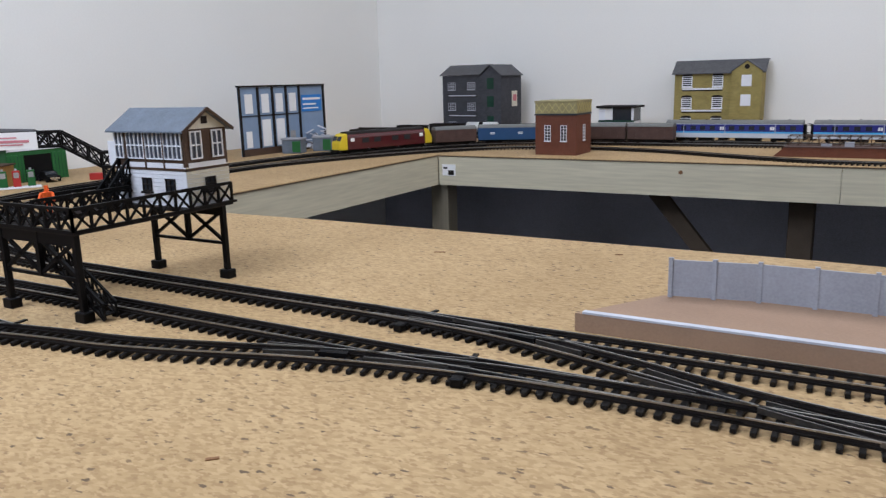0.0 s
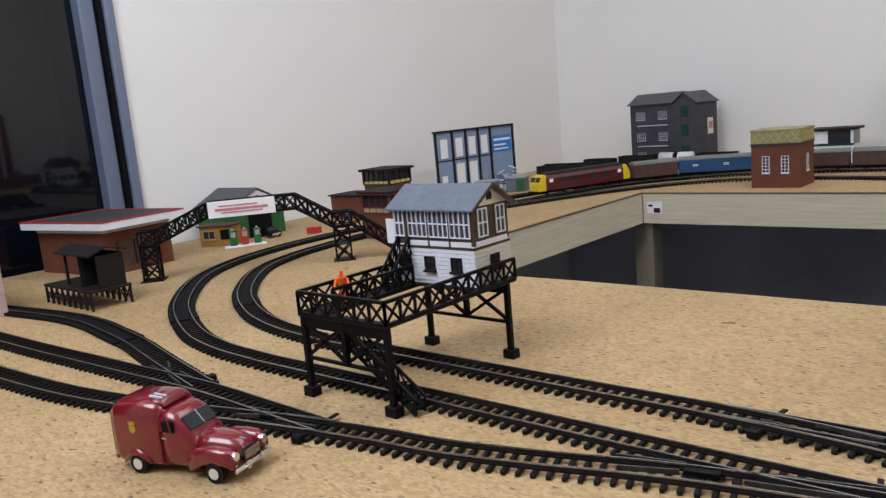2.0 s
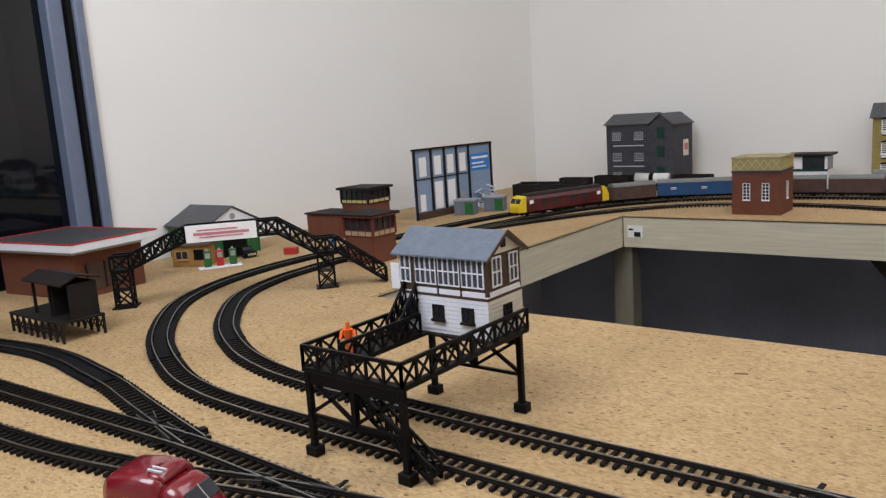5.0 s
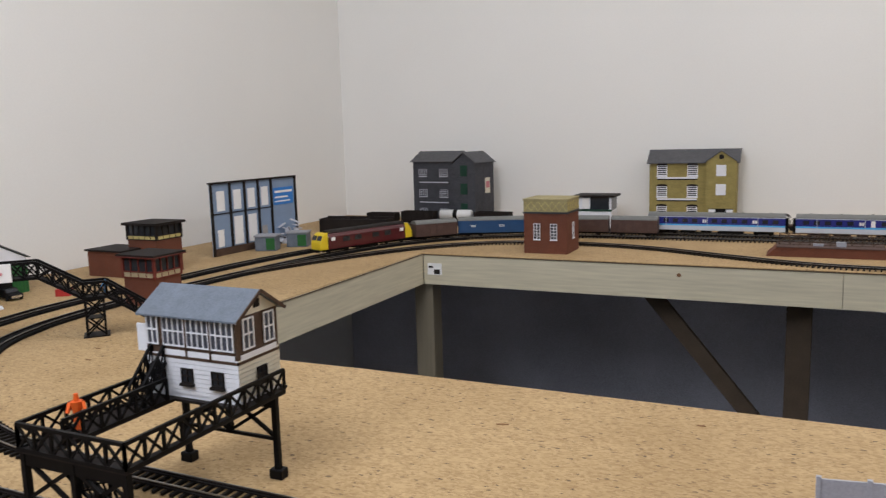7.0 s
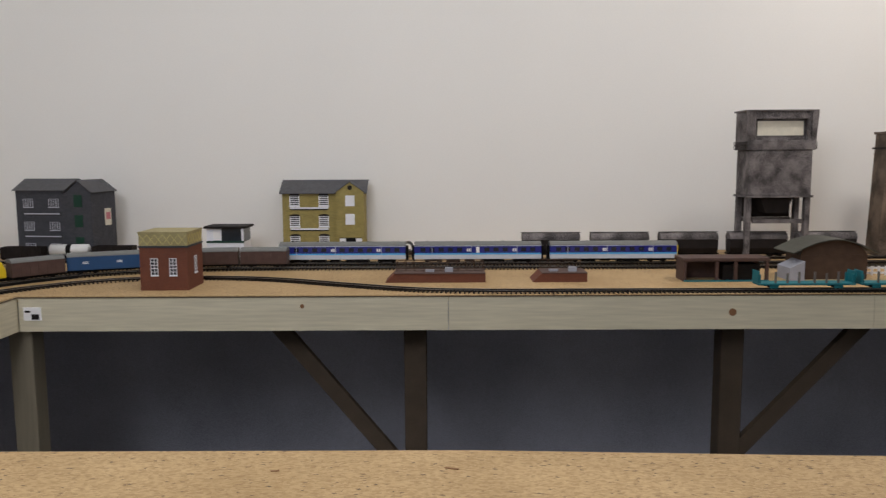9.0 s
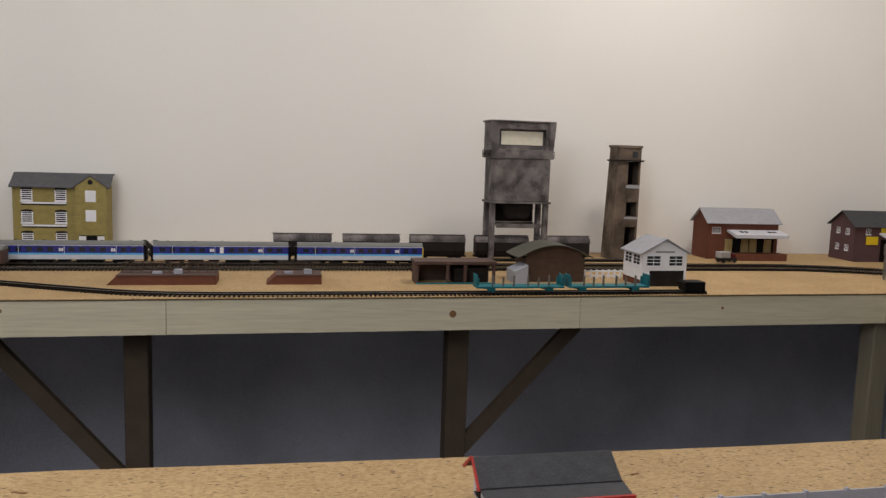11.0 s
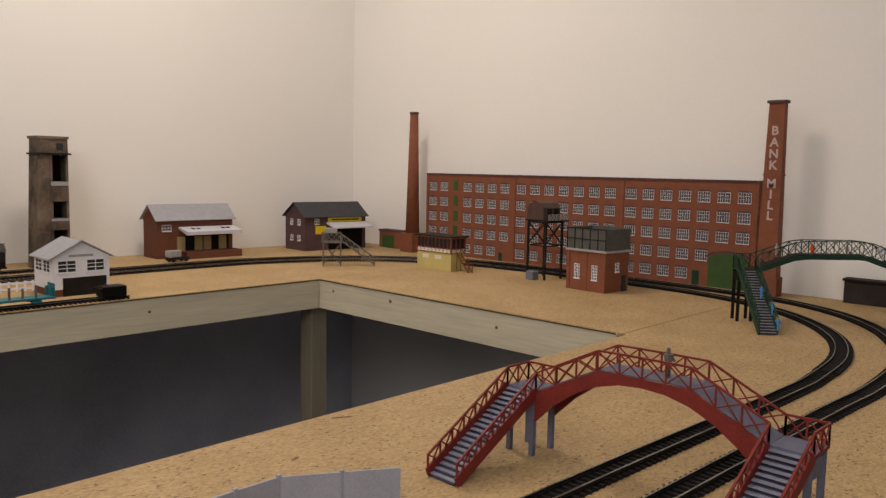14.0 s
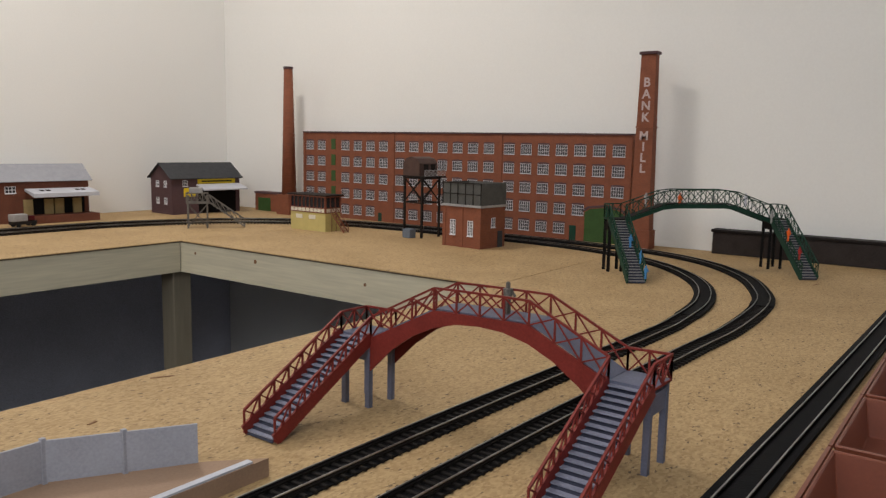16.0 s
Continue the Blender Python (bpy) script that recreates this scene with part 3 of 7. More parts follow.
OUTER = [(0.20, -1.124), (0.47, -1.122), (1.0, -1.119), (1.65, -1.122), (2.09, -1.140), (2.24, -1.148), (2.409, -1.139), (2.519, -1.110), (2.642, -1.052), (2.754, -0.957), (2.825, -0.83), (2.855, -0.65), (2.862, -0.45),
         (2.856, -0.18), (2.82, 0.02), (2.72, 0.19), (2.58, 0.305), (2.40, 0.377), (2.2, 0.40), (1.6, 0.399), (0.9, 0.399), (0.38, 0.399), (0.20, 0.382), (0.05, 0.335), (-0.08, 0.25), (-0.18, 0.13), (-0.245, -0.02), (-0.285, -0.20), (-0.303, -0.42), (-0.311, -0.60), (-0.306, -0.71),
         (-0.276, -0.825), (-0.212, -0.928), (-0.089, -1.031), (0.036, -1.095), (0.12, -1.118), (0.20, -1.124)]
track("inner main loop of nickel rail on black sleepers", INNER, ((0.1, 1.1), (1.6, 2.2)), ((0.262, 0.42), (0.80, 0.975)), ((0.17, 0.261),))
track("outer main loop of nickel rail on black sleepers", OUTER, ((0.1, 1.1), (1.6, 2.2)), ((0.262, 0.42), (0.80, 0.975)), ((0.17, 0.261),))
track("siding joining the outer loop beside the red van", [(-0.60, -1.283), (-0.21, -1.274), (-0.065, -1.268), (0.055, -1.261), (0.14, -1.251), (0.24, -1.230), (0.32, -1.209), (0.40, -1.192), (0.455, -1.183), (0.51, -1.168), (0.56, -1.152), (0.61, -1.139), (0.67, -1.128), (0.74, -1.1215), (0.82, -1.1195)], ((0.0, 0.9),))
track("shed road running out of the engine shed", [(-0.60, -1.228), (-0.387, -1.222), (-0.215, -1.214), (-0.07, -1.209), (0.042, -1.203), (0.117, -1.199), (0.214, -1.194), (0.30, -1.196), (0.37, -1.199)], ((0.0, 0.9),))
track("curved dock siding by the brown loading shelter", [(-0.60, -1.185), (-0.335, -1.150), (-0.19, -1.130), (-0.11, -1.130), (-0.05, -1.138), (0.022, -1.149), (0.078, -1.162), (0.145, -1.177), (0.21, -1.191)], ((0.0, 0.9),), ((0.0, 0.75),))
track("crossover between the two main loops", [(0.56, -1.0575), (0.66, -1.064), (0.74, -1.081), (0.82, -1.102), (0.92, -1.118)], ((0.4, 1.0),))
track("long front siding ending at a buffer stop", [(-0.215, -0.33), (-0.17, -0.20), (-0.105, -0.06), (-0.03, 0.06), (0.07, 0.15), (0.19, 0.195), (0.33, 0.195), (0.46, 0.165), (0.60, 0.10), (0.74, 0.042), (0.88, 0.022), (1.1, 0.020), (1.87, 0.020)])
track("back siding under the grey warehouse", [(-0.42, 0.43), (-0.25, 0.465), (0.0, 0.478), (0.25, 0.465), (0.50, 0.43), (0.72, 0.403)])
track("coal road along the back wall", [(0.80, 0.402), (0.95, 0.43), (1.10, 0.475), (1.25, 0.490), (2.0, 0.490)])
track("storage siding beside the brown trays", [(1.35, -1.268), (1.79, -1.277), (2.1, -1.285), (2.6, -1.295), (2.9, -1.30)], (), ((0.0, 1.0),))



def turnout(label, x, y, rz, hand, reach=1.0):
    """Switch and check rails with the tie bar and its housing, laid where two tracks part."""
    t_ = thing("turnout", label, "track points", x, y, 0, rz, group="points of the model railway")
    for x0, y0, x1, y1 in ((-0.075, -0.0064, -0.012, -0.0048), (-0.075, 0.0064, -0.012, 0.0048), (0.018, -0.0066 * hand, 0.056, -0.0066 * hand), (0.020, 0.0026 * hand, 0.052, 0.0066 * hand)):
        part("check_rail", beam(bm_new(), (x0 * reach, y0, 0.0049), (x1 * reach, y1, 0.0049), 0.0010, 0.0030), RAIL_DULL, t_, "tarnished nickel check rail")
    part("frog", prism(bm_new(), [(0.000, 0.0032), (0.0, 0.0060), (0.018, 0.0060), (0.018, 0.0032)], "y", -0.0024, 0.0024), BLACKP, t_, "black moulded crossing nose")
    part("tie_bar", boxes((-0.0735 * reach, -0.0735 * reach + 0.003, -0.0205, 0.0205, 0.0031, 0.0042)), BLACKP, t_)
    part("tie_bar_end", soften(boxes((-0.0755 * reach, -0.0755 * reach + 0.007, hand * 0.0205 - 0.0032, hand * 0.0205 + 0.0032, 0.0003, 0.0055)), 0.0006), BLACKP, t_, "black moulded point housing")
    return t_


turnout("points joining the siding to the outer loop", 0.602, -1.1370, 193, 1)
turnout("points between the shed road and the front siding", 0.318, -1.2040, 191, 1, 0.55)
turnout("points of the curved dock siding", 0.152, -1.1850, 168, -1, 0.55)
turnout("points of the crossover on the inner loop", 0.672, -1.0640, -7, -1)
turnout("points of the crossover on the outer loop", 0.812, -1.1060, 166, -1)

# ---- trains and wagons ----
wheel_me = mesh_of("wheel", tube(bm_new(), 0, 0.0052, -0.0014, 0.0014, 0.0052, 0.0052, 14, "y"), DARKP)


def bogie(parent, x, wb=0.030, w=0.024):
    b = part("bogie", boxes((x - wb / 2 - 0.006, x + wb / 2 + 0.006, -w / 2, -w / 2 + 0.003, HEAD + 0.004, HEAD + 0.009), (x - wb / 2 - 0.006, x + wb / 2 + 0.006, w / 2 - 0.003, w / 2, HEAD + 0.004, HEAD + 0.009), (x - 0.005, x + 0.005, -w / 2, w / 2, HEAD + 0.005, HEAD + 0.013)), BLACKP, parent, "black bogie")
    for dx in (-wb / 2, wb / 2):
        for y in (-0.0083, 0.0083):
            piece("wheel", wheel_me, b, x + dx, y, HEAD)
    return b


def shell(w, z0, z1, n=9, crown=0.010):
    """Half-round roof section as (y, z) points."""
    pts = [(-w / 2, z0)]
    for i in range(n + 1):
        a = math.pi * (1 - i / n)
        pts.append((w / 2 * math.cos(a) * 0.995, z1 - crown + crown * math.sin(a)))
    pts.append((w / 2, z0))
    return pts


def coach(label, L=0.296, cab=0, x=0.0, y=0.0, rz=0.0, lit_door=False):
    """A multiple-unit coach in blue, pale blue and grey; cab: -1 or 1 for a yellow driving end."""
    c = thing("railcar_coach", label, "train coach", x, y, 0, rz, group="three-coach railcar set")
    W, z0, h = 0.036, HEAD + 0.010, 0.040
    e = L / 2
    part("lower_body", soften(boxes((-e, e, -W / 2, W / 2, z0, z0 + 0.0105)), 0.0006), SILVER, c, "pale grey lower side")
    part("stripe", boxes((-e + 0.0005, e - 0.0005, -W / 2 - 0.0003, W / 2 + 0.0003, z0 + 0.0106, z0 + 0.0142)), SKYB, c, "pale blue stripe")
    part("upper_body", boxes((-e, e, -W / 2, W / 2, z0 + 0.0143, z0 + 0.0300)), BLUE, c, "deep blue upper side")
    part("cantrail", boxes((-e, e, -W / 2 - 0.0002, W / 2 + 0.0002, z0 + 0.0301, z0 + 0.0312)), SILVER, c)
    part("roof", prism(bm_new(), shell(W, z0 + 0.0313, z0 + h), "x", -e, e), ROOFG, c, "grey curved roof")
    n = 13
    wm = window_mesh(0.0125, 0.0095, 1, 1, 0.0007, BLUE, GLASS, 0.0006, False)
    # Lit windows: their light is put into a white pane colour.
    wl = window_mesh(0.0100, 0.0080, 2, 1, 0.0007, BLUE, PAPER, 0.0008, False)
    for side in (-1, 1):
        for i in range(n):
            if lit_door and i == 6:
                continue
            xx = -e + 0.020 + (L - 0.040) * i / (n - 1)
            piece("window", wl if (i * 5 + 2) % 13 < 2 else wm, c, xx, side * W / 2, z0 + 0.0175, 0 if side < 0 else 180)
        for xx in (-e * 0.72, -e * 0.1, e * 0.62):
            part("door", boxes((xx - 0.0006, xx + 0.0006, side * W / 2 - 0.0004, side * W / 2 + 0.0004, z0 + 0.001, z0 + 0.030)), SILVER, c)
        if lit_door:
            part("guard_window", boxes((-0.004, 0.004, side * (W / 2) - 0.0006, side * W / 2 + 0.0006, z0 + 0.0150, z0 + 0.0285)), PAPER, c, "white panelled door")
    for s_ in (-1, 1):
        if s_ == cab:
            f = part("cab_front", soften(boxes((s_ * e - 0.0015, s_ * e + 0.0015, -W / 2 - 0.0003, W / 2 + 0.0003, z0 - 0.001, z0 + 0.031)), 0.0008), YELLOW, c, "yellow driving end")
            for yy in (-0.0115, 0, 0.0115):
                part("windscreen", boxes((s_ * (e + 0.0016) - 0.0004, s_ * (e + 0.0016) + 0.0004, yy - 0.005, yy + 0.005, z0 + 0.017, z0 + 0.028)), GLASS, f)
        else:
            part("gangway", boxes((s_ * (e + 0.003) - 0.003, s_ * (e + 0.003) + 0.003, -0.008, 0.008, z0, z0 + 0.030)), BLACKP, c)
        part("buffer_beam", boxes((s_ * (e + 0.003) - 0.003, s_ * (e + 0.003) + 0.003, -0.014, 0.014, z0 - 0.004, z0 - 0.0002)), BLACKP, c)
    part("underframe", boxes((-e * 0.5, -e * 0.28, -0.013, 0.013, HEAD + 0.003, z0 - 0.0002), (-e * 0.2, -e * 0.05, -0.012, 0.012, HEAD + 0.004, z0 - 0.0002), (e * 0.05, e * 0.42, -0.013, 0.013, HEAD + 0.003, z0 - 0.0002)), BLACKP, c, "black underfloor equipment")
    for i in range(5):
        part("roof_vent", boxes((-e * 0.8 + i * e * 0.4 - 0.0015, -e * 0.8 + i * e * 0.4 + 0.0015, -0.002, 0.002, z0 + h - 0.0006, z0 + h + 0.0012)), DARKP, c)
    bogie(c, -e * 0.7), bogie(c, e * 0.7)
    return c


YD = 0.399
coach("blue and grey railcar with a yellow driving end", x=0.405 + 0.148, y=YD, cab=-1)
coach("blue and grey centre coach with a white door panel", x=0.405 + 0.148 + 0.3165, y=YD, lit_door=True)
coach("blue and grey railcar at the far end of the set", x=0.405 + 0.148 + 0.633, y=YD, cab=1)


def on_path(pts, want, off):
    """A place on a track at a distance off along it from the point nearest to want."""
    p = smooth_path(pts, 0.004)
    k = min(range(len(p)), key=lambda i: (p[i] - Vector(want)).length)
    k = max(2, min(len(p) - 3, k + int(round(off / 0.004))))
    d = p[k + 2] - p[k - 2]
    return p[k].x, p[k].y, math.degrees(math.atan2(d.y, d.x))


def diesel(x, y, rz):
    d = thing("diesel_locomotive", "maroon diesel locomotive with full yellow ends", "locomotive", x, y, 0, rz)
    L, W, z0 = 0.262, 0.035, HEAD + 0.009
    e = L / 2
    part("body", soften(prism(bm_new(), [(-W / 2, z0), (-W / 2, z0 + 0.026), (-W / 2 + 0.003, z0 + 0.034), (W / 2 - 0.003, z0 + 0.034), (W / 2, z0 + 0.026), (W / 2, z0)], "x", -e + 0.022, e - 0.022), 0.0006), MAROON, d)
    part("roof", prism(bm_new(), shell(W - 0.006, z0 + 0.0341, z0 + 0.040, 7, 0.005), "x", -e + 0.022, e - 0.022), DARKP, d, "dark grey roof")
    for s_ in (-1, 1):
        nose = bm_new()
        prof = [(s_ * (e - 0.0215), z0), (s_ * e, z0), (s_ * e, z0 + 0.015), (s_ * (e - 0.002), z0 + 0.019), (s_ * (e - 0.008), z0 + 0.031), (s_ * (e - 0.013), z0 + 0.0345), (s_ * (e - 0.0215), z0 + 0.036)]
        v0, v1 = [nose.verts.new((u, -W / 2 + 0.001, z)) for u, z in prof], [nose.verts.new((u, W / 2 - 0.001, z)) for u, z in prof]
        nose.faces.new(v0), nose.faces.new(v1[::-1])
        for i in range(len(prof)):
            nose.faces.new((v0[i], v1[i], v1[(i + 1) % len(prof)], v0[(i + 1) % len(prof)]))
        bmesh.ops.recalc_face_normals(nose, faces=nose.faces)
        nn = part("nose", soften(nose, 0.0012), YELLOW, d, "yellow nose")
        for yy in (-0.0085, 0.0085):
            part("windscreen", beam(bm_new(), (s_ * (e - 0.0026), yy, z0 + 0.0205), (s_ * (e - 0.0072), yy, z0 + 0.0300), 0.014, 0.0010), GLASS, nn)
        part("buffer_beam", boxes((s_ * (e + 0.003) - 0.003, s_ * (e + 0.003) + 0.003, -0.014, 0.014, z0 - 0.004, z0 + 0.001)), BLACKP, d)
    gr = window_mesh(0.018, 0.010, 6, 1, 0.0006, DARKP, GLASS, 0.0006, False)
    for side in (-1, 1):
        for xx in (-0.055, -0.02, 0.03, 0.062):
            piece("grille", gr, d, xx, side * W / 2, z0 + 0.014, 0 if side < 0 else 180)
        for xx in (-e + 0.034, e - 0.034):
            part("cab_window", boxes((xx - 0.005, xx + 0.005, side * W / 2 - 0.0004, side * W / 2 + 0.0004, z0 + 0.018, z0 + 0.0255)), PAPER, d)
    part("fuel_tank", boxes((-0.03, 0.03, -0.012, 0.012, HEAD + 0.003, z0 - 0.0002)), BLACKP, d)
    bogie(d, -e * 0.62, 0.046), bogie(d, e * 0.62, 0.046)
    return d


def box_van(name, label, L, body, roof, x, y, rz, ribs=True, long=False):
    v = thing(name, label, "rail wagon", x, y, 0, rz, group="freight wagons behind the diesel")
    W, z0 = 0.034, HEAD + 0.009
    e = L / 2
    part("body", soften(boxes((-e, e, -W / 2, W / 2, z0, z0 + 0.029)), 0.0006), body, v)
    part("roof", prism(bm_new(), shell(W + 0.001, z0 + 0.0291, z0 + 0.037, 7, 0.007), "x", -e, e), roof, v, "grey curved roof")
    for side in (-1, 1):
        if ribs:
            for i in range(7):
                xx = -e + 0.002 + (L - 0.004) * i / 6
                part("rib", boxes((xx - 0.0007, xx + 0.0007, side * W / 2 - 0.0006, side * W / 2 + 0.0006, z0, z0 + 0.028)), body, v)
        else:
            for xx in (-e * 0.6, e * 0.15, e * 0.7):
                part("vent_grille", boxes(*[(xx - 0.006, xx + 0.006, side * W / 2 - 0.0004, side * W / 2 + 0.0004, z0 + 0.014 + k * 0.003, z0 + 0.0155 + k * 0.003) for k in range(2)]), PAPER, v)
    part("underframe", boxes((-e, e, -0.012, 0.012, z0 - 0.004, z0 - 0.0002)), BLACKP, v)
    if long:
        bogie(v, -e * 0.68), bogie(v, e * 0.68)
    else:
        for xx in (-e * 0.55, e * 0.55):
            for yy in (-0.0083, 0.0083):
                piece("wheel", wheel_me, v, xx, yy, HEAD)
    return v


NOSE = (-0.215, -0.13)
diesel(*on_path(INNER, NOSE, -0.150))
box_van("box_van", "brown planked box van with a grey roof", 0.105, BROWN, ROOFG, *on_path(INNER, NOSE, -0.345))
box_van("parcels_coach", "blue parcels coach with white vent panels", 0.245, PBLUE, ROOFG, *on_path(INNER, NOSE, -0.528), ribs=False, long=True)
box_van("box_van", "dark brown box van with a grey roof", 0.105, BROWN, ROOFG, *on_path(INNER, NOSE, -0.712))
box_van("box_van", "dark brown box van coupled last in the train", 0.105, BROWN, ROOFG, *on_path(INNER, NOSE, -0.825))


def open_wagon(label, L, x, y, h, material, group, taper=0.0):
    w = thing("open_wagon", label, "rail wagon", x, y, 0, 0, group=group)
    W, z0, e = 0.032, HEAD + 0.008, L / 2
    bm = bm_new()
    box(bm, -e, e, -W / 2, -W / 2 + 0.001, z0, z0 + h), box(bm, -e, e, W / 2 - 0.001, W / 2, z0, z0 + h)
    box(bm, -e, -e + 0.001, -W / 2 + 0.001, W / 2 - 0.001, z0, z0 + h), box(bm, e - 0.001, e, -W / 2 + 0.001, W / 2 - 0.001, z0, z0 + h)
    box(bm, -e, e, -W / 2, W / 2, z0 - 0.001, z0)
    part("tub", bm, material, w)
    for side in (-1, 1):
        for i in range(5):
            xx = -e + L * (i + 0.5) / 5
            part("rib", boxes((xx - 0.0006, xx + 0.0006, side * (W / 2 + 0.0005) - 0.0006, side * (W / 2 + 0.0005) + 0.0006, z0, z0 + h)), material, w)
    part("underframe", boxes((-e, e, -0.011, 0.011, z0 - 0.005, z0 - 0.0012)), BLACKP, w)
    for xx in (-e * 0.55, e * 0.55):
        for yy in (-0.0083, 0.0083):
            piece("wheel", wheel_me, w, xx, yy, HEAD)
    return w


def hopper(x, y, L=0.147):
    w = thing("hopper_wagon", "sooty grey covered hopper wagon", "rail wagon", x, y, 0, 0, group="hopper wagons on the coal road")
    W, z0, e = 0.034, HEAD + 0.010, L / 2
    part("body", soften(prism(bm_new(), [(-W * 0.36, z0), (-W / 2, z0 + 0.012), (-W / 2, z0 + 0.034), (W / 2, z0 + 0.034), (W / 2, z0 + 0.012), (W * 0.36, z0)], "x", -e + 0.004, e - 0.004), 0.0006), DARKP, w)
    part("roof", prism(bm_new(), shell(W, z0 + 0.0341, z0 + 0.050, 8, 0.015), "x", -e + 0.003, e - 0.003), CONC, w, "dusty grey curved cover")
    part("catwalk", boxes((-e, e, -0.004, 0.004, z0 + 0.0505, z0 + 0.0515)), DARKP, w)
    part("underframe", boxes((-e, e, -0.011, 0.011, z0 - 0.004, z0 - 0.0002)), BLACKP, w)
    for xx in (-e * 0.6, e * 0.6):
        bogie(w, xx, 0.022)
    return w


for k in range(5):
    hopper(1.053 + k * 0.169, 0.490)
open_wagon("empty black open wagon with ribbed sides", 0.10, -0.24, 0.4666, 0.026, DARKP, "wagons by the grey warehouse")
open_wagon("short black open wagon by the bunker", 0.09, -0.345, 0.4475, 0.022, DARKP, "wagons by the grey warehouse")
open_wagon("black open wagon coupled to the tank wagon", 0.10, -0.022, 0.477, 0.026, DARKP, "wagons by the grey warehouse")
tw_ = thing("tank_wagon", "white oil tank wagon on a black frame", "rail wagon", -0.131, 0.4755, 0, 3, group="wagons by the grey warehouse")
part("tank", tube(bm_new(), 0, HEAD + 0.025, -0.045, 0.045, 0.0135, 0.0135, 20, "x"), TANKW, tw_, "white tank barrel", True)
part("band", tube(bm_new(), 0, HEAD + 0.025, -0.006, 0.006, 0.0138, 0.0138, 20, "x"), BLACKP, tw_)
part("underframe", boxes((-0.05, 0.05, -0.012, 0.012, HEAD + 0.006, HEAD + 0.0115)), BLACKP, tw_)
for xx in (-0.028, 0.028):
    for yy in (-0.0083, 0.0083):
        piece("wheel", wheel_me, tw_, xx, yy, HEAD)
for x0, x1 in ((1.372, 1.552), (1.562, 1.735)):
    L = x1 - x0
    f = thing("flat_wagon", "teal flat wagon with raised end boards", "rail wagon", (x0 + x1) / 2, 0.020, 0, 0, group="teal flat wagons on the siding")
    part("deck", soften(boxes((-L / 2, L / 2, -0.016, 0.016, HEAD + 0.008, HEAD + 0.012)), 0.0005), TEAL, f)
    for s_ in (-1, 1):
        part("end_board", soften(boxes((s_ * L / 2 - (0.0022 if s_ > 0 else -0.0004), s_ * L / 2 + (-0.0004 if s_ > 0 else 0.0022), -0.015, 0.015, HEAD + 0.0121, HEAD + 0.034)), 0.0004), TEAL, f)
        each_box("end_brace", ((s_ * (L / 2 - 0.004) - 0.003, s_ * (L / 2 - 0.004) + 0.001, -0.014, -0.011, HEAD + 0.0122, HEAD + 0.028), (s_ * (L / 2 - 0.004) - 0.003, s_ * (L / 2 - 0.004) + 0.001, 0.011, 0.014, HEAD + 0.0122, HEAD + 0.028)), TEAL, f)
        for k in range(3):
            part("stake", boxes((s_ * L * (0.08 + 0.12 * k) - 0.0016, s_ * L * (0.08 + 0.12 * k) + 0.0016, -0.0150, -0.0120, HEAD + 0.0121, HEAD + 0.030 + 0.003 * ((k + s_) % 2))), STAGEG, f, "grey timber stake")
        bx = s_ * L * 0.33
        each_box("axle_guard", ((bx - 0.008, bx + 0.008, -0.0135, -0.0115, HEAD + 0.002, HEAD + 0.0079), (bx - 0.008, bx + 0.008, 0.0115, 0.0135, HEAD + 0.002, HEAD + 0.0079)), TEAL, f)
        for yy in (-0.0083, 0.0083):
            piece("wheel", wheel_me, f, bx, yy, HEAD)
bs = thing("buffer_stop", "black buffer stop at the end of the siding", "buffer stop", 1.838, 0.020, 0)
part("block", soften(boxes((-0.022, 0.022, -0.016, 0.016, 0.0066, 0.026)), 0.001), BLACKP, bs)
part("beam", boxes((-0.026, -0.0225, -0.018, 0.018, 0.016, 0.024)), BLACKP, bs)

# ---- red van ----
van = thing("delivery_van", "dark red die-cast delivery van with chrome bumper", "toy van", 0.326, -1.271, 0, 17)
van.scale = (1.04, 1.04, 1.04)


def loft(stations, seg=20, power=3.2):
    """A closed hull through rounded sections: rows of x, middle y, half width, bottom and top."""
    bm = bm_new()
    rings = []
    for x, yc, hw, z0, z1 in stations:
        ring = []
        for k in range(seg):
            t = 2 * math.pi * k / seg
            c, d = math.cos(t), math.sin(t)
            ring.append(bm.verts.new((x, yc + hw * math.copysign(abs(c) ** (2 / power), c), (z0 + z1) / 2 + (z1 - z0) / 2 * math.copysign(abs(d) ** (2 / power), d))))
        rings.append(ring)
    for p, q in zip(rings, rings[1:]):
        for k in range(seg):
            bm.faces.new((p[k], p[(k + 1) % seg], q[(k + 1) % seg], q[k]))
    bm.faces.new(rings[0][::-1]), bm.faces.new(rings[-1])
    bmesh.ops.recalc_face_normals(bm, faces=bm.faces)
    return bm


part("cargo_body", loft([(-0.0452, 0, 0.0142, 0.006, 0.034), (-0.0444, 0, 0.0162, 0.004, 0.0400), (-0.040, 0, 0.0170, 0.0032, 0.0428), (-0.024, 0, 0.0172, 0.0032, 0.0438), (-0.012, 0, 0.0170, 0.0032, 0.0432), (-0.0085, 0, 0.0162, 0.0032, 0.0410), (-0.0076, 0, 0.0152, 0.0032, 0.0385)], 28, 5), VANRED, van, "", True)
part("cab", loft([(-0.0086, 0, 0.0160, 0.0032, 0.0388), (-0.002, 0, 0.0158, 0.0032, 0.0384), (0.003, 0, 0.0154, 0.0032, 0.0362), (0.0085, 0, 0.0148, 0.0032, 0.0300), (0.0135, 0, 0.0140, 0.0032, 0.0244), (0.0150, 0, 0.0130, 0.0032, 0.0225)], 28, 4), VANRED, van, "", True)
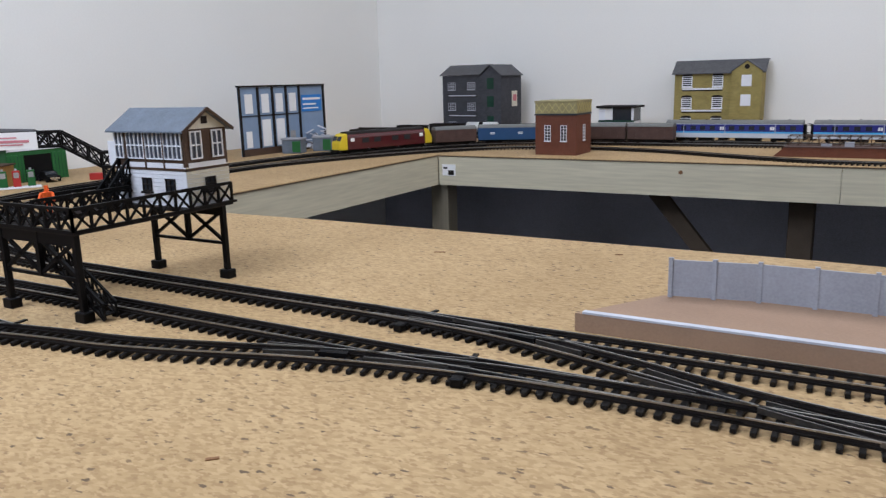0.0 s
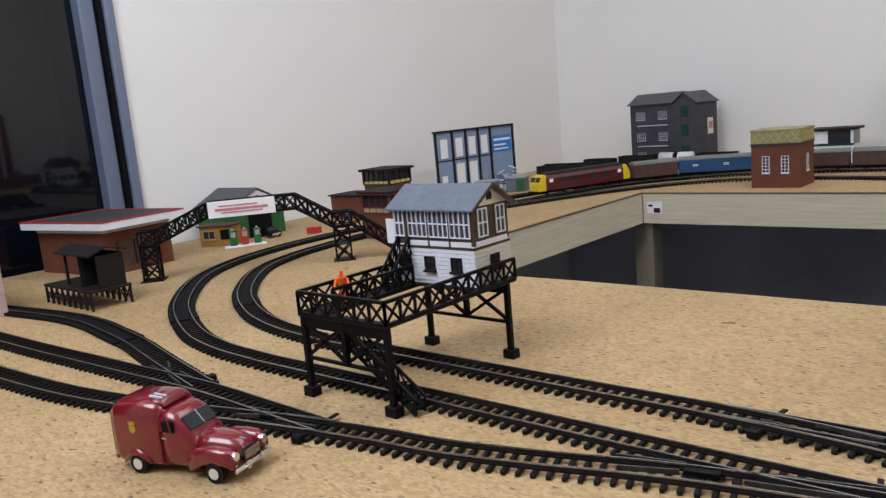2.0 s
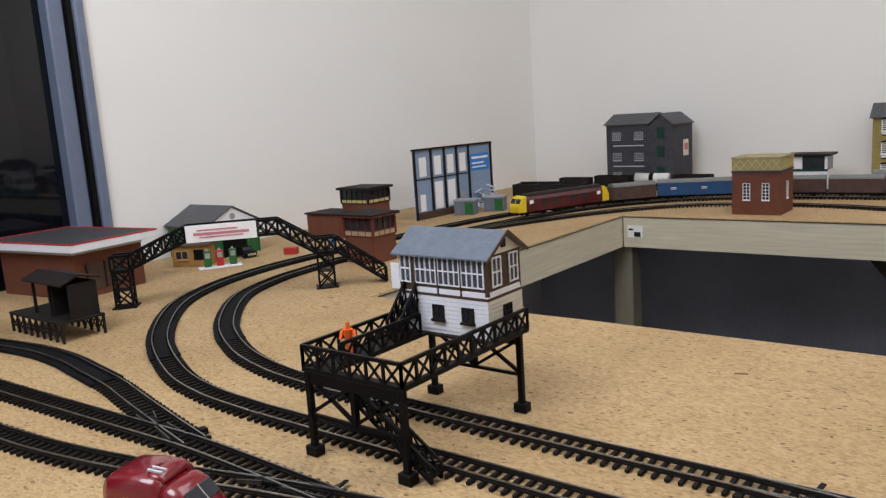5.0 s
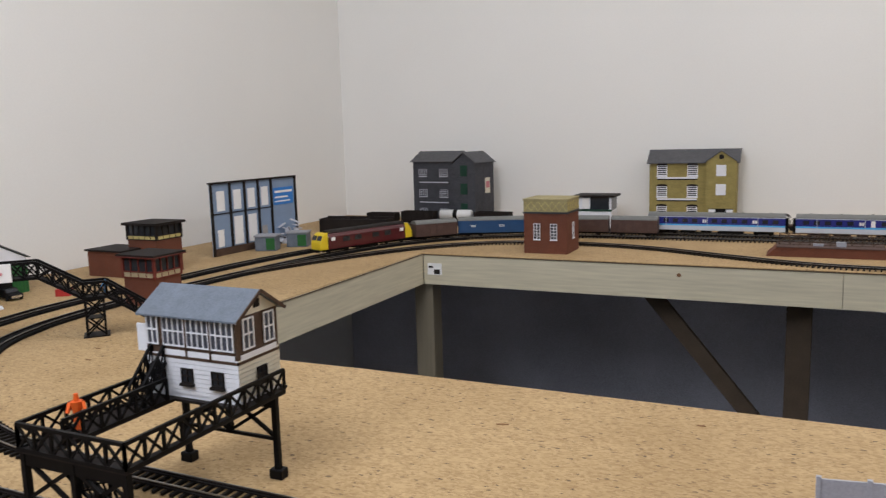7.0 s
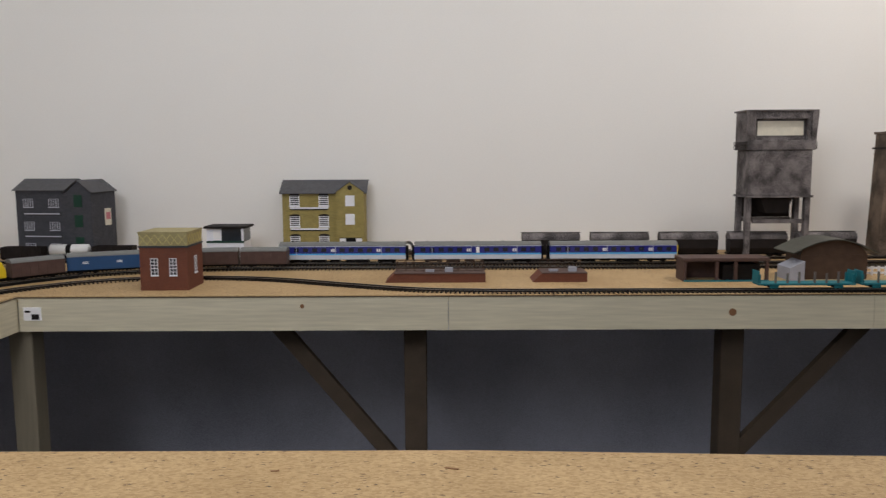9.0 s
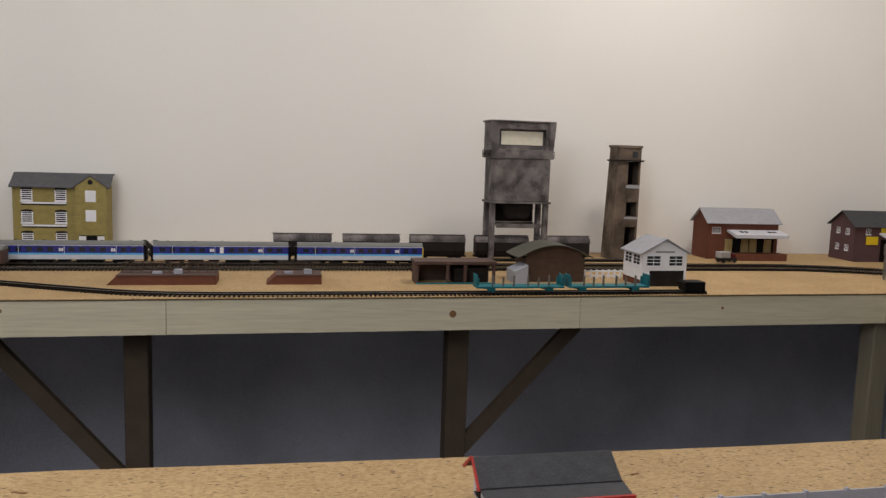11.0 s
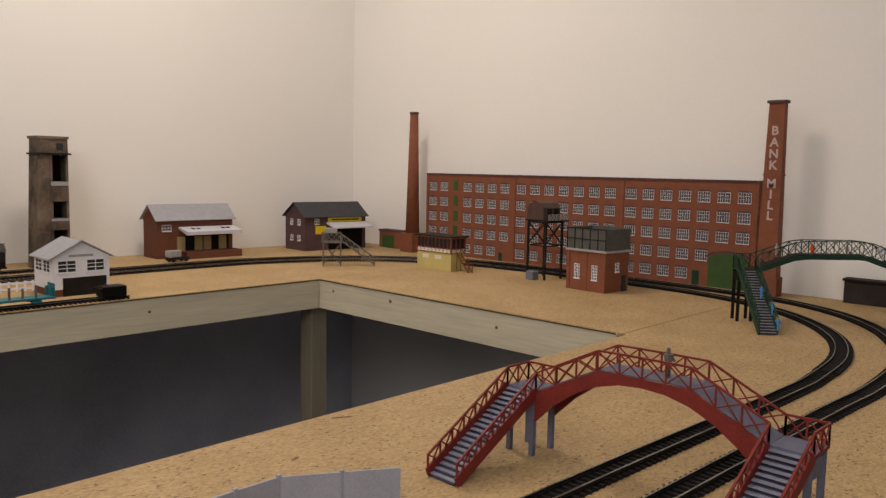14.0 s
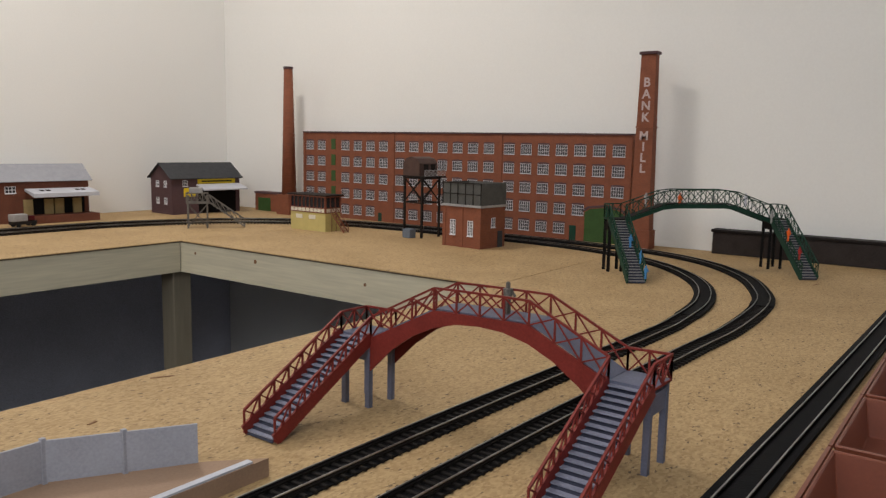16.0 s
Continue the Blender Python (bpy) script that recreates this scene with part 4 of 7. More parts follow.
part("bonnet", loft([(0.0136, 0, 0.0125, 0.005, 0.0242), (0.022, 0, 0.0112, 0.005, 0.0240), (0.032, 0, 0.0094, 0.005, 0.0226), (0.039, 0, 0.0080, 0.006, 0.0200), (0.0425, 0, 0.0062, 0.008, 0.0160)], 20, 2.4), VANRED, van, "", True)
for side in (-1, 1):
    for xx in (-0.026, 0.030):
        w = part("wheel", tube(bm_new(), xx, 0.0060, side * 0.0155 - 0.0022, side * 0.0155 + 0.0022, 0.0060, 0.0060, 20, "y"), TYRE, van)
        part("hub_cap", tube(bm_new(), xx, 0.0060, side * 0.0180 - 0.0003, side * 0.0180 + 0.0003, 0.0034, 0.0028, 16, "y"), OFFW, w, "cream wheel hub")
    part("wing", loft([(0.011, side * 0.0138, 0.0030, 0.004, 0.0165), (0.018, side * 0.0140, 0.0044, 0.0075, 0.0192), (0.029, side * 0.0140, 0.0048, 0.0108, 0.0204), (0.038, side * 0.0136, 0.0046, 0.0085, 0.0196), (0.0425, side * 0.0130, 0.0034, 0.0070, 0.0165)], 20, 2.4), VANRED, van, "", True)
    part("wheel_arch", loft([(-0.037, side * 0.0163, 0.0010, 0.0045, 0.0085), (-0.031, side * 0.0165, 0.0020, 0.0095, 0.0140), (-0.025, side * 0.0165, 0.0022, 0.0110, 0.0152), (-0.017, side * 0.0163, 0.0014, 0.0060, 0.0105)], 14, 2.4), VANRED, van, "", True)
    sw = part("side_window", soften(boxes((-0.0060, 0.0030, side * 0.0153 - 0.0007, side * 0.0153 + 0.0007, 0.0262, 0.0338)), 0.0006), BLACKP, van, "dark open side window")
    part("quarter_light", beam(bm_new(), (0.0012, side * 0.0161, 0.0263), (0.0000, side * 0.0161, 0.0337), 0.0007), VANRED, sw)
    part("headlight", tube(bm_new(), side * 0.0126, 0.0150, 0.0400, 0.0432, 0.0028, 0.0024, 16, "x"), STEEL, van, "chrome headlight")
    part("side_lamp", tube(bm_new(), side * 0.0136, 0.0098, 0.0415, 0.0430, 0.0012, 0.0010, 10, "x"), STEEL, van)
    part("door_line", boxes((-0.0079, -0.0076, side * 0.0160 - 0.0002, side * 0.0160 + 0.0003, 0.006, 0.027)), DARKP, van)
    part("door_handle", boxes((-0.0060, -0.0030, side * 0.0162 - 0.0004, side * 0.0162 + 0.0004, 0.0228, 0.0236)), STEEL, van)
    crest = part("badge", prism(bm_new(), [(-0.0292, 0.0290), (-0.0292, 0.0262), (-0.0270, 0.0242), (-0.0248, 0.0262), (-0.0248, 0.0290)], "y", side * 0.0171 - 0.0003, side * 0.0171 + 0.0003), GOLD, van, "gold printed crest")
    part("badge_head", prism(bm_new(), [(-0.0290, 0.0295), (-0.0250, 0.0295), (-0.0244, 0.0318), (-0.0258, 0.0308), (-0.0270, 0.0322), (-0.0282, 0.0308), (-0.0296, 0.0318)], "y", side * 0.0171 - 0.0003, side * 0.0171 + 0.0003), GOLD, crest)
ws = part("windscreen", soften(beam(bm_new(), (0.0050, 0, 0.0344), (0.0116, 0, 0.0270), 0.0216, 0.0016), 0.0005), GLASS, van, "dark split windscreen")
part("screen_bar", beam(bm_new(), (0.0052, 0, 0.0352), (0.0120, 0, 0.0276), 0.0007), STEEL, ws)
part("front_bumper", soften(boxes((0.0432, 0.0452, -0.0165, 0.0165, 0.0060, 0.0090)), 0.0009), STEEL, van, "chrome front bumper")
for yy in (-0.006, 0.006):
    part("overrider", soften(boxes((0.0450, 0.0462, yy - 0.0010, yy + 0.0010, 0.0055, 0.0105)), 0.0004), STEEL, van)
gr_ = part("grille", prism(bm_new(), [(-0.0070, 0.0105), (0.0070, 0.0105), (0.0082, 0.0135), (0.0050, 0.0168), (-0.0050, 0.0168), (-0.0082, 0.0135)], "x", 0.0412, 0.0434), BLACKP, van, "dark grille with chrome bars")
each_box("grille_bar", [(0.0434, 0.0439, -0.0066, 0.0066, 0.0112 + k * 0.0014, 0.0117 + k * 0.0014) for k in range(4)], STEEL, gr_)
part("bonnet_trim", beam(bm_new(), (0.018, 0, 0.0243), (0.040, 0, 0.0198), 0.0008), STEEL, van, "chrome bonnet strip")
part("rear_bumper", boxes((-0.0462, -0.0450, -0.015, 0.015, 0.0060, 0.0085)), STEEL, van)
part("roof_dome", loft([(-0.0200, 0, 0.0100, 0.0405, 0.0436), (-0.0150, 0, 0.0120, 0.0400, 0.0447), (-0.0095, 0, 0.0118, 0.0390, 0.0438), (-0.0070, 0, 0.0100, 0.0380, 0.0408)], 18, 2.6), VANRED, van, "", True)
for yy in (-0.0085, -0.0050):
    part("roof_rib", beam(bm_new(), (-0.0185, yy, 0.0449), (-0.0092, yy, 0.0441), 0.0012), PALEG, van, "pale worn roof rib")

# ---- overhead signal box on its gantry ----
sg = thing("gantry_signal_box", "white signal box with slate roof on a black track gantry", "signal box", 0.342, -1.085, 0)
a, b, dk = 0.043, 0.0685, 0.062
for sx, sy in ((-1, -1), (1, -1), (-1, 1), (1, 1)):
    lg = part("leg", soften(boxes((sx * a - 0.0022, sx * a + 0.0022, sy * b - 0.0022, sy * b + 0.0022, 0.0035, dk)), 0.0003), BLACKP, sg)
    part("foot", soften(boxes((sx * a - 0.0055, sx * a + 0.0055, sy * b - 0.0045, sy * b + 0.0045, 0.0, 0.0075)), 0.0006), BLACKP, lg)
for sy in (-1, 1):
    part("truss_beam", beam(bm_new(), (-a, sy * b, 0.030), (a, sy * b, 0.030), 0.0024), BLACKP, sg)
    part("truss_beam", beam(bm_new(), (-a, sy * b, dk - 0.0042), (a, sy * b, dk - 0.0042), 0.003, 0.008), BLACKP, sg)
    part("truss_post", beam(bm_new(), (0, sy * b, 0.030), (0, sy * b, dk), 0.004), BLACKP, sg)
    for x0, x1 in ((-a, 0), (0, a)):
        for z0, z1 in ((0.031, dk - 0.004), (dk - 0.004, 0.031)):
            part("truss_brace", beam(bm_new(), (x0, sy * b, z0), (x1, sy * b, z1), 0.0024), BLACKP, sg)
railing("stair_handrail", sg, BLACKP, (-0.012, -b + 0.004, dk - 0.012), (a + 0.016, -b + 0.004, 0.002), 0.011, 6, 0.0015, label="black lattice stair")
for k in range(10):
    f0 = (k + 0.5) / 10
    part("tread", boxes((-0.015 + (a + 0.028) * f0, -0.009 + (a + 0.028) * f0, -b + 0.0046, -b + 0.0136, dk - 0.012 - (dk - 0.014) * f0, dk - 0.011 - (dk - 0.014) * f0)), BLACKP, sg)
railing("stair_handrail", sg, BLACKP, (-0.012, -b + 0.014, dk - 0.012), (a + 0.016, -b + 0.014, 0.002), 0.011, 6, 0.0013, label="black lattice stair")
part("deck", boxes((-a - 0.003, -a + 0.022, -b - 0.003, b + 0.010, dk, dk + 0.002), (-a + 0.0222, a + 0.003, -b - 0.003, -b + 0.006, dk, dk + 0.002), (a - 0.004, a + 0.003, -b + 0.0062, b + 0.010, dk, dk + 0.002), (-a + 0.0222, a - 0.0042, 0.036, b + 0.022, dk, dk + 0.002)), DARKP, sg, "dark walkway round an open middle")
rb = dk + 0.0022
railing("handrail", sg, BLACKP, (-a - 0.002, -b - 0.002, rb), (a + 0.002, -b - 0.002, rb), 0.016, 6, 0.0018, label="black lattice railing")
railing("handrail", sg, BLACKP, (a + 0.002, -b - 0.002, rb), (a + 0.002, b + 0.010, rb), 0.016, 10, 0.0018, label="black lattice railing")
railing("handrail", sg, BLACKP, (-a - 0.002, -b - 0.002, rb), (-a - 0.002, 0.035, rb), 0.016, 6, 0.0018, label="black lattice railing")
railing("handrail", sg, BLACKP, (-a + 0.021, -b + 0.012, rb), (-a + 0.021, 0.030, rb), 0.016, 6, 0.0018, label="black lattice railing")
bx0, bx1, by0, by1, bz0, bz1, zm = -0.048, 0.036, 0.040, 0.086, dk + 0.0022, 0.1265, 0.0945
cab = part("lower_storey", boxes((bx0, bx1, by0, by1, bz0, zm)), WHITE, sg, "white boarded lower storey")
for k in range(9):
    z = bz0 + 0.003 + k * 0.0033
    part("weatherboard", boxes((bx0 - 0.0004, bx1 + 0.0004, by0 - 0.0007, by0 - 0.0001, z, z + 0.0029)), WHITE, cab)
    part("weatherboard", boxes((bx1 + 0.0001, bx1 + 0.0007, by0, by1, z, z + 0.0029)), OFFW, cab)
lw = window_mesh(0.010, 0.010, 2, 2, 0.0014, DARKP, GLASS, 0.0012, True)
for xx in (-0.036, -0.010, 0.018):
    piece("window", lw, sg, xx, by0 - 0.0006, 0.0765)
piece("window", lw, sg, bx1 + 0.0006, 0.064, 0.0765, 90)
up = part("upper_storey", boxes((bx0, bx1, by0, by1, zm + 0.0001, bz1)), TIMBER, sg, "brown glazed upper storey")
part("sill_band", boxes((bx0 - 0.001, bx1 + 0.001, by0 - 0.001, by0 - 0.0001, zm - 0.001, zm + 0.001), (bx1 + 0.0001, bx1 + 0.001, by0 - 0.001, by1, zm - 0.001, zm + 0.001)), TIMBER, sg)
part("apron", boxes((bx0 + 0.016, bx1 - 0.002, by0 - 0.0009, by0 - 0.0001, zm + 0.0012, zm + 0.0052), (bx1 + 0.0001, bx1 + 0.0009, by0 + 0.003, by1 - 0.003, zm + 0.0012, zm + 0.0052)), WHITE, sg)
uw = window_mesh(0.0099, 0.0215, 2, 2, 0.0014, WHITE, CURTAIN, 0.0010, False)
for xx in (-0.021, 0.0015, 0.0235):
    for dx in (-0.0051, 0.0051):
        piece("window", uw, sg, xx + dx, by0, zm + 0.0085)
    part("post", boxes((xx - 0.0113, xx - 0.0101, by0 - 0.0018, by0 - 0.0001, zm, bz1)), TIMBER, up)
piece("window", window_mesh(0.010, 0.0215, 2, 2, 0.0014, WHITE, CURTAIN, 0.0012, False), sg, -0.041, by0, zm + 0.0085)
uw2 = window_mesh(0.011, 0.0215, 2, 2, 0.0014, WHITE, CURTAIN, 0.0012, False)
for yy in (0.052, 0.075):
    piece("window", uw2, sg, bx1, yy, zm + 0.0085, 90)
part("open_door", soften(boxes((bx0 - 0.0105, bx0 - 0.0012, by0 + 0.001, by0 + 0.0022, zm + 0.001, zm + 0.022)), 0.0003), WHITE, sg, "white door at the stair head")
bc = (by0 + by1) / 2
gm = prism(bm_new(), [(by0, bz1 + 0.0001), (by1, bz1 + 0.0001), (bc, bz1 + 0.0150)], "x", bx0, bx1)
part("gable", gm, OFFW, sg, "boarded gable")
part("gable_vent", boxes((bx1 + 0.0001, bx1 + 0.0009, bc - 0.003, bc + 0.003, bz1 + 0.004, bz1 + 0.010)), DARKP, sg)
rf = gable_roof(bx1 - bx0, by1 - by0, bz1 + 0.0006, 0.0150, 0.0045, 0.0014)
bmesh.ops.translate(rf, verts=rf.verts, vec=((bx0 + bx1) / 2, bc, 0))
roof = part("roof", rf, SLATE, sg, "blue-grey slate roof")
part("bargeboard", beam(beam(bm_new(), (bx1 + 0.0051, by0 - 0.0045, bz1 - 0.0018), (bx1 + 0.0051, bc, bz1 + 0.0162), 0.0009, 0.0024), (bx1 + 0.0051, by1 + 0.0045, bz1 - 0.0018), (bx1 + 0.0051, bc, bz1 + 0.0162), 0.0009, 0.0024), TIMBER, roof)
for dx in (0.004, 0.016):
    railing("stair_handrail", sg, BLACKP, (-a + dx, 0.012, rb), (-a + dx - 0.005, 0.046, zm), 0.014, 5, 0.0013, False, label="black stair railing")
for k in range(8):
    f0 = (k + 0.5) / 8
    yy, zz = 0.012 + 0.034 * f0, rb + (zm - rb) * f0
    part("tread", boxes((-a + 0.001, -a + 0.014, yy - 0.002, yy + 0.002, zz - 0.0005, zz + 0.0005)), BLACKP, sg)


def figure(x, y, z, shirt, pose_h=0.022, label="tiny painted model figure", rz=0):
    bm = bm_new()
    k = pose_h / 0.022
    box(bm, -0.0022 * k, -0.0003 * k, -0.0012 * k, 0.0012 * k, 0, 0.010 * k), box(bm, 0.0003 * k, 0.0022 * k, -0.0012 * k, 0.0012 * k, 0, 0.010 * k)
    tube(bm, 0, 0, 0.010 * k, 0.0175 * k, 0.0024 * k, 0.0035 * k, 8)
    beam(bm, (-0.0035 * k, 0, 0.0168 * k), (-0.0048 * k, -0.0028 * k, 0.0115 * k), 0.0018 * k), beam(bm, (0.0035 * k, 0, 0.0168 * k), (0.0048 * k, -0.0028 * k, 0.0115 * k), 0.0018 * k)
    tube(bm, 0, 0, 0.0178 * k, 0.0220 * k, 0.0016 * k, 0.0013 * k, 8)
    o = new("model_figure", mesh_of("model_figure", bm, shirt))
    o.matrix_basis = pose(x, y, z, 0, 0, rz)
    return tagged(o, label, "figurine")


figure(0.306, -1.119, rb, ORANGE, 0.0245, "tiny orange painted figure on the gantry walkway", 40)


def stairs(bm, p, q, w, n, t=0.0006):
    """Treads between p (foot) and q (head), w wide, level."""
    p, q = Vector(p), Vector(q)
    d = (q - p)
    d.z = 0
    side = Vector((-d.y, d.x, 0)).normalized() * (w / 2)
    run = d.length / n
    u = d.normalized()
    for i in range(n):
        c = p.lerp(q, (i + 0.5) / n)
        v = [bm.verts.new(c + s_ * side + f * u * run * 0.42 + Vector((0, 0, zz))) for zz in (-t, t) for s_, f in ((-1, -1), (1, -1), (1, 1), (-1, 1))]
        for f in ((3, 2, 1, 0), (4, 5, 6, 7), (0, 1, 5, 4), (1, 2, 6, 5), (2, 3, 7, 6), (3, 0, 4, 7)):
            bm.faces.new([v[k] for k in f])
    return bm


# ---- black footbridge with its sign ----
fa, fc = Vector((-0.29, -0.955)), Vector((-0.108, -0.75))
fl = (fc - fa).length
fb = thing("footbridge", "black lattice footbridge carrying a white sign board", "footbridge", fa.x, fa.y, 0, math.degrees(math.atan2(fc.y - fa.y, fc.x - fa.x)))
LZ, MZ, RH, HW = 0.052, 0.084, 0.020, 0.011
prof = [(-0.012, LZ), (0.012, LZ), (0.088, MZ), (fl - 0.062, MZ), (fl - 0.012, LZ), (fl + 0.016, LZ), (fl + 0.085, 0.002)]
for (s0, z0), (s1, z1) in zip(prof, prof[1:]):
    part("walkway", beam(bm_new(), (s0, 0, z0), (s1, 0, z1), HW * 2, 0.0016), BLACKP, fb)
    n = max(1, int((s1 - s0) / 0.014))
    for side in (-1, 1):
        railing("handrail", fb, BLACKP, (s0, side * HW, z0), (s1, side * HW, z1), RH, n, 0.0026)
for s0 in (0.0, fl):
    for sx in (-1, 1):
        for sy in (-1, 1):
            part("post", boxes((s0 + sx * 0.011 - 0.0013, s0 + sx * 0.011 + 0.0013, sy * HW - 0.0013, sy * HW + 0.0013, 0, LZ)), BLACKP, fb)
    for z0, z1 in ((0.003, 0.024), (0.026, 0.049)):
        for sy in (-1, 1):
            brace_bars("tower_brace", fb, BLACKP, (s0 - 0.011, sy * HW, z0), (s0 + 0.011, sy * HW, z0), (s0 - 0.011, sy * HW, z1), (s0 + 0.011, sy * HW, z1), 0.0021)
            brace_bars("tower_brace", fb, BLACKP, (s0 + sy * 0.011, -HW, z0), (s0 + sy * 0.011, HW, z0), (s0 + sy * 0.011, -HW, z1), (s0 + sy * 0.011, HW, z1), 0.0021)
        part("tower_plate", boxes((s0 - 0.012, s0 + 0.012, -HW - 0.001, HW + 0.001, z1, z1 + 0.0012)), BLACKP, fb)
    part("base_plate", boxes((s0 - 0.016, s0 + 0.016, -HW - 0.004, HW + 0.004, 0, 0.0016)), BLACKP, fb)
sgn = part("sign_board", soften(boxes((0.090, fl - 0.090, -HW - 0.0045, -HW - 0.003, MZ - 0.002, MZ + 0.0215)), 0.0003), PAPER, fb, "white sign board with faded pink lettering bars")
each_box("lettering_bar", ((0.100, fl - 0.100, -HW - 0.0052, -HW - 0.0046, MZ + 0.0075, MZ + 0.0110), (0.105, fl - 0.115, -HW - 0.0052, -HW - 0.0046, MZ + 0.0135, MZ + 0.0152), (0.108, fl - 0.108, -HW - 0.0052, -HW - 0.0046, MZ + 0.0038, MZ + 0.0055)), PINKT, sgn)
figure(-0.098, -0.739, LZ + 0.001, FIGB, 0.020, "tiny blue painted figure on the footbridge landing")

# ---- left side buildings ----
stn = thing("station_building", "red brick flat-roofed building with a white and red roof edge", "model building", -0.500, -0.918, 0, 8)
part("wall", boxes((-0.090, 0.088, -0.060, 0.060, 0, 0.066)), RBRICK, stn)
part("lintel_band", boxes((-0.0912, 0.0892, -0.0612, 0.0612, 0.0661, 0.0725)), PALEG, stn, "grey band under the roof")
part("roof_slab", soften(boxes((-0.110, 0.112, -0.076, 0.074, 0.0727, 0.0840)), 0.0006), WHITE, stn, "white roof edge")
each_box("roof_trim", ((-0.1105, 0.1125, -0.0765, -0.0725, 0.0841, 0.0860), (0.1085, 0.1125, -0.0723, 0.0703, 0.0841, 0.0860), (-0.1105, 0.1125, 0.0705, 0.0745, 0.0841, 0.0860), (-0.1105, -0.1065, -0.0723, 0.0703, 0.0841, 0.0860)), REDP, stn, "red roof trim")
part("roof_felt", boxes((-0.1063, 0.1083, -0.0723, 0.0703, 0.0841, 0.0849)), DSLATE, stn, "dark felt roof")
part("door", boxes((0.0882, 0.0892, 0.026, 0.040, 0, 0.030)), DRED, stn, "dark red door")
part("shop_front", boxes((0.0882, 0.0890, -0.040, 0.020, 0.010, 0.050)), TIMBER, stn, "brown boarded shop front")
for yy in (-0.041, -0.010, 0.021):
    part("mullion", boxes((0.0891, 0.0900, yy - 0.0012, yy + 0.0012, 0.010, 0.050)), DARKP, stn)

shp = thing("loading_shelter", "dark brown loading platform on stilts with a shelter", "model shelter", -0.247, -1.070, 0)
part("deck", soften(boxes((-0.066, 0.066, -0.027, 0.027, 0.022, 0.025)), 0.0004), DARKP, shp)
for i in range(9):
    for yy in (-0.025, 0.025):
        part("stilt", boxes((-0.064 + i * 0.016 - 0.0013, -0.064 + i * 0.016 + 0.0013, yy - 0.0013, yy + 0.0013, 0, 0.022)), DARKP, shp)
for i in range(8):
    for yy in (-0.025, 0.025):
        brace_bars("brace", shp, DARKP, (-0.064 + i * 0.016, yy, 0.002), (-0.048 + i * 0.016, yy, 0.002), (-0.064 + i * 0.016, yy, 0.021), (-0.048 + i * 0.016, yy, 0.021), 0.0012)
part("back_wall", soften(boxes((-0.022, 0.060, 0.020, 0.0225, 0.0251, 0.066)), 0.0003), DARKP, shp)
part("side_wall", boxes((0.0605, 0.063, -0.012, 0.0225, 0.0251, 0.066)), DARKP, shp)
part("side_wall", boxes((0.020, 0.0225, -0.012, 0.0198, 0.0251, 0.066)), DARKP, shp)
rf = prism(bm_new(), [(-0.022, 0.0661), (-0.022, 0.0680), (0.0, 0.0770), (0.027, 0.0700), (0.027, 0.0680), (0.0, 0.0750)], "x", -0.030, 0.067)
part("roof", rf, DARKP, shp, "dark brown pitched roof")
for xx in (-0.022, 0.018):
    part("post", boxes((xx - 0.0015, xx + 0.0015, -0.014, -0.011, 0.0251, 0.068)), DARKP, shp)

es = thing("engine_shed", "white and pink engine shed with open doorway over the track", "model shed", -0.43, -1.210, 0)
es.scale = (1.0, 1.0, 1.16)
for yy, m_ in ((0.047, PALEG), (-0.047, PALEG)):
    part("side_wall", boxes((-0.14, 0.128, yy - 0.003, yy + 0.003, 0, 0.072)), WHITE, es)
    part("pier", soften(boxes((0.1285, 0.142, yy - 0.010, yy + 0.010, 0, 0.080)), 0.0006), mat("pink_stone", (0.50, 0.36, 0.33), 0.7), es, "pinkish stone pier")
part("roof", prism(bm_new(), [(-0.062, 0.080), (-0.062, 0.082), (0.0, 0.104), (0.062, 0.082), (0.062, 0.080), (0, 0.102)], "x", -0.145, 0.1385), LSLATE, es, "pale roof")
part("gable", prism(bm_new(), [(-0.0365, 0.058), (0.0365, 0.058), (0.0365, 0.0795), (0.030, 0.0895), (0.0, 0.100), (-0.030, 0.0895), (-0.0365, 0.0795)], "x", 0.130, 0.136), WHITE, es, "white boarded gable")
part("valance", boxes(*[(0.1362, 0.1372, -0.036 + i * 0.0062, -0.0312 + i * 0.0062, 0.0535 + (i % 2) * 0.0015, 0.0590) for i in range(12)]), CREAMB, es, "yellow toothed valance")

gar = thing("garage", "green garage with grey pitched roof and open doors", "model building", -0.544, -0.624, 0)
part("wall", gable_body(0.120, 0.116, 0.061, 0.030), GREEN, gar, "green boarded walls")
part("roof", gable_roof(0.120, 0.116, 0.0614, 0.030, 0.005), MSLATE, gar, "grey roof")
part("gable_board", prism(bm_new(), [(-0.056, 0.056), (0.056, 0.056), (0.056, 0.0605), (0.0, 0.0895), (-0.056, 0.0605)], "x", 0.0602, 0.0618), WHITE, gar, "white gable")
part("gable_sign", tube(bm_new(), 0.0, 0.074, 0.0619, 0.0626, 0.006, 0.006, 14, "x"), FIGG, gar)
part("doorway", boxes((0.0602, 0.0610, -0.026, 0.027, 0, 0.048)), BLACKP, gar, "dark open doorway")
for y0, y1 in ((-0.057, -0.027), (0.028, 0.057)):
    part("door_leaf", soften(boxes((0.0602, 0.0630, y0, y1, 0, 0.050)), 0.0004), GREEN, gar, "green door leaf")
    for k in range(4):
        part("plank_line", boxes((0.0630, 0.0634, y0 + 0.005 + k * 0.0065, y0 + 0.0056 + k * 0.0065, 0.003, 0.047)), DGREEN, gar)
kio = thing("kiosk_hut", "small orange-brown timber kiosk beside the garage", "hut", -0.478, -0.716, 0, 32)
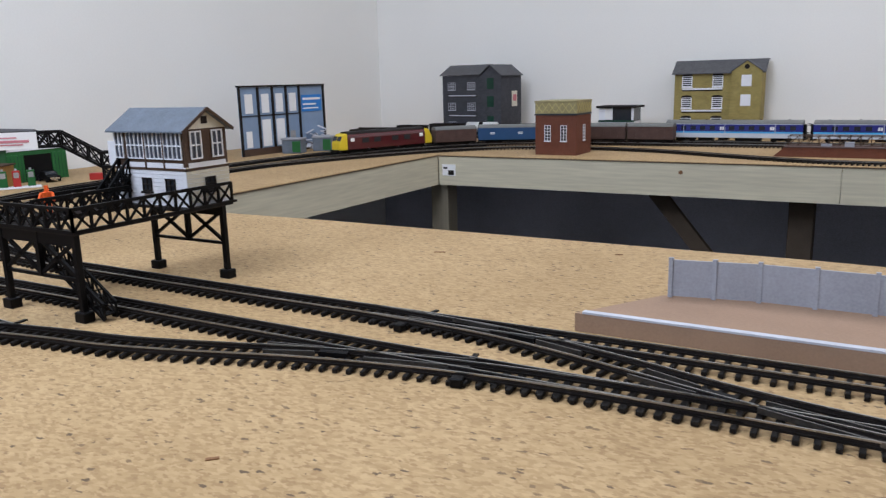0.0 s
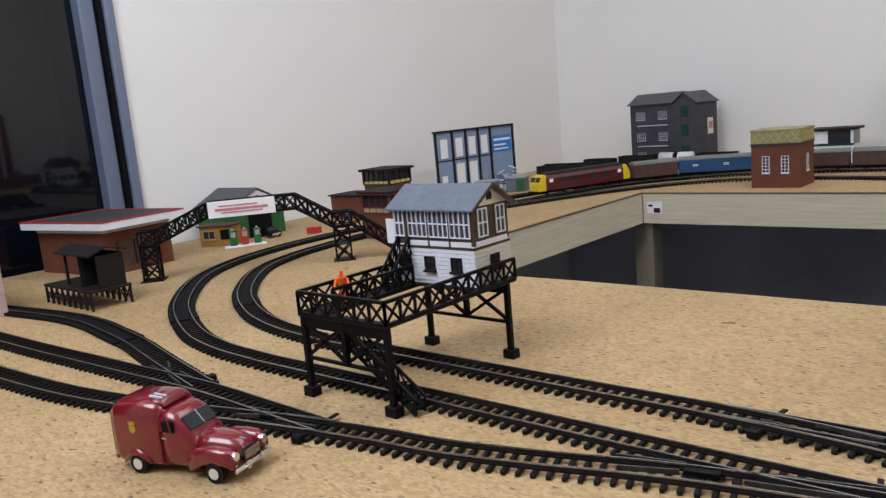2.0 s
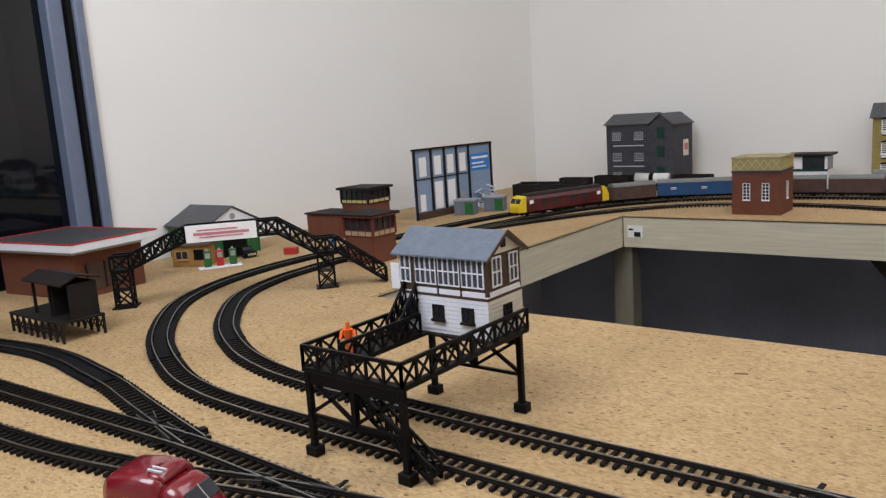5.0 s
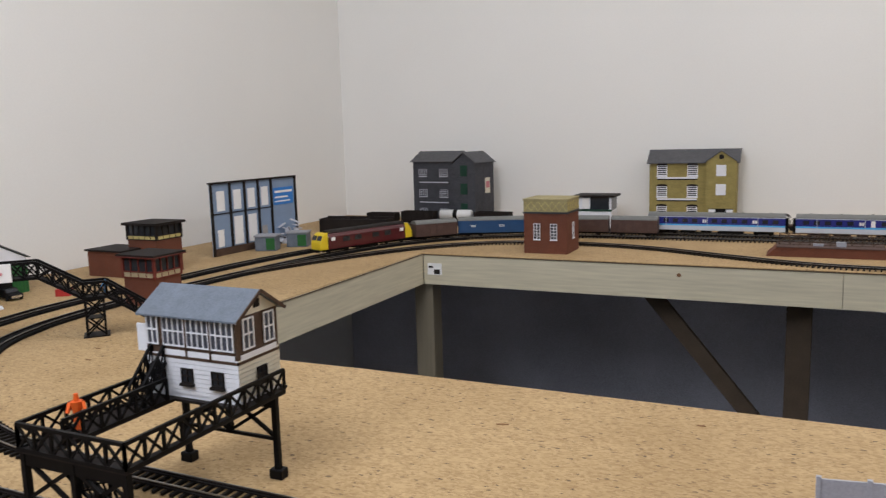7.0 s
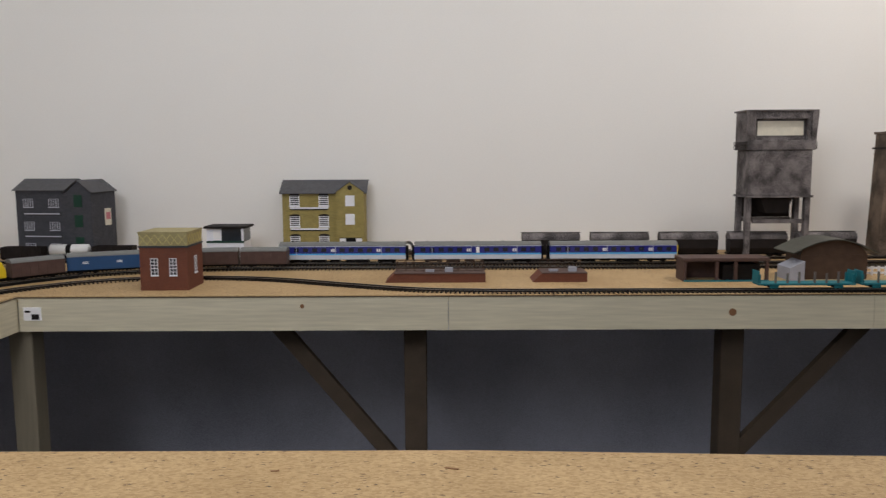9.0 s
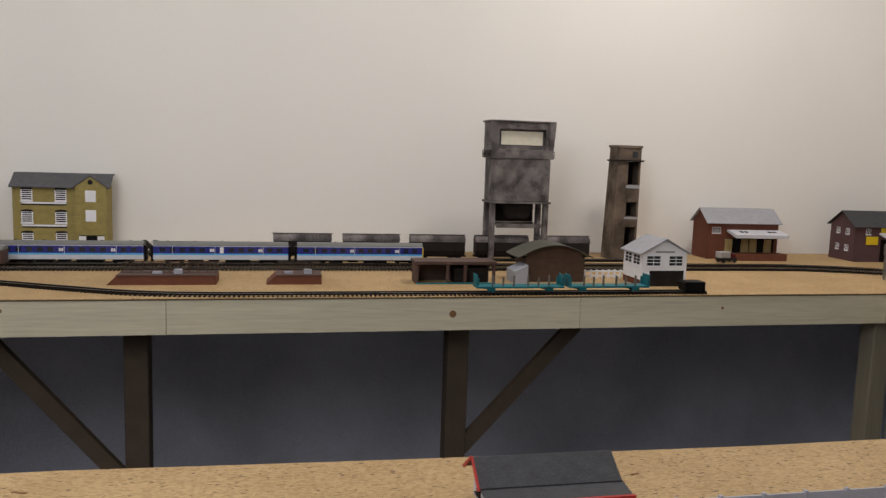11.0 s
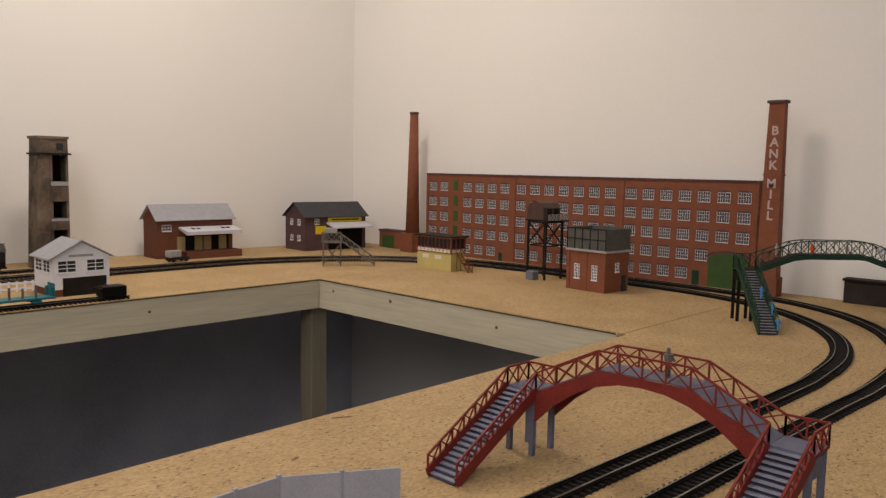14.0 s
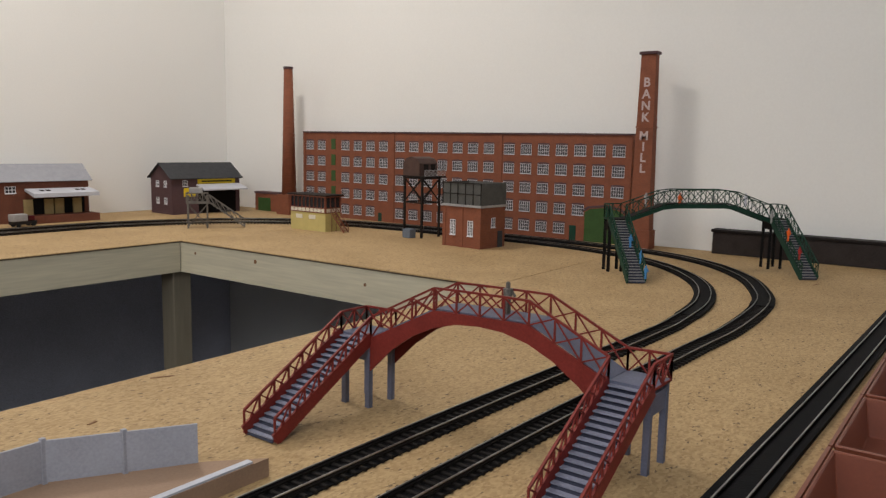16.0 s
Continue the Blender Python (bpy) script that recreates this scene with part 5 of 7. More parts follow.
part("wall", soften(boxes((-0.032, 0.032, -0.018, 0.018, 0, 0.036)), 0.0004), mat("orange_timber", (0.34, 0.19, 0.055), 0.7, var=0.25), kio)
part("hatch", boxes((0.008, 0.026, -0.0192, -0.0182, 0.012, 0.030)), BLACKP, kio, "dark serving hatch")
part("roof", boxes((-0.035, 0.035, -0.022, 0.021, 0.0361, 0.0385)), TIMBER, kio)
piece("window", window_mesh(0.022, 0.014, 2, 1, 0.001, WOODC, GLASS, 0.0012), kio, -0.014, -0.018, 0.014)
pmp = thing("fuel_pumps", "red and green petrol pumps on a white kerbed island", "petrol pump", -0.410, -0.712, 0, 60)
part("island", soften(boxes((-0.036, 0.036, -0.010, 0.010, 0, 0.003)), 0.0005), WHITE, pmp)
for xx, m_ in ((-0.020, GREEN), (0.0, REDP), (0.022, GREEN)):
    p_ = part("pump", soften(boxes((xx - 0.006, xx + 0.006, -0.004, 0.004, 0.0031, 0.030)), 0.0006), m_, pmp)
    part("globe", tube(bm_new(), xx, 0, 0.0301, 0.0335, 0.0024, 0.0018, 10), FIGG, p_)
    part("dial", boxes((xx - 0.004, xx + 0.004, -0.0046, -0.0041, 0.018, 0.027)), FIGG, p_)
car = thing("toy_car", "small black and silver model car in the garage doorway", "toy car", -0.452, -0.626, 0, -12)
bm = prism(bm_new(), [(-0.026, 0.004), (-0.026, 0.011), (-0.016, 0.012), (-0.011, 0.0185), (0.006, 0.0185), (0.013, 0.0125), (0.026, 0.011), (0.026, 0.004)], "y", -0.011, 0.011)
part("body", soften(bm, 0.0012), BLACKP, car)
part("grille", boxes((0.0262, 0.0268, -0.008, 0.008, 0.005, 0.009)), STEEL, car)
part("windscreen", beam(bm_new(), (0.0068, 0, 0.0180), (0.0128, 0, 0.0130), 0.018, 0.0008), GLASS, car)
for xx in (-0.016, 0.016):
    for yy in (-0.011, 0.011):
        part("wheel", tube(bm_new(), xx, 0.0042, yy - 0.0015, yy + 0.0015, 0.0042, 0.0042, 12, "y"), TYRE, car)
crt = thing("red_crate", "small red crate on the bare board", "crate", -0.385, -0.575, 0, 30)
part("box", soften(boxes((-0.012, 0.012, -0.008, 0.008, 0, 0.012)), 0.0006), REDP, crt)


def signal_cabin(x, y, rz, L, W, hb, hc, base_m, frame_m, panel_m, label, rise=0.006, stair=1):
    """A two-storey cabin: brick base, panelled and glazed upper floor, low hipped roof, outside stair."""
    s_ = thing("signal_box", label, "signal box", x, y, 0, rz)
    part("base", boxes((-L / 2, L / 2, -W / 2, W / 2, 0, hb)), base_m, s_)
    up_ = part("cabin", boxes((-L / 2 + 0.001, L / 2 - 0.001, -W / 2 + 0.001, W / 2 - 0.001, hb + 0.0001, hb + hc)), GLASS, s_, "dark glazed upper floor")
    z1 = hb + hc
    for sx, sy in ((-1, -1), (1, -1), (-1, 1), (1, 1)):
        part("corner_post", boxes((sx * (L / 2) - 0.002, sx * L / 2 + 0.002, sy * W / 2 - 0.002, sy * W / 2 + 0.002, hb, z1)), frame_m, up_)
    for (u0, u1, f) in ((-L / 2, L / 2, "y"), (-W / 2, W / 2, "x")):
        for s2 in (-1, 1):
            d = (W if f == "y" else L) / 2 * s2
            fr, pn = bm_new(), bm_new()

            def put(bm_, p0, p1, z0, zz, th):
                if f == "y":
                    box(bm_, p0, p1, d - th, d + th, z0, zz)
                else:
                    box(bm_, d - th, d + th, p0, p1, z0, zz)
            put(fr, u0, u1, hb, hb + 0.0018, 0.0016), put(fr, u0, u1, hb + hc * 0.27, hb + hc * 0.27 + 0.0018, 0.0016), put(fr, u0, u1, z1 - 0.003, z1, 0.0016)
            n = max(3, int((u1 - u0) / 0.013))
            for i in range(1, n):
                u = u0 + (u1 - u0) * i / n
                put(fr, u - 0.0007, u + 0.0007, hb + 0.0018, z1 - 0.003, 0.0013)
            put(pn, u0 + 0.002, u1 - 0.002, hb + 0.0019, hb + hc * 0.27 - 0.0001, 0.0009)
            part("window_frame", fr, frame_m, up_), part("panel", pn, panel_m, up_)
    part("roof", hip_roof(L, W, z1 + 0.0002, rise, 0.007), DARKP, s_, "dark low-pitched roof")
    part("roof_edge", boxes((-L / 2 - 0.0075, L / 2 + 0.0075, -W / 2 - 0.0075, W / 2 + 0.0075, z1 - 0.0016, z1)), frame_m, s_)
    if stair:
        stb = bm_new()
        x0 = stair * (L / 2 + 0.004)
        x1 = stair * (L / 2 + 0.004 + hb * 0.9)
        for yy in (-W * 0.15, W * 0.15):
            beam(stb, (x1, yy, 0.001), (x0, yy, hb), 0.0014, 0.0024), beam(stb, (x1, yy, 0.014), (x0, yy, hb + 0.014), 0.0011)
            beam(stb, (x1, yy, 0), (x1, yy, 0.014), 0.0011), beam(stb, (x0, yy, 0), (x0, yy, hb + 0.014), 0.0011)
        stairs(stb, (x1, 0, 0.002), (x0, 0, hb), W * 0.3, 7)
        part("stair", stb, frame_m, s_)
    return s_


signal_cabin(-0.186, -0.572, 0, 0.064, 0.054, 0.044, 0.034, RBRICK, mat("signal_red", (0.15, 0.030, 0.022), 0.55), mat("dull_cream", (0.42, 0.35, 0.22), 0.65), "red brick signal box with red and cream glazed cabin", stair=0)
signal_cabin(-0.408, -0.345, 0, 0.074, 0.064, 0.066, 0.030, RBRICK, DARKP, CREAMB, "tall brick signal box with a black roofed cabin", 0.004, stair=0)
ax = thing("brick_annexe", "low brick hut with a black flat roof", "hut", -0.462, -0.385, 0)
part("wall", boxes((-0.045, 0.045, -0.035, 0.035, 0, 0.048)), RBRICK, ax)
part("roof", soften(boxes((-0.049, 0.049, -0.039, 0.039, 0.0481, 0.0515)), 0.0005), DARKP, ax)

# ---- hoarding and bins ----
hb_ = thing("hoarding", "blue panelled hoarding with white posters in a dark frame", "billboard", -0.418, -0.020, 0, 88)
HL, HH = 0.290, 0.157
part("board", boxes((-HL / 2, HL / 2, 0, 0.004, 0, HH)), BLUEB, hb_)
cuts = [-HL / 2, -HL * 0.30, -HL * 0.135, HL * 0.025, HL * 0.185, HL / 2]
for c in cuts:
    part("upright", boxes((c - 0.0028, c + 0.0028, -0.0035, -0.0002, 0.0, HH)), DARKP, hb_)
part("top_rail", boxes((-HL / 2 - 0.003, HL / 2 + 0.003, -0.0045, 0.0045, HH + 0.0001, HH + 0.004)), DARKP, hb_)
part("base_rail", boxes((-HL / 2 + 0.003, HL / 2 - 0.003, -0.0042, -0.0003, 0.0, 0.016)), TIMBER, hb_)
for i in range(4):
    xm = (cuts[i] + cuts[i + 1]) / 2
    part("poster", boxes((xm - 0.012, xm + 0.012, -0.0012, -0.0002, HH * 0.62, HH * 0.90)), PAPER, hb_, "white printed poster")
    hh = (0.24, 0.40, 0.40, 0.2)[i]
    part("poster", boxes((xm - 0.014, xm + (0.004 if i in (0, 3) else 0.014), -0.0012, -0.0002, HH * 0.12, HH * (0.12 + hh))), PAPER if i < 3 else FIGG, hb_, "pale printed poster")
    part("rail_line", boxes((cuts[i] + 0.003, cuts[i + 1] - 0.003, -0.0016, -0.0003, HH * 0.575, HH * 0.59)), DARKP, hb_)
xm = (cuts[4] + cuts[5]) / 2
part("sign", boxes((xm - 0.037, xm + 0.037, -0.0014, -0.0003, HH * 0.60, HH * 0.86)), SIGNB, hb_, "bright blue sign with white bars")
part("text_bar", boxes((xm - 0.033, xm + 0.033, -0.0019, -0.0015, HH * 0.78, HH * 0.815), (xm - 0.033, xm + 0.016, -0.0019, -0.0015, HH * 0.70, HH * 0.725), (xm - 0.033, xm + 0.024, -0.0019, -0.0015, HH * 0.64, HH * 0.66)), PAPER, hb_)
for k, (xx, yy) in enumerate(((-0.372, -0.045), (-0.338, 0.028))):
    bn = thing("storage_bin", "green and grey skip bin with a lid", "bin", xx, yy, 0, 20, group="bins by the hoarding")
    part("tub", soften(boxes((-0.024, 0.024, -0.018, 0.018, 0, 0.032)), 0.0008), SLATE, bn)
    part("door", boxes((0.002, 0.022, -0.0192, -0.0182, 0.003, 0.029)), GREEN, bn, "green side door")
    part("lid", soften(boxes((-0.026, 0.026, -0.020, 0.020, 0.0321, 0.036)), 0.0006), LSLATE, bn)
rb_ = thing("rubbish_heap", "crumpled white paper heap behind the bins", "rubbish", -0.392, 0.075, 0)
bm = bm_new()
random.seed(4)
for k in range(16):
    p = Vector((random.uniform(-0.018, 0.018), random.uniform(-0.022, 0.022), random.uniform(0.008, 0.05)))
    q = p + Vector((random.uniform(-0.02, 0.02), random.uniform(-0.02, 0.02), random.uniform(-0.01, 0.01)))
    beam(bm, p, q, random.uniform(0.006, 0.016), 0.0018)
box(bm, -0.016, 0.016, -0.02, 0.02, 0, 0.012)
part("papers", bm, PALEG, rb_)
bk = thing("coal_bunker", "dark sleeper-built coal bunker with open top", "bunker", -0.36, 0.325, 0, 4)
part("wall", boxes((-0.10, 0.10, -0.026, -0.022, 0, 0.033), (-0.10, 0.10, 0.022, 0.026, 0, 0.036), (-0.10, -0.096, -0.0218, 0.0218, 0, 0.033), (0.096, 0.10, -0.0218, 0.0218, 0, 0.033), (-0.034, -0.030, -0.0218, 0.0218, 0, 0.033), (0.030, 0.034, -0.0218, 0.0218, 0, 0.033)), DARKP, bk)
part("coal", boxes((-0.0958, 0.0958, -0.0216, 0.0216, 0, 0.018)), BLACKP, bk)

# ---- warehouses at the back ----
gw = thing("grey_warehouse", "three-storey dark grey stone warehouse with slate roof", "model building", -0.290, 0.535, 0, -8)
GA, GB, GD, GH = 0.142, 0.212, 0.095, 0.174
part("wall", boxes((0, GA, 0, GD, 0, GH)), GSTONE, gw)
part("wing", prism(bm_new(), [(GA + 0.0002, 0), (GB, 0), (GB, GH - 0.004), ((GA + GB) / 2, GH + 0.024), (GA + 0.0002, GH - 0.004)], "y", -0.010, GD), GSTONE, gw, "gabled grey stone wing")
part("roof", prism(bm_new(), [(-0.006, GH + 0.0002), (-0.006, GH + 0.002), (GD / 2, GH + 0.030), (GD + 0.005, GH + 0.002), (GD + 0.005, GH + 0.0002), (GD / 2, GH + 0.028)], "x", -0.006, GA + 0.004), MSLATE, gw, "slate roof")
part("wing_roof", prism(bm_new(), [(GA - 0.004, GH - 0.0038), (GA - 0.004, GH - 0.002), ((GA + GB) / 2, GH + 0.028), (GB + 0.005, GH - 0.002), (GB + 0.005, GH - 0.0038), ((GA + GB) / 2, GH + 0.026)], "y", -0.015, GD + 0.004), MSLATE, gw, "slate roof of the wing")
gwm = window_mesh(0.026, 0.020, 4, 4, 0.0012, PALEG, GLASS, 0.0009)
for xx in (0.034, 0.104):
    for zz in (0.022, 0.076, 0.134):
        piece("window", gwm, gw, xx, 0, zz)
for zz in (0.055, 0.112):
    band = part("sign_band", boxes((0.016, 0.126, -0.0012, -0.0002, zz, zz + 0.010)), DSLATE, gw, "dark sign band with pale lettering bar")
    part("text_bar", boxes((0.022, 0.120, -0.0016, -0.0013, zz + 0.0035, zz + 0.0065)), PALEG, band)
for zz in (0.030, 0.085, 0.135):
    part("loading_door", boxes((GA + 0.024, GA + 0.046, -0.0115, -0.0102, zz, zz + 0.030)), DGREEN, gw, "dark green loading door")
part("poster", boxes((GB + 0.0001, GB + 0.0012, 0.045, 0.072, 0.085, 0.128)), OFFW, gw, "pale poster on the side wall")
part("poster_head", boxes((GB + 0.0013, GB + 0.0018, 0.049, 0.068, 0.100, 0.118)), PINKT, gw, "red printed patch")

yw = thing("yellow_warehouse", "three-storey yellow stone warehouse with grey slate roof", "model building", 0.368, 0.605, 0)
part("wall", boxes((0, 0.142, 0, 0.055, 0, 0.164)), YSTONE, yw)
part("wing", prism(bm_new(), [(0.1422, 0), (0.214, 0), (0.214, 0.165), (0.178, 0.190), (0.1422, 0.165)], "y", -0.010, 0.055), YSTONE, yw, "gabled yellow wing")
part("roof", prism(bm_new(), [(-0.008, 0.1602), (-0.008, 0.1625), (0.038, 0.195), (0.058, 0.195), (0.058, 0.192), (0.038, 0.192)], "x", -0.006, 0.222), MSLATE, yw, "grey slate roof")
part("wing_roof", prism(bm_new(), [(0.140, 0.1632), (0.140, 0.166), (0.178, 0.193), (0.216, 0.166), (0.216, 0.1632), (0.178, 0.190)], "y", -0.012, 0.036), MSLATE, yw)
ywm = window_mesh(0.024, 0.025, 1, 5, 0.0012, WHITE, GLASS, 0.0021)
for xx in (0.032, 0.108):
    for zz in (0.024, 0.076, 0.130):
        piece("window", ywm, yw, xx, 0, zz)
        part("arch", prism(bm_new(), [(xx - 0.0145, zz + 0.0255), (xx + 0.0145, zz + 0.0255), (xx + 0.011, zz + 0.030), (xx, zz + 0.0315), (xx - 0.011, zz + 0.030)], "y", -0.0014, -0.0002), DARKP, yw)
for zz in (0.066, 0.121):
    part("sign_band", boxes((0.020, 0.120, -0.0016, -0.0002, zz, zz + 0.0042)), WHITE, yw, "white sign band")
    part("sign_band", boxes((0.020, 0.120, -0.0014, -0.0002, zz - 0.003, zz - 0.0002)), DARKP, yw)
for zz in (0.080, 0.128):
    part("shutter", boxes((0.166, 0.190, -0.0115, -0.0102, zz, zz + 0.028)), WHITE, yw, "white shutter")
part("round_vent", tube(bm_new(), 0.178, 0.176, -0.0112, -0.0100, 0.006, 0.006, 14, "y"), DARKP, yw)
part("cart_entrance", boxes((0.150, 0.208, -0.0108, -0.0102, 0.008, 0.046)), BLACKP, yw, "dark cart entrance")
for x0 in (0.150, 0.192):
    part("door_leaf", boxes((x0, x0 + 0.016, -0.0122, -0.0109, 0.008, 0.044)), WHITE, yw, "white door leaf")
part("dock", boxes((0.144, 0.212, -0.022, -0.0102, 0, 0.0078)), YSTONE, yw)
part("barrel", tube(bm_new(), 0.190, -0.016, 0.0079, 0.020, 0.005, 0.005, 10), WOODC, yw)
part("front_door", boxes((0.068, 0.080, -0.0012, -0.0002, 0, 0.024)), WHITE, yw, "white front door")

wh = thing("lineside_hut", "white modern hut with dark green window band", "hut", 0.246, 0.535, 0)
part("wall", soften(boxes((-0.046, 0.046, -0.034, 0.034, 0, 0.046)), 0.0005), WHITE, wh)
part("window_band", boxes((-0.045, 0.045, -0.033, 0.033, 0.0461, 0.080)), GLASS, wh)
each_box("post", ((-0.046, -0.030, -0.0345, -0.0332, 0.0461, 0.080), (0.040, 0.046, -0.0345, -0.0332, 0.0461, 0.080), (-0.012, -0.0095, -0.0345, -0.0332, 0.0461, 0.080)), WHITE, wh)
part("band", boxes((-0.047, 0.047, -0.0352, -0.0342, 0.0440, 0.0490)), DGREEN, wh)
part("blind", boxes((-0.0298, -0.0122, -0.0340, -0.0332, 0.050, 0.079)), PAPER, wh, "white blind")
part("vent", boxes((-0.012, 0.016, -0.0350, -0.0341, 0.026, 0.033)), DARKP, wh)
part("roof", soften(boxes((-0.052, 0.054, -0.041, 0.038, 0.0802, 0.0855)), 0.0005), DARKP, wh, "dark flat roof")

wt = thing("water_tower", "square red brick water tower with a cream tank top", "water tower", 0.254, 0.106, 0)
part("base", boxes((-0.046, 0.046, -0.045, 0.045, 0, 0.083)), RBRICK, wt)
part("cornice", boxes((-0.0475, 0.0475, -0.0465, 0.0465, 0.0831, 0.0865)), DSLATE, wt)
part("tank", soften(boxes((-0.0465, 0.0465, -0.0455, 0.0455, 0.0866, 0.110)), 0.0005), TANKC, wt, "cream panelled tank")
part("rim", boxes((-0.0475, 0.0475, -0.0465, 0.0465, 0.1101, 0.1135)), TANKC, wt)
xb = bm_new()
for i in range(6):
    x_brace(xb, (-0.045 + i * 0.015, -0.0458, 0.089), (-0.030 + i * 0.015, -0.0458, 0.089), (-0.045 + i * 0.015, -0.0458, 0.108), (-0.030 + i * 0.015, -0.0458, 0.108), 0.0010)
    x_brace(xb, (0.0468, -0.045 + i * 0.015, 0.089), (0.0468, -0.030 + i * 0.015, 0.089), (0.0468, -0.045 + i * 0.015, 0.108), (0.0468, -0.030 + i * 0.015, 0.108), 0.0010)
part("panel_ribs", xb, CREAMB, wt)
wtm = window_mesh(0.013, 0.032, 2, 5, 0.0012, WHITE, GLASS, 0.0011)
for xx in (-0.018, 0.018):
    piece("window", wtm, wt, xx, -0.045, 0.030)
piece("window", wtm, wt, 0.046, 0.0, 0.030, 90)

lor = thing("toy_lorry", "flatbed lorry loaded with two large pipes", "toy lorry", 0.672, 0.560, 0, 0)
part("chassis", boxes((-0.028, 0.056, -0.012, 0.012, 0.006, 0.010)), DARKP, lor)
part("cab", soften(boxes((-0.054, -0.029, -0.014, 0.014, 0.004, 0.028)), 0.0015), OLIVE, lor, "olive cab")
part("bed", boxes((-0.028, 0.058, -0.015, 0.015, 0.0101, 0.013)), TIMBER, lor)
for xx in (0.000, 0.026):
    part("pipe", tube(tube(bm_new(), xx, 0.0258, -0.016, 0.016, 0.0127, 0.0127, 18, "y", False), xx, 0.0258, -0.016, 0.016, 0.0095, 0.0095, 18, "y", False), DARKP, lor, "grey pipe ring")
for xx in (-0.042, 0.020, 0.040):
    for yy in (-0.012, 0.012):
        part("wheel", tube(bm_new(), xx, 0.0055, yy - 0.003, yy + 0.003, 0.0055, 0.0055, 14, "y"), TYRE, lor)
dg = thing("yellow_loader", "small yellow loader vehicle beside a crate", "toy digger", 0.775, 0.545, 0)
part("body", soften(boxes((-0.015, 0.015, -0.009, 0.009, 0.004, 0.014)), 0.001), YELLOW, dg)
part("bonnet", soften(boxes((-0.020, -0.004, -0.007, 0.007, 0.0141, 0.019)), 0.001), YELLOW, dg)
for xx in (-0.010, 0.010):
    for yy in (-0.009, 0.009):
        part("wheel", tube(bm_new(), xx, 0.005, yy - 0.002, yy + 0.002, 0.005, 0.005, 12, "y"), TYRE, dg)
cr = thing("packing_crate", "large open pine packing crate", "crate", 0.808, 0.585, 0)
part("box", soften(boxes((-0.030, 0.030, -0.016, 0.016, 0, 0.030)), 0.0006), WOODC, cr)
each_box("batten", ((-0.031, -0.028, -0.0172, -0.0162, 0, 0.031), (0.028, 0.031, -0.0172, -0.0162, 0, 0.031), (-0.028, 0.028, -0.0170, -0.0162, 0.026, 0.030)), WOODC, cr)
for x0, x1 in ((0.672, 0.876), (0.972, 1.082)):
    c = (x0 + x1) / 2
    L = x1 - x0
    cd_ = thing("cattle_dock", "brick loading dock with rails and scattered goods", "loading dock", c, 0.178, 0, group="loading docks between the tracks")
    part("wall", prism(bm_new(), [(-L / 2, 0), (L / 2, 0), (L / 2, 0.0175), (-L / 2 + 0.018, 0.0175)], "y", -0.036, 0.030), RBRICK, cd_)
    part("edge", boxes((-L / 2 + 0.018, L / 2, -0.0375, 0.0315, 0.0176, 0.0195)), BROWN, cd_, "brown coping")
    for yy in (0.028,) if L < 0.15 else (0.028, -0.004):
        railing("fence_rail", cd_, TIMBER, (-L / 2 + 0.022, yy, 0.0196), (L / 2 - 0.003, yy, 0.0196), 0.018, max(4, int(L / 0.02)), 0.0012, False, label="brown rail fence")
    each_box("goods", ((-0.02, -0.002, -0.02, -0.012, 0.0196, 0.024), (0.020, 0.036, -0.022, -0.008, 0.0196, 0.028)), FENCEG, cd_, "pale wrapped goods")

# ---- coaling tower and back-right corner ----
ct = thing("coaling_tower", "tall sooty concrete coaling tower over the coal road", "coaling tower", 1.599, 0.500, 0)
ct.scale = (0.875, 0.80, 1.015)
cw, c0, c1 = 0.093, -0.046, 0.050
for sx in (-1, 1):
    for yy in (c0 + 0.012, c1 - 0.012):
        part("pillar", soften(boxes((sx * 0.081 - 0.007, sx * 0.081 + 0.007, yy - 0.010, yy + 0.010, 0, 0.155)), 0.001), CONC, ct)
part("bunker", soften(boxes((-cw + 0.006, cw - 0.006, c0, c1, 0.1551, 0.262)), 0.0015), CONC, ct, "sooty concrete bunker")
part("ledge", boxes((-cw, cw, c0 - 0.004, c1, 0.150, 0.1549)), CONC, ct)
part("band", soften(boxes((-cw - 0.001, cw + 0.001, c0 - 0.003, c1, 0.2622, 0.285)), 0.001), CONC, ct)
each_box("penthouse", ((-cw, -cw + 0.022, c0, c1, 0.2852, 0.352), (cw - 0.022, cw, c0, c1, 0.2852, 0.352), (-cw + 0.0221, cw - 0.0221, c0, c1, 0.335, 0.352), (-cw + 0.0221, cw - 0.0221, c0 + 0.012, c1, 0.2852, 0.3349)), CONC, ct)
part("window_panel", boxes((-cw + 0.030, cw - 0.030, c0 + 0.0105, c0 + 0.0119, 0.296, 0.330)), OFFW, ct, "pale boarded opening")
part("cornice", soften(boxes((-cw - 0.006, cw + 0.006, c0 - 0.004, c1 + 0.002, 0.3521, 0.356)), 0.001), CONC, ct)
for sx in (-1, 1):
    part("flared_pier", prism(bm_new(), [(sx * (cw - 0.012), 0.2853), (sx * (cw + 0.0005), 0.2853), (sx * (cw + 0.006), 0.3520), (sx * (cw - 0.012), 0.3520)], "y", c0 - 0.004, c0 - 0.0005), CONC, ct)
each_box("cross_beam", ((-0.068, 0.068, c0 + 0.004, c0 + 0.014, 0.088, 0.098), (-0.068, 0.068, c1 - 0.014, c1 - 0.004, 0.088, 0.098)), CONC, ct)
part("back_wall", boxes((-0.0678, 0.0678, c1 - 0.003, c1, 0.0985, 0.1498)), DARKP, ct)
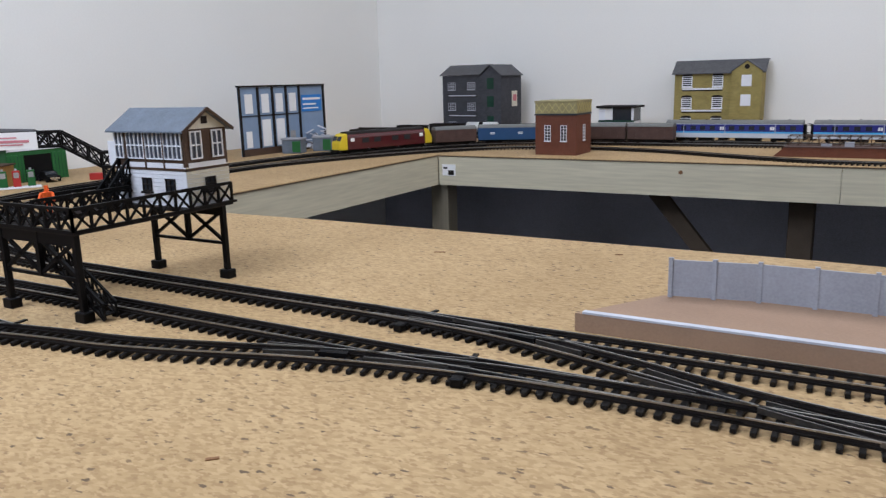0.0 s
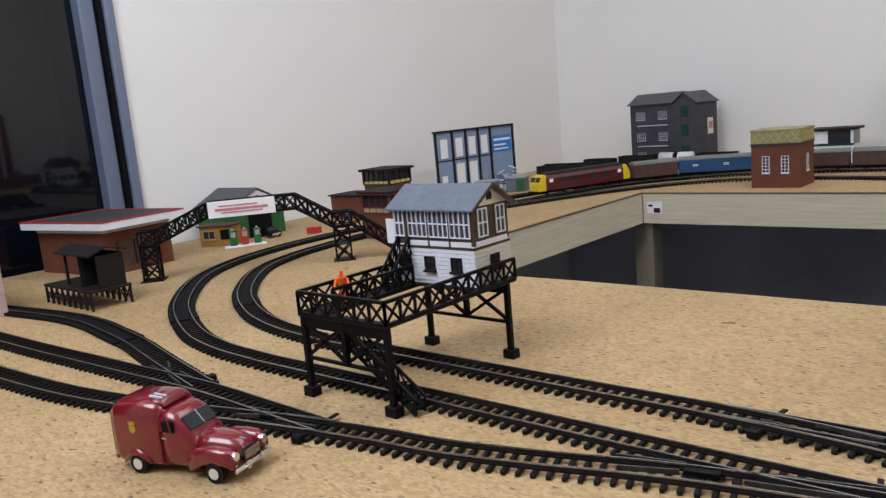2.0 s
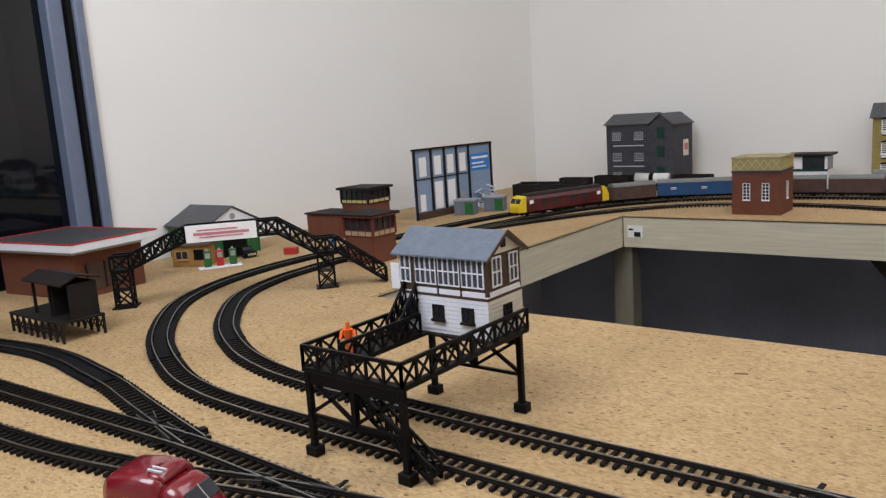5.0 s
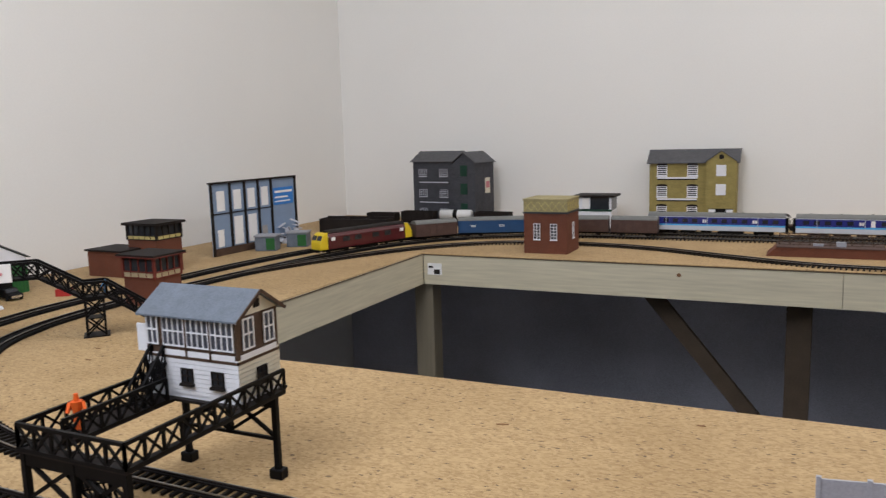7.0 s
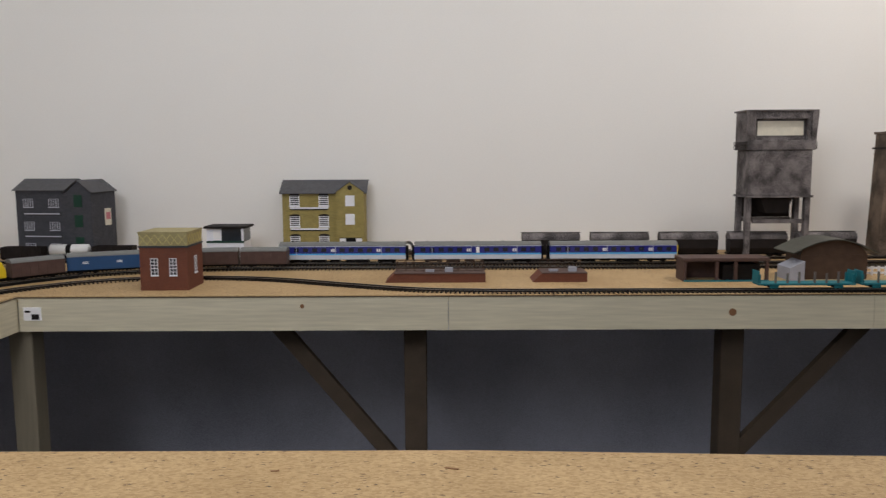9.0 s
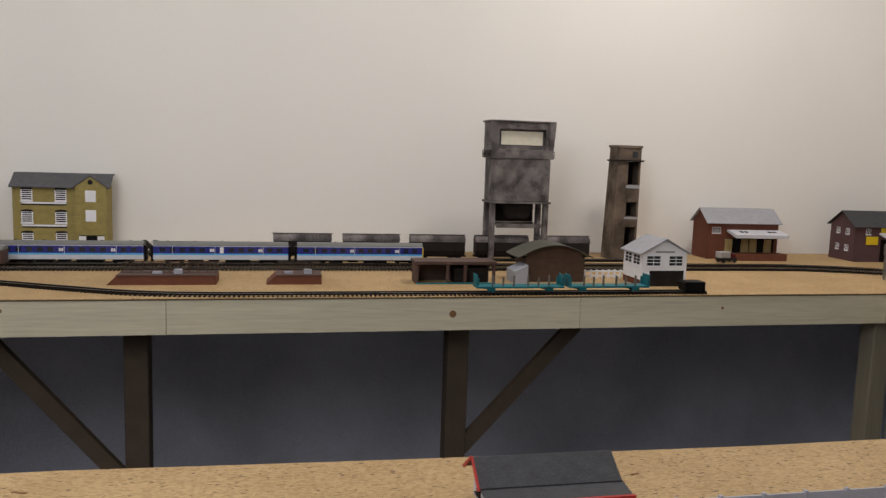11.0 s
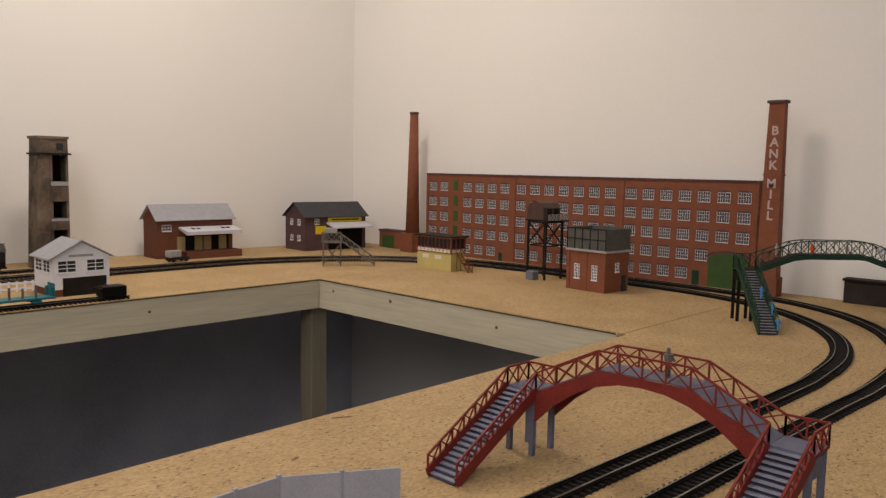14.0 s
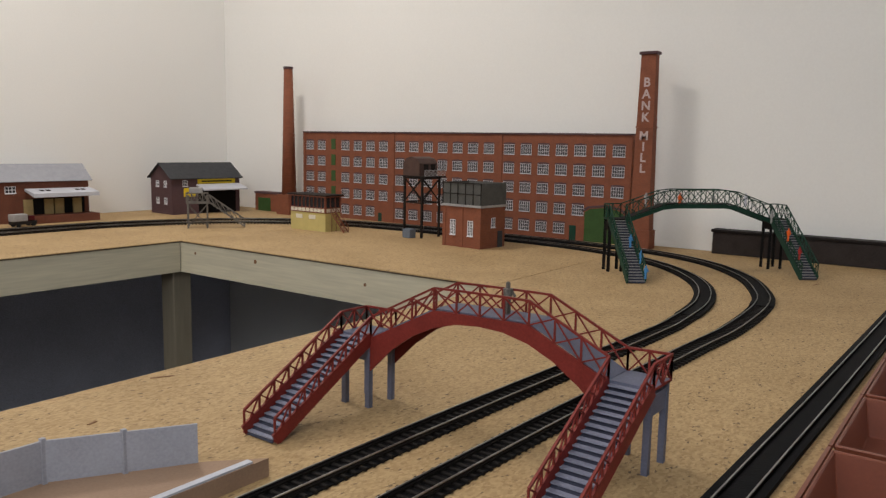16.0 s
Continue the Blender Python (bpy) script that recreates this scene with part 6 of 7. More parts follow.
part("chute", prism(bm_new(), [(-0.045, 0.1499), (0.045, 0.1499), (0.028, 0.112), (-0.028, 0.112)], "y", -0.03, 0.03), DARKP, ct)
railing("side_rail", ct, DARKP, (cw + 0.004, c0, 0.265), (cw + 0.004, c1, 0.265), 0.016, 6, 0.0012, False)
railing("side_rail", ct, DARKP, (-cw - 0.004, c0, 0.265), (-cw - 0.004, c1, 0.265), 0.016, 6, 0.0012, False)
hs = thing("wagon_hoist", "narrow rusty concrete wagon hoist tower", "hoist tower", 1.926, 0.555, 0)
hs.scale = (0.92, 0.80, 1.05)
part("ledge_light", boxes((-0.010, 0.033, -0.0345, -0.0331, 0.186, 0.195)), LSLATE, hs, "pale weathered ledge")
part("ledge_light", boxes((-0.010, 0.033, -0.0345, -0.0331, 0.106, 0.112)), LSLATE, hs, "pale weathered ledge")
part("base", soften(prism(bm_new(), [(-0.050, 0), (-0.012, 0), (-0.012, 0.290), (-0.038, 0.290)], "y", -0.035, 0.040), 0.001), CONCB, hs)
for z0, z1 in ((0.0, 0.028), (0.085, 0.112), (0.150, 0.195), (0.255, 0.290)):
    part("wall_band", soften(boxes((-0.0118, 0.034, -0.033, 0.040, z0, z1)), 0.0008), CONCB, hs)
part("back_wall", boxes((-0.0118, 0.034, 0.030, 0.0395, 0.0282, 0.2548)), DARKP, hs)
for xx in (-0.008, 0.031):
    part("post", boxes((xx - 0.003, xx + 0.003, -0.032, -0.026, 0.0281, 0.2549)), CONCB, hs)
part("side_wall", boxes((0.0341, 0.0365, -0.020, 0.0395, 0.0282, 0.2548)), CONCB, hs)
part("landing", boxes((-0.044, 0.040, -0.042, 0.044, 0.2550, 0.259)), DARKP, hs)
part("cabin_window", boxes((0.006, 0.022, -0.0342, -0.0332, 0.265, 0.281)), GLASS, hs)
part("cap", boxes((-0.042, 0.036, -0.037, 0.042, 0.2901, 0.296)), CONCB, hs)
os_ = thing("open_store", "brown open-fronted timber store", "model shed", 1.362, 0.170, 0)
part("roof", soften(boxes((-0.088, 0.088, -0.030, 0.030, 0.041, 0.048)), 0.0008), BROWN, os_)
part("back_wall", boxes((-0.085, 0.085, 0.024, 0.027, 0, 0.0409)), BROWN, os_)
for xx in (-0.083, -0.018, 0.020, 0.083):
    part("post", boxes((xx - 0.003, xx + 0.003, -0.028, -0.022, 0, 0.0409)), BROWN, os_)
part("end_wall", boxes((-0.0855, -0.0825, -0.0218, 0.0238, 0, 0.0409)), BROWN, os_)
part("store_box", boxes((0.0, 0.075, -0.010, 0.0236, 0, 0.032)), DARKP, os_)
part("kerb", boxes((-0.085, 0.085, -0.032, -0.0285, 0, 0.003)), TEAL, os_)
gd = thing("goods_shed", "timber goods shed with a curved olive roof", "model shed", 1.588, 0.185, 0, 0)
part("wall", boxes((-0.066, 0.070, -0.020, 0.052, 0, 0.050)), TIMBER, gd)
bm = bm_new()
arcx = [(-0.088 + 0.172 * i / 12, 0.050 + 0.034 * math.sin(math.pi * (0.06 + 0.88 * i / 12))) for i in range(13)]
prism(bm, arcx + [(u, z - 0.0022) for u, z in arcx[::-1]], "y", -0.036, 0.060)
part("roof", bm, OLIVE, gd, "curved olive roof")
part("gable", prism(bm_new(), [(-0.066, 0.0501)] + [(u, z - 0.0024) for u, z in arcx[2:-2]] + [(0.070, 0.0501)], "y", -0.0195, -0.016), TIMBER, gd)
lt = part("lean_to", prism(bm_new(), [(-0.096, 0), (-0.0662, 0), (-0.0662, 0.040), (-0.096, 0.026)], "y", -0.040, 0.020), FENCEG, gd, "pale lean-to")
vh = thing("village_hall", "white gabled hall with grey roof and brick footing", "model building", 1.817, 0.148, 0)
vh.scale = (1.01, 1.0, 1.08)
part("wall", prism(bm_new(), [(-0.052, 0.0125), (0.052, 0.0125), (0.052, 0.068), (0, 0.094), (-0.052, 0.068)], "y", -0.046, 0.046), WHITE, vh)
each_box("footing", ((-0.0515, -0.026, -0.0455, 0.0455, 0, 0.0124), (0.030, 0.0515, -0.0455, 0.0455, 0, 0.0124), (-0.0259, 0.0299, 0.0, 0.0455, 0, 0.0124)), RBRICK, vh, "brick footing")
part("roof", prism(bm_new(), [(-0.060, 0.0645), (-0.060, 0.0665), (0, 0.0975), (0.060, 0.0665), (0.060, 0.0645), (0, 0.0955)], "y", -0.053, 0.050), LSLATE, vh, "pale grey roof")
hw = window_mesh(0.032, 0.020, 2, 3, 0.001, WHITE, GLASS, 0.0012)
for xx in (-0.026, 0.026):
    piece("window", hw, vh, xx, -0.046, 0.042)
part("entrance", boxes((-0.034, 0.046, -0.0468, -0.0461, 0.0, 0.032)), DARKP, vh, "dark open entrance")
part("name_bar", boxes((-0.022, 0.022, -0.0468, -0.0461, 0.068, 0.072)), FIGG, vh)
for yy in (-0.02, 0.02):
    piece("window", hw, vh, -0.052, yy, 0.042, -90)


pk = thing("picket_fence", "low white fence between the goods shed and the hall", "fence", 1.650, 0.215, 0)
for i in range(9):
    part("pale", boxes((i * 0.0145, i * 0.0145 + 0.0045, -0.0008, 0.0008, 0, 0.020)), WHITE, pk)
for zz in (0.003, 0.014):
    part("fence_rail", boxes((-0.002, 0.124, 0.0009, 0.0020, zz, zz + 0.0042)), WHITE, pk)


def shed(name, label, x, y, rz, L, W, h, rise, wall_m, roof_m):
    s_ = thing(name, label, "model building", x, y, 0, rz)
    part("wall", gable_body(L, W, h, rise), wall_m, s_)
    part("roof", gable_roof(L, W, h + 0.0004, rise, 0.008, 0.002), roof_m, s_)
    return s_


rs = shed("goods_depot", "red brick goods depot with grey roof and white canopy", 2.298, 0.592, -2, 0.236, 0.085, 0.112, 0.036, RBRICK, LSLATE)
rs.scale = (0.93, 1.0, 0.955)
part("platform", soften(boxes((-0.055, 0.125, -0.085, -0.0428, 0, 0.020)), 0.0006), RBRICK, rs, "brick platform")
part("canopy", prism(bm_new(), [(-0.095, 0.068), (-0.095, 0.078), (-0.0428, 0.088), (-0.0428, 0.082)], "x", -0.055, 0.120), PALEG, rs, "white sloping canopy")
for xx in (-0.022, -0.006, 0.072, 0.088):
    part("rooflight", beam(bm_new(), (xx, -0.073, 0.0830), (xx, -0.062, 0.0850), 0.010, 0.0008), GLASS, rs)
part("opening", boxes((-0.040, 0.105, -0.0434, -0.0427, 0.0202, 0.062)), BLACKP, rs, "dark loading opening")
for xx in (-0.046, 0.008, 0.036, 0.085):
    part("sliding_door", boxes((xx - 0.014, xx + 0.010, -0.0462, -0.0436, 0.0202, 0.060)), mat("straw_timber", (0.34, 0.26, 0.12), 0.7), rs, "straw-coloured timber door")
piece("window", window_mesh(0.026, 0.016, 3, 2, 0.001, WHITE, GLASS, 0.0012), rs, -0.090, -0.0425, 0.078)
lr = thing("toy_lorry", "dark model lorry with a pale canvas top", "toy lorry", 2.205, 0.480, 0, 10)
part("chassis", soften(boxes((-0.030, 0.030, -0.010, 0.010, 0.005, 0.013)), 0.001), DARKP, lr)
part("cab", soften(boxes((0.008, 0.024, -0.010, 0.010, 0.0131, 0.026)), 0.001), MAROON, lr)
part("load_cover", soften(boxes((-0.030, 0.006, -0.011, 0.011, 0.0131, 0.030)), 0.0015), FIGG, lr)
for xx in (-0.018, 0.020):
    for yy in (-0.010, 0.010):
        part("wheel", tube(bm_new(), xx, 0.0055, yy - 0.0022, yy + 0.0022, 0.0055, 0.0055, 12, "y"), TYRE, lr)
gs = shed("builders_depot", "dark brick depot with a yellow sign board and canopy", 2.738, 0.545, -4, 0.225, 0.110, 0.105, 0.038, DBRICK, DSLATE)
part("sign", boxes((-0.030, 0.096, -0.0568, -0.0552, 0.086, 0.099)), YELLOW, gs, "yellow sign board")
part("sign_text", boxes((-0.018, 0.084, -0.0573, -0.0569, 0.0905, 0.0945)), DARKP, gs)
part("small_sign", boxes((-0.075, -0.038, -0.0566, -0.0552, 0.050, 0.074)), YELLOW, gs)
part("canopy", prism(bm_new(), [(-0.098, 0.068), (-0.098, 0.072), (-0.0552, 0.085), (-0.0552, 0.080)], "x", -0.035, 0.112), PALEG, gs, "white canopy")
part("opening", boxes((-0.028, 0.098, -0.0560, -0.0551, 0, 0.066)), BLACKP, gs, "dark open front")
dwm = window_mesh(0.015, 0.016, 3, 2, 0.001, WHITE, GLASS, 0.001)
for yy in (-0.024, 0.018):
    for zz in (0.030, 0.078):
        piece("window", dwm, gs, -0.1125, yy, zz, -90)
piece("window", dwm, gs, -0.070, -0.055, 0.080)
lg_ = thing("lookout_stage", "grey timber lookout stage with a long ladder stair", "model structure", 2.509, 0.152, 0, -38)
lg_.scale = (1.2, 1.2, 1.35)
for xx in (-0.055, -0.018):
    for yy in (-0.012, 0.012):
        part("post", boxes((xx - 0.0015, xx + 0.0015, yy - 0.0015, yy + 0.0015, 0, 0.058)), STAGEG, lg_)
part("deck", boxes((-0.058, -0.015, -0.015, 0.015, 0.044, 0.0465)), STAGEG, lg_)
part("railing", lattice(lattice(bm_new(), (-0.058, -0.014, 0.0466), (-0.016, -0.014, 0.0466), 0.016, 4, 0.0011), (-0.058, 0.014, 0.0466), (-0.016, 0.014, 0.0466), 0.016, 4, 0.0011), STAGEG, lg_)
part("hood", soften(boxes((-0.052, -0.026, -0.010, 0.010, 0.063, 0.072)), 0.0008), FIGG, lg_)
stb = bm_new()
for yy in (-0.010, 0.010):
    lattice(stb, (0.055, yy, 0.002), (-0.014, yy, 0.046), 0.013, 6, 0.0011, False)
stairs(stb, (0.055, 0, 0.002), (-0.014, 0, 0.046), 0.018, 10)
part("stair", stb, STAGEG, lg_)
part("brace", x_brace(x_brace(bm_new(), (-0.055, -0.012, 0.003), (-0.018, -0.012, 0.003), (-0.055, -0.012, 0.042), (-0.018, -0.012, 0.042), 0.0012), (-0.055, 0.012, 0.003), (-0.018, 0.012, 0.003), (-0.055, 0.012, 0.042), (-0.018, 0.012, 0.042), 0.0012), STAGEG, lg_)

# ---- the mill ----
ml = thing("mill", "long five-storey red brick mill front with rows of white windows", "model mill", 2.915, 0.276, 0, -90)
ML = 1.010
mh = 0.238
for k in range(3):
    x0, x1 = k * ML / 3, (k + 1) * ML / 3
    part("wall", boxes((x0 + 0.0003, x1 - 0.0003, 0, 0.030, 0, mh)), MBRICK, ml)
    part("pilaster", boxes((x0 + 0.001, x0 + 0.009, -0.0022, -0.0001, 0, mh)), MBRICK, ml)
    part("parapet", boxes((x0 + 0.0003, x1 - 0.0003, -0.003, 0.031, mh + 0.0001, mh + 0.004)), DBRICK, ml)
mw = window_mesh(0.0280, 0.0225, 5, 3, 0.0010, MILLF, MILLP, 0.0008)
lintel_me = mesh_of("lintel", prism(bm_new(), [(-0.0155, 0.0232), (0.0155, 0.0232), (0.0150, 0.0262), (0.0, 0.0278), (-0.0150, 0.0262)], "y", -0.0009, -0.0001), DBRICK)
for k in range(3):
    for c in range(7):
        xx = k * ML / 3 + 0.028 + c * 0.0465
        for r in range(5):
            zz = 0.014 + r * 0.0445
            if k == 0 and c == 2:
                if r > 0:
                    part("loading_door", boxes((xx - 0.008, xx + 0.008, -0.0012, -0.0001, zz, zz + 0.030)), MGREEN, ml, "green loading door")
                continue
            if r == 0 and (k == 0 and c in (0, 1, 6)) or k == 2 and (c > 4 and r < 2 or c == 4 and r == 0):
                continue
            piece("window", mw, ml, xx, 0, zz)
            piece("lintel", lintel_me, ml, xx, 0, zz)
part("arched_gate", prism(bm_new(), [(0.905, 0), (0.998, 0), (0.998, 0.066), (0.985, 0.074), (0.9515, 0.078), (0.918, 0.074), (0.905, 0.066)], "y", -0.0012, -0.0001), MGREEN, ml, "large green arched gate")
part("gate_arch", prism(bm_new(), [(0.901, 0.0665), (0.915, 0.0755), (0.9515, 0.0798), (0.988, 0.0755), (1.002, 0.0665), (1.002, 0.072), (0.990, 0.080), (0.9515, 0.085), (0.913, 0.080), (0.901, 0.072)], "y", -0.0014, -0.0001), DBRICK, ml, "dark brick arch")
part("door", boxes((0.868, 0.884, -0.0012, -0.0001, 0, 0.034)), DGREEN, ml, "green door")
part("door", boxes((0.290, 0.302, -0.0012, -0.0001, 0, 0.024)), DGREEN, ml, "green door")


def letters(word, size, parent, material, x, y, z, step):
    """Upright letters one below another on a face looking to -y of the parent."""
    for i, ch in enumerate(word):
        if ch == " ":
            continue
        cu = bpy.data.curves.new("letter", "FONT")
        cu.body, cu.size, cu.extrude, cu.offset, cu.align_x = ch, size, 0.0002, 0.0007, "CENTER"
        tmp = new("letter", cu)
        bpy.context.view_layer.update()
        me = bpy.data.meshes.new_from_object(tmp.evaluated_get(bpy.context.evaluated_depsgraph_get()))
        bpy.data.objects.remove(tmp)
        me.materials.clear()
        me.materials.append(material)
        o = new("letter", me)
        o.parent = parent
        o.matrix_basis = pose(x, y, z - i * step, 90, 0, 0)


cr_ = thing("mill_chimney", "square tapering brick chimney with white mill lettering", "chimney", 2.902, -0.772, 0, -90)
bm = bm_new()
v0 = [bm.verts.new((sx * 0.0220, y, 0)) for sx, y in ((-1, -0.0235), (1, -0.0235), (1, 0.004), (-1, 0.004))]
v1 = [bm.verts.new((sx * 0.0158, y, 0.403)) for sx, y in ((-1, -0.0175), (1, -0.0175), (1, 0.000), (-1, 0.000))]
bm.faces.new(v0[::-1]), bm.faces.new(v1)
for i in range(4):
    bm.faces.new((v0[i], v0[(i + 1) % 4], v1[(i + 1) % 4], v1[i]))
part("shaft", bm, MBRICK, cr_)
part("cap", soften(boxes((-0.0195, 0.0195, -0.0212, 0.003, 0.4031, 0.409)), 0.0006), DBRICK, cr_)
part("band", boxes((-0.0195, 0.0195, -0.0210, 0.003, 0.2535, 0.2565)), MBRICK, cr_)
part("plinth", soften(boxes((-0.0250, 0.0250, -0.0262, 0.007, 0, 0.040)), 0.0008), MBRICK, cr_)
letters("BANK", 0.0255, cr_, FADED, 0.0, -0.0199, 0.338, 0.0238)
letters("MILL", 0.0255, cr_, FADED, 0.0, -0.0216, 0.2285, 0.0225)
cl_ = thing("mill_chimney", "slender round brick chimney beside the mill", "chimney", 2.885, 0.306, 0)
part("shaft", tube(bm_new(), 0, 0, 0.058, 0.418, 0.0215, 0.0125, 16), MBRICK, cl_, "", True)
part("cap", tube(bm_new(), 0, 0, 0.4181, 0.424, 0.0142, 0.0142, 16), DBRICK, cl_)
part("plinth", boxes((-0.026, 0.026, -0.026, 0.026, 0, 0.0579)), MBRICK, cl_)
gy = thing("mill_gatehouse", "low brick gatehouse with green double doors", "model building", 2.905, 0.405, 0, -90)
part("wall", boxes((-0.075, 0.070, 0, 0.030, 0, 0.052)), MBRICK, gy)
part("parapet", boxes((-0.077, 0.030, -0.002, 0.031, 0.0521, 0.058)), DBRICK, gy)
part("double_door", boxes((-0.060, -0.005, -0.0014, -0.0002, 0, 0.040)), MGREEN, gy, "green double doors")
part("small_door", boxes((0.030, 0.045, -0.0014, -0.0002, 0, 0.030)), DGREEN, gy)

# ---- things in front of the mill ----
sy_ = signal_cabin(2.652, -0.040, -90, 0.118, 0.050, 0.044, 0.040, CREAMB, TRAY, OFFW, "cream based signal box with brown glazed cabin and flat dark roof", 0.003, stair=1)
each_box("base_window", ((-0.040, -0.018, -0.0258, -0.0251, 0.028, 0.038), (0.004, 0.026, -0.0258, -0.0251, 0.028, 0.038)), OFFW, sy_)
tk = thing("tank_tower", "round-ended rusty water tank on a black lattice stand", "water tower", 2.725, -0.311, 0, -7)
for sx in (-1, 1):
    for sy in (-1, 1):
        part("leg", boxes((sx * 0.028 - 0.0022, sx * 0.028 + 0.0022, sy * 0.028 - 0.0022, sy * 0.028 + 0.0022, 0, 0.137)), DARKP, tk)
for s_ in (-1, 1):
    brace_bars("brace", tk, DARKP, (-0.028, s_ * 0.028, 0.082), (0.028, s_ * 0.028, 0.082), (-0.028, s_ * 0.028, 0.134), (0.028, s_ * 0.028, 0.134), 0.002)
    brace_bars("brace", tk, DARKP, (s_ * 0.028, -0.028, 0.082), (s_ * 0.028, 0.028, 0.082), (s_ * 0.028, -0.028, 0.134), (s_ * 0.028, 0.028, 0.134), 0.002)
    for z in (0.078, 0.133):
        part("cross_beam", boxes((-0.0257, 0.0257, s_ * 0.028 - 0.0015, s_ * 0.028 + 0.0015, z, z + 0.003)), DARKP, tk)
        part("cross_beam", boxes((s_ * 0.028 - 0.0015, s_ * 0.028 + 0.0015, -0.0257, 0.0257, z, z + 0.003)), DARKP, tk)
part("deck", boxes((-0.034, 0.034, -0.042, 0.033, 0.1371, 0.140)), DARKP, tk)
part("tank", prism(bm_new(), [(-0.022, 0.1402), (-0.022, 0.168), (-0.013, 0.179), (0.004, 0.183), (0.021, 0.179), (0.030, 0.168), (0.030, 0.1402)], "x", -0.032, 0.026), BROWN, tk, "rusty tank")
each_box("shutter", ((-0.018, -0.004, -0.0232, -0.0221, 0.152, 0.166), (0.004, 0.018, -0.0232, -0.0221, 0.152, 0.166)), DARKP, tk)
railing("platform_rail", tk, FIGG, (-0.032, -0.040, 0.1402), (0.033, -0.040, 0.1402), 0.013, 5, 0.0012)
part("motor_box", soften(boxes((-0.050, -0.030, -0.012, 0.012, 0, 0.020)), 0.001), SLATE, tk)
bt = thing("pump_house", "brick pump house with a dark iron water tank on top", "water tower", 2.675, -0.490, 0, -95)
bt.scale = (1.0, 1.15, 1.0)
part("wall", boxes((-0.050, 0.050, -0.036, 0.036, 0, 0.084)), MBRICK, bt)
part("pier", boxes((-0.0512, -0.043, -0.0372, -0.0361, 0, 0.084), (-0.004, 0.004, -0.0372, -0.0361, 0, 0.084), (0.043, 0.0512, -0.0372, -0.0361, 0, 0.084)), MBRICK, bt)
part("cornice", soften(boxes((-0.0535, 0.0535, -0.0395, 0.0395, 0.0841, 0.089)), 0.0005), FIGG, bt)
part("tank", boxes((-0.051, 0.051, -0.037, -0.035, 0.0892, 0.134), (-0.051, 0.051, 0.035, 0.037, 0.0892, 0.134), (-0.051, -0.049, -0.0349, 0.0349, 0.0892, 0.134), (0.049, 0.051, -0.0349, 0.0349, 0.0892, 0.134), (-0.0489, 0.0489, -0.0349, 0.0349, 0.0892, 0.110)), mat("iron_grey", (0.10, 0.10, 0.095), 0.6, var=0.35), bt, "dark panelled iron tank")
for i in range(6):
    xx = -0.051 + 0.102 * i / 5
    part("tank_rib", boxes((xx - 0.0008, xx + 0.0008, -0.0382, -0.0371, 0.0892, 0.134)), DARKP, bt)
part("tank_rib", boxes((-0.051, 0.051, -0.0382, -0.0371, 0.110, 0.1115), (-0.052, 0.052, -0.0385, -0.0371, 0.1325, 0.1345)), DARKP, bt)
pw = window_mesh(0.013, 0.030, 3, 5, 0.0012, WHITE, GLASS, 0.0012)
for xx in (-0.023, 0.024):
    piece("window", pw, bt, xx, -0.036, 0.026)
piece("window", window_mesh(0.010, 0.018, 2, 3, 0.0012, WHITE, GLASS, 0.0012), bt, 0.050, 0.0, 0.044, 90)
part("side_door", boxes((0.0502, 0.0512, 0.014, 0.028, 0, 0.034)), DSLATE, bt)


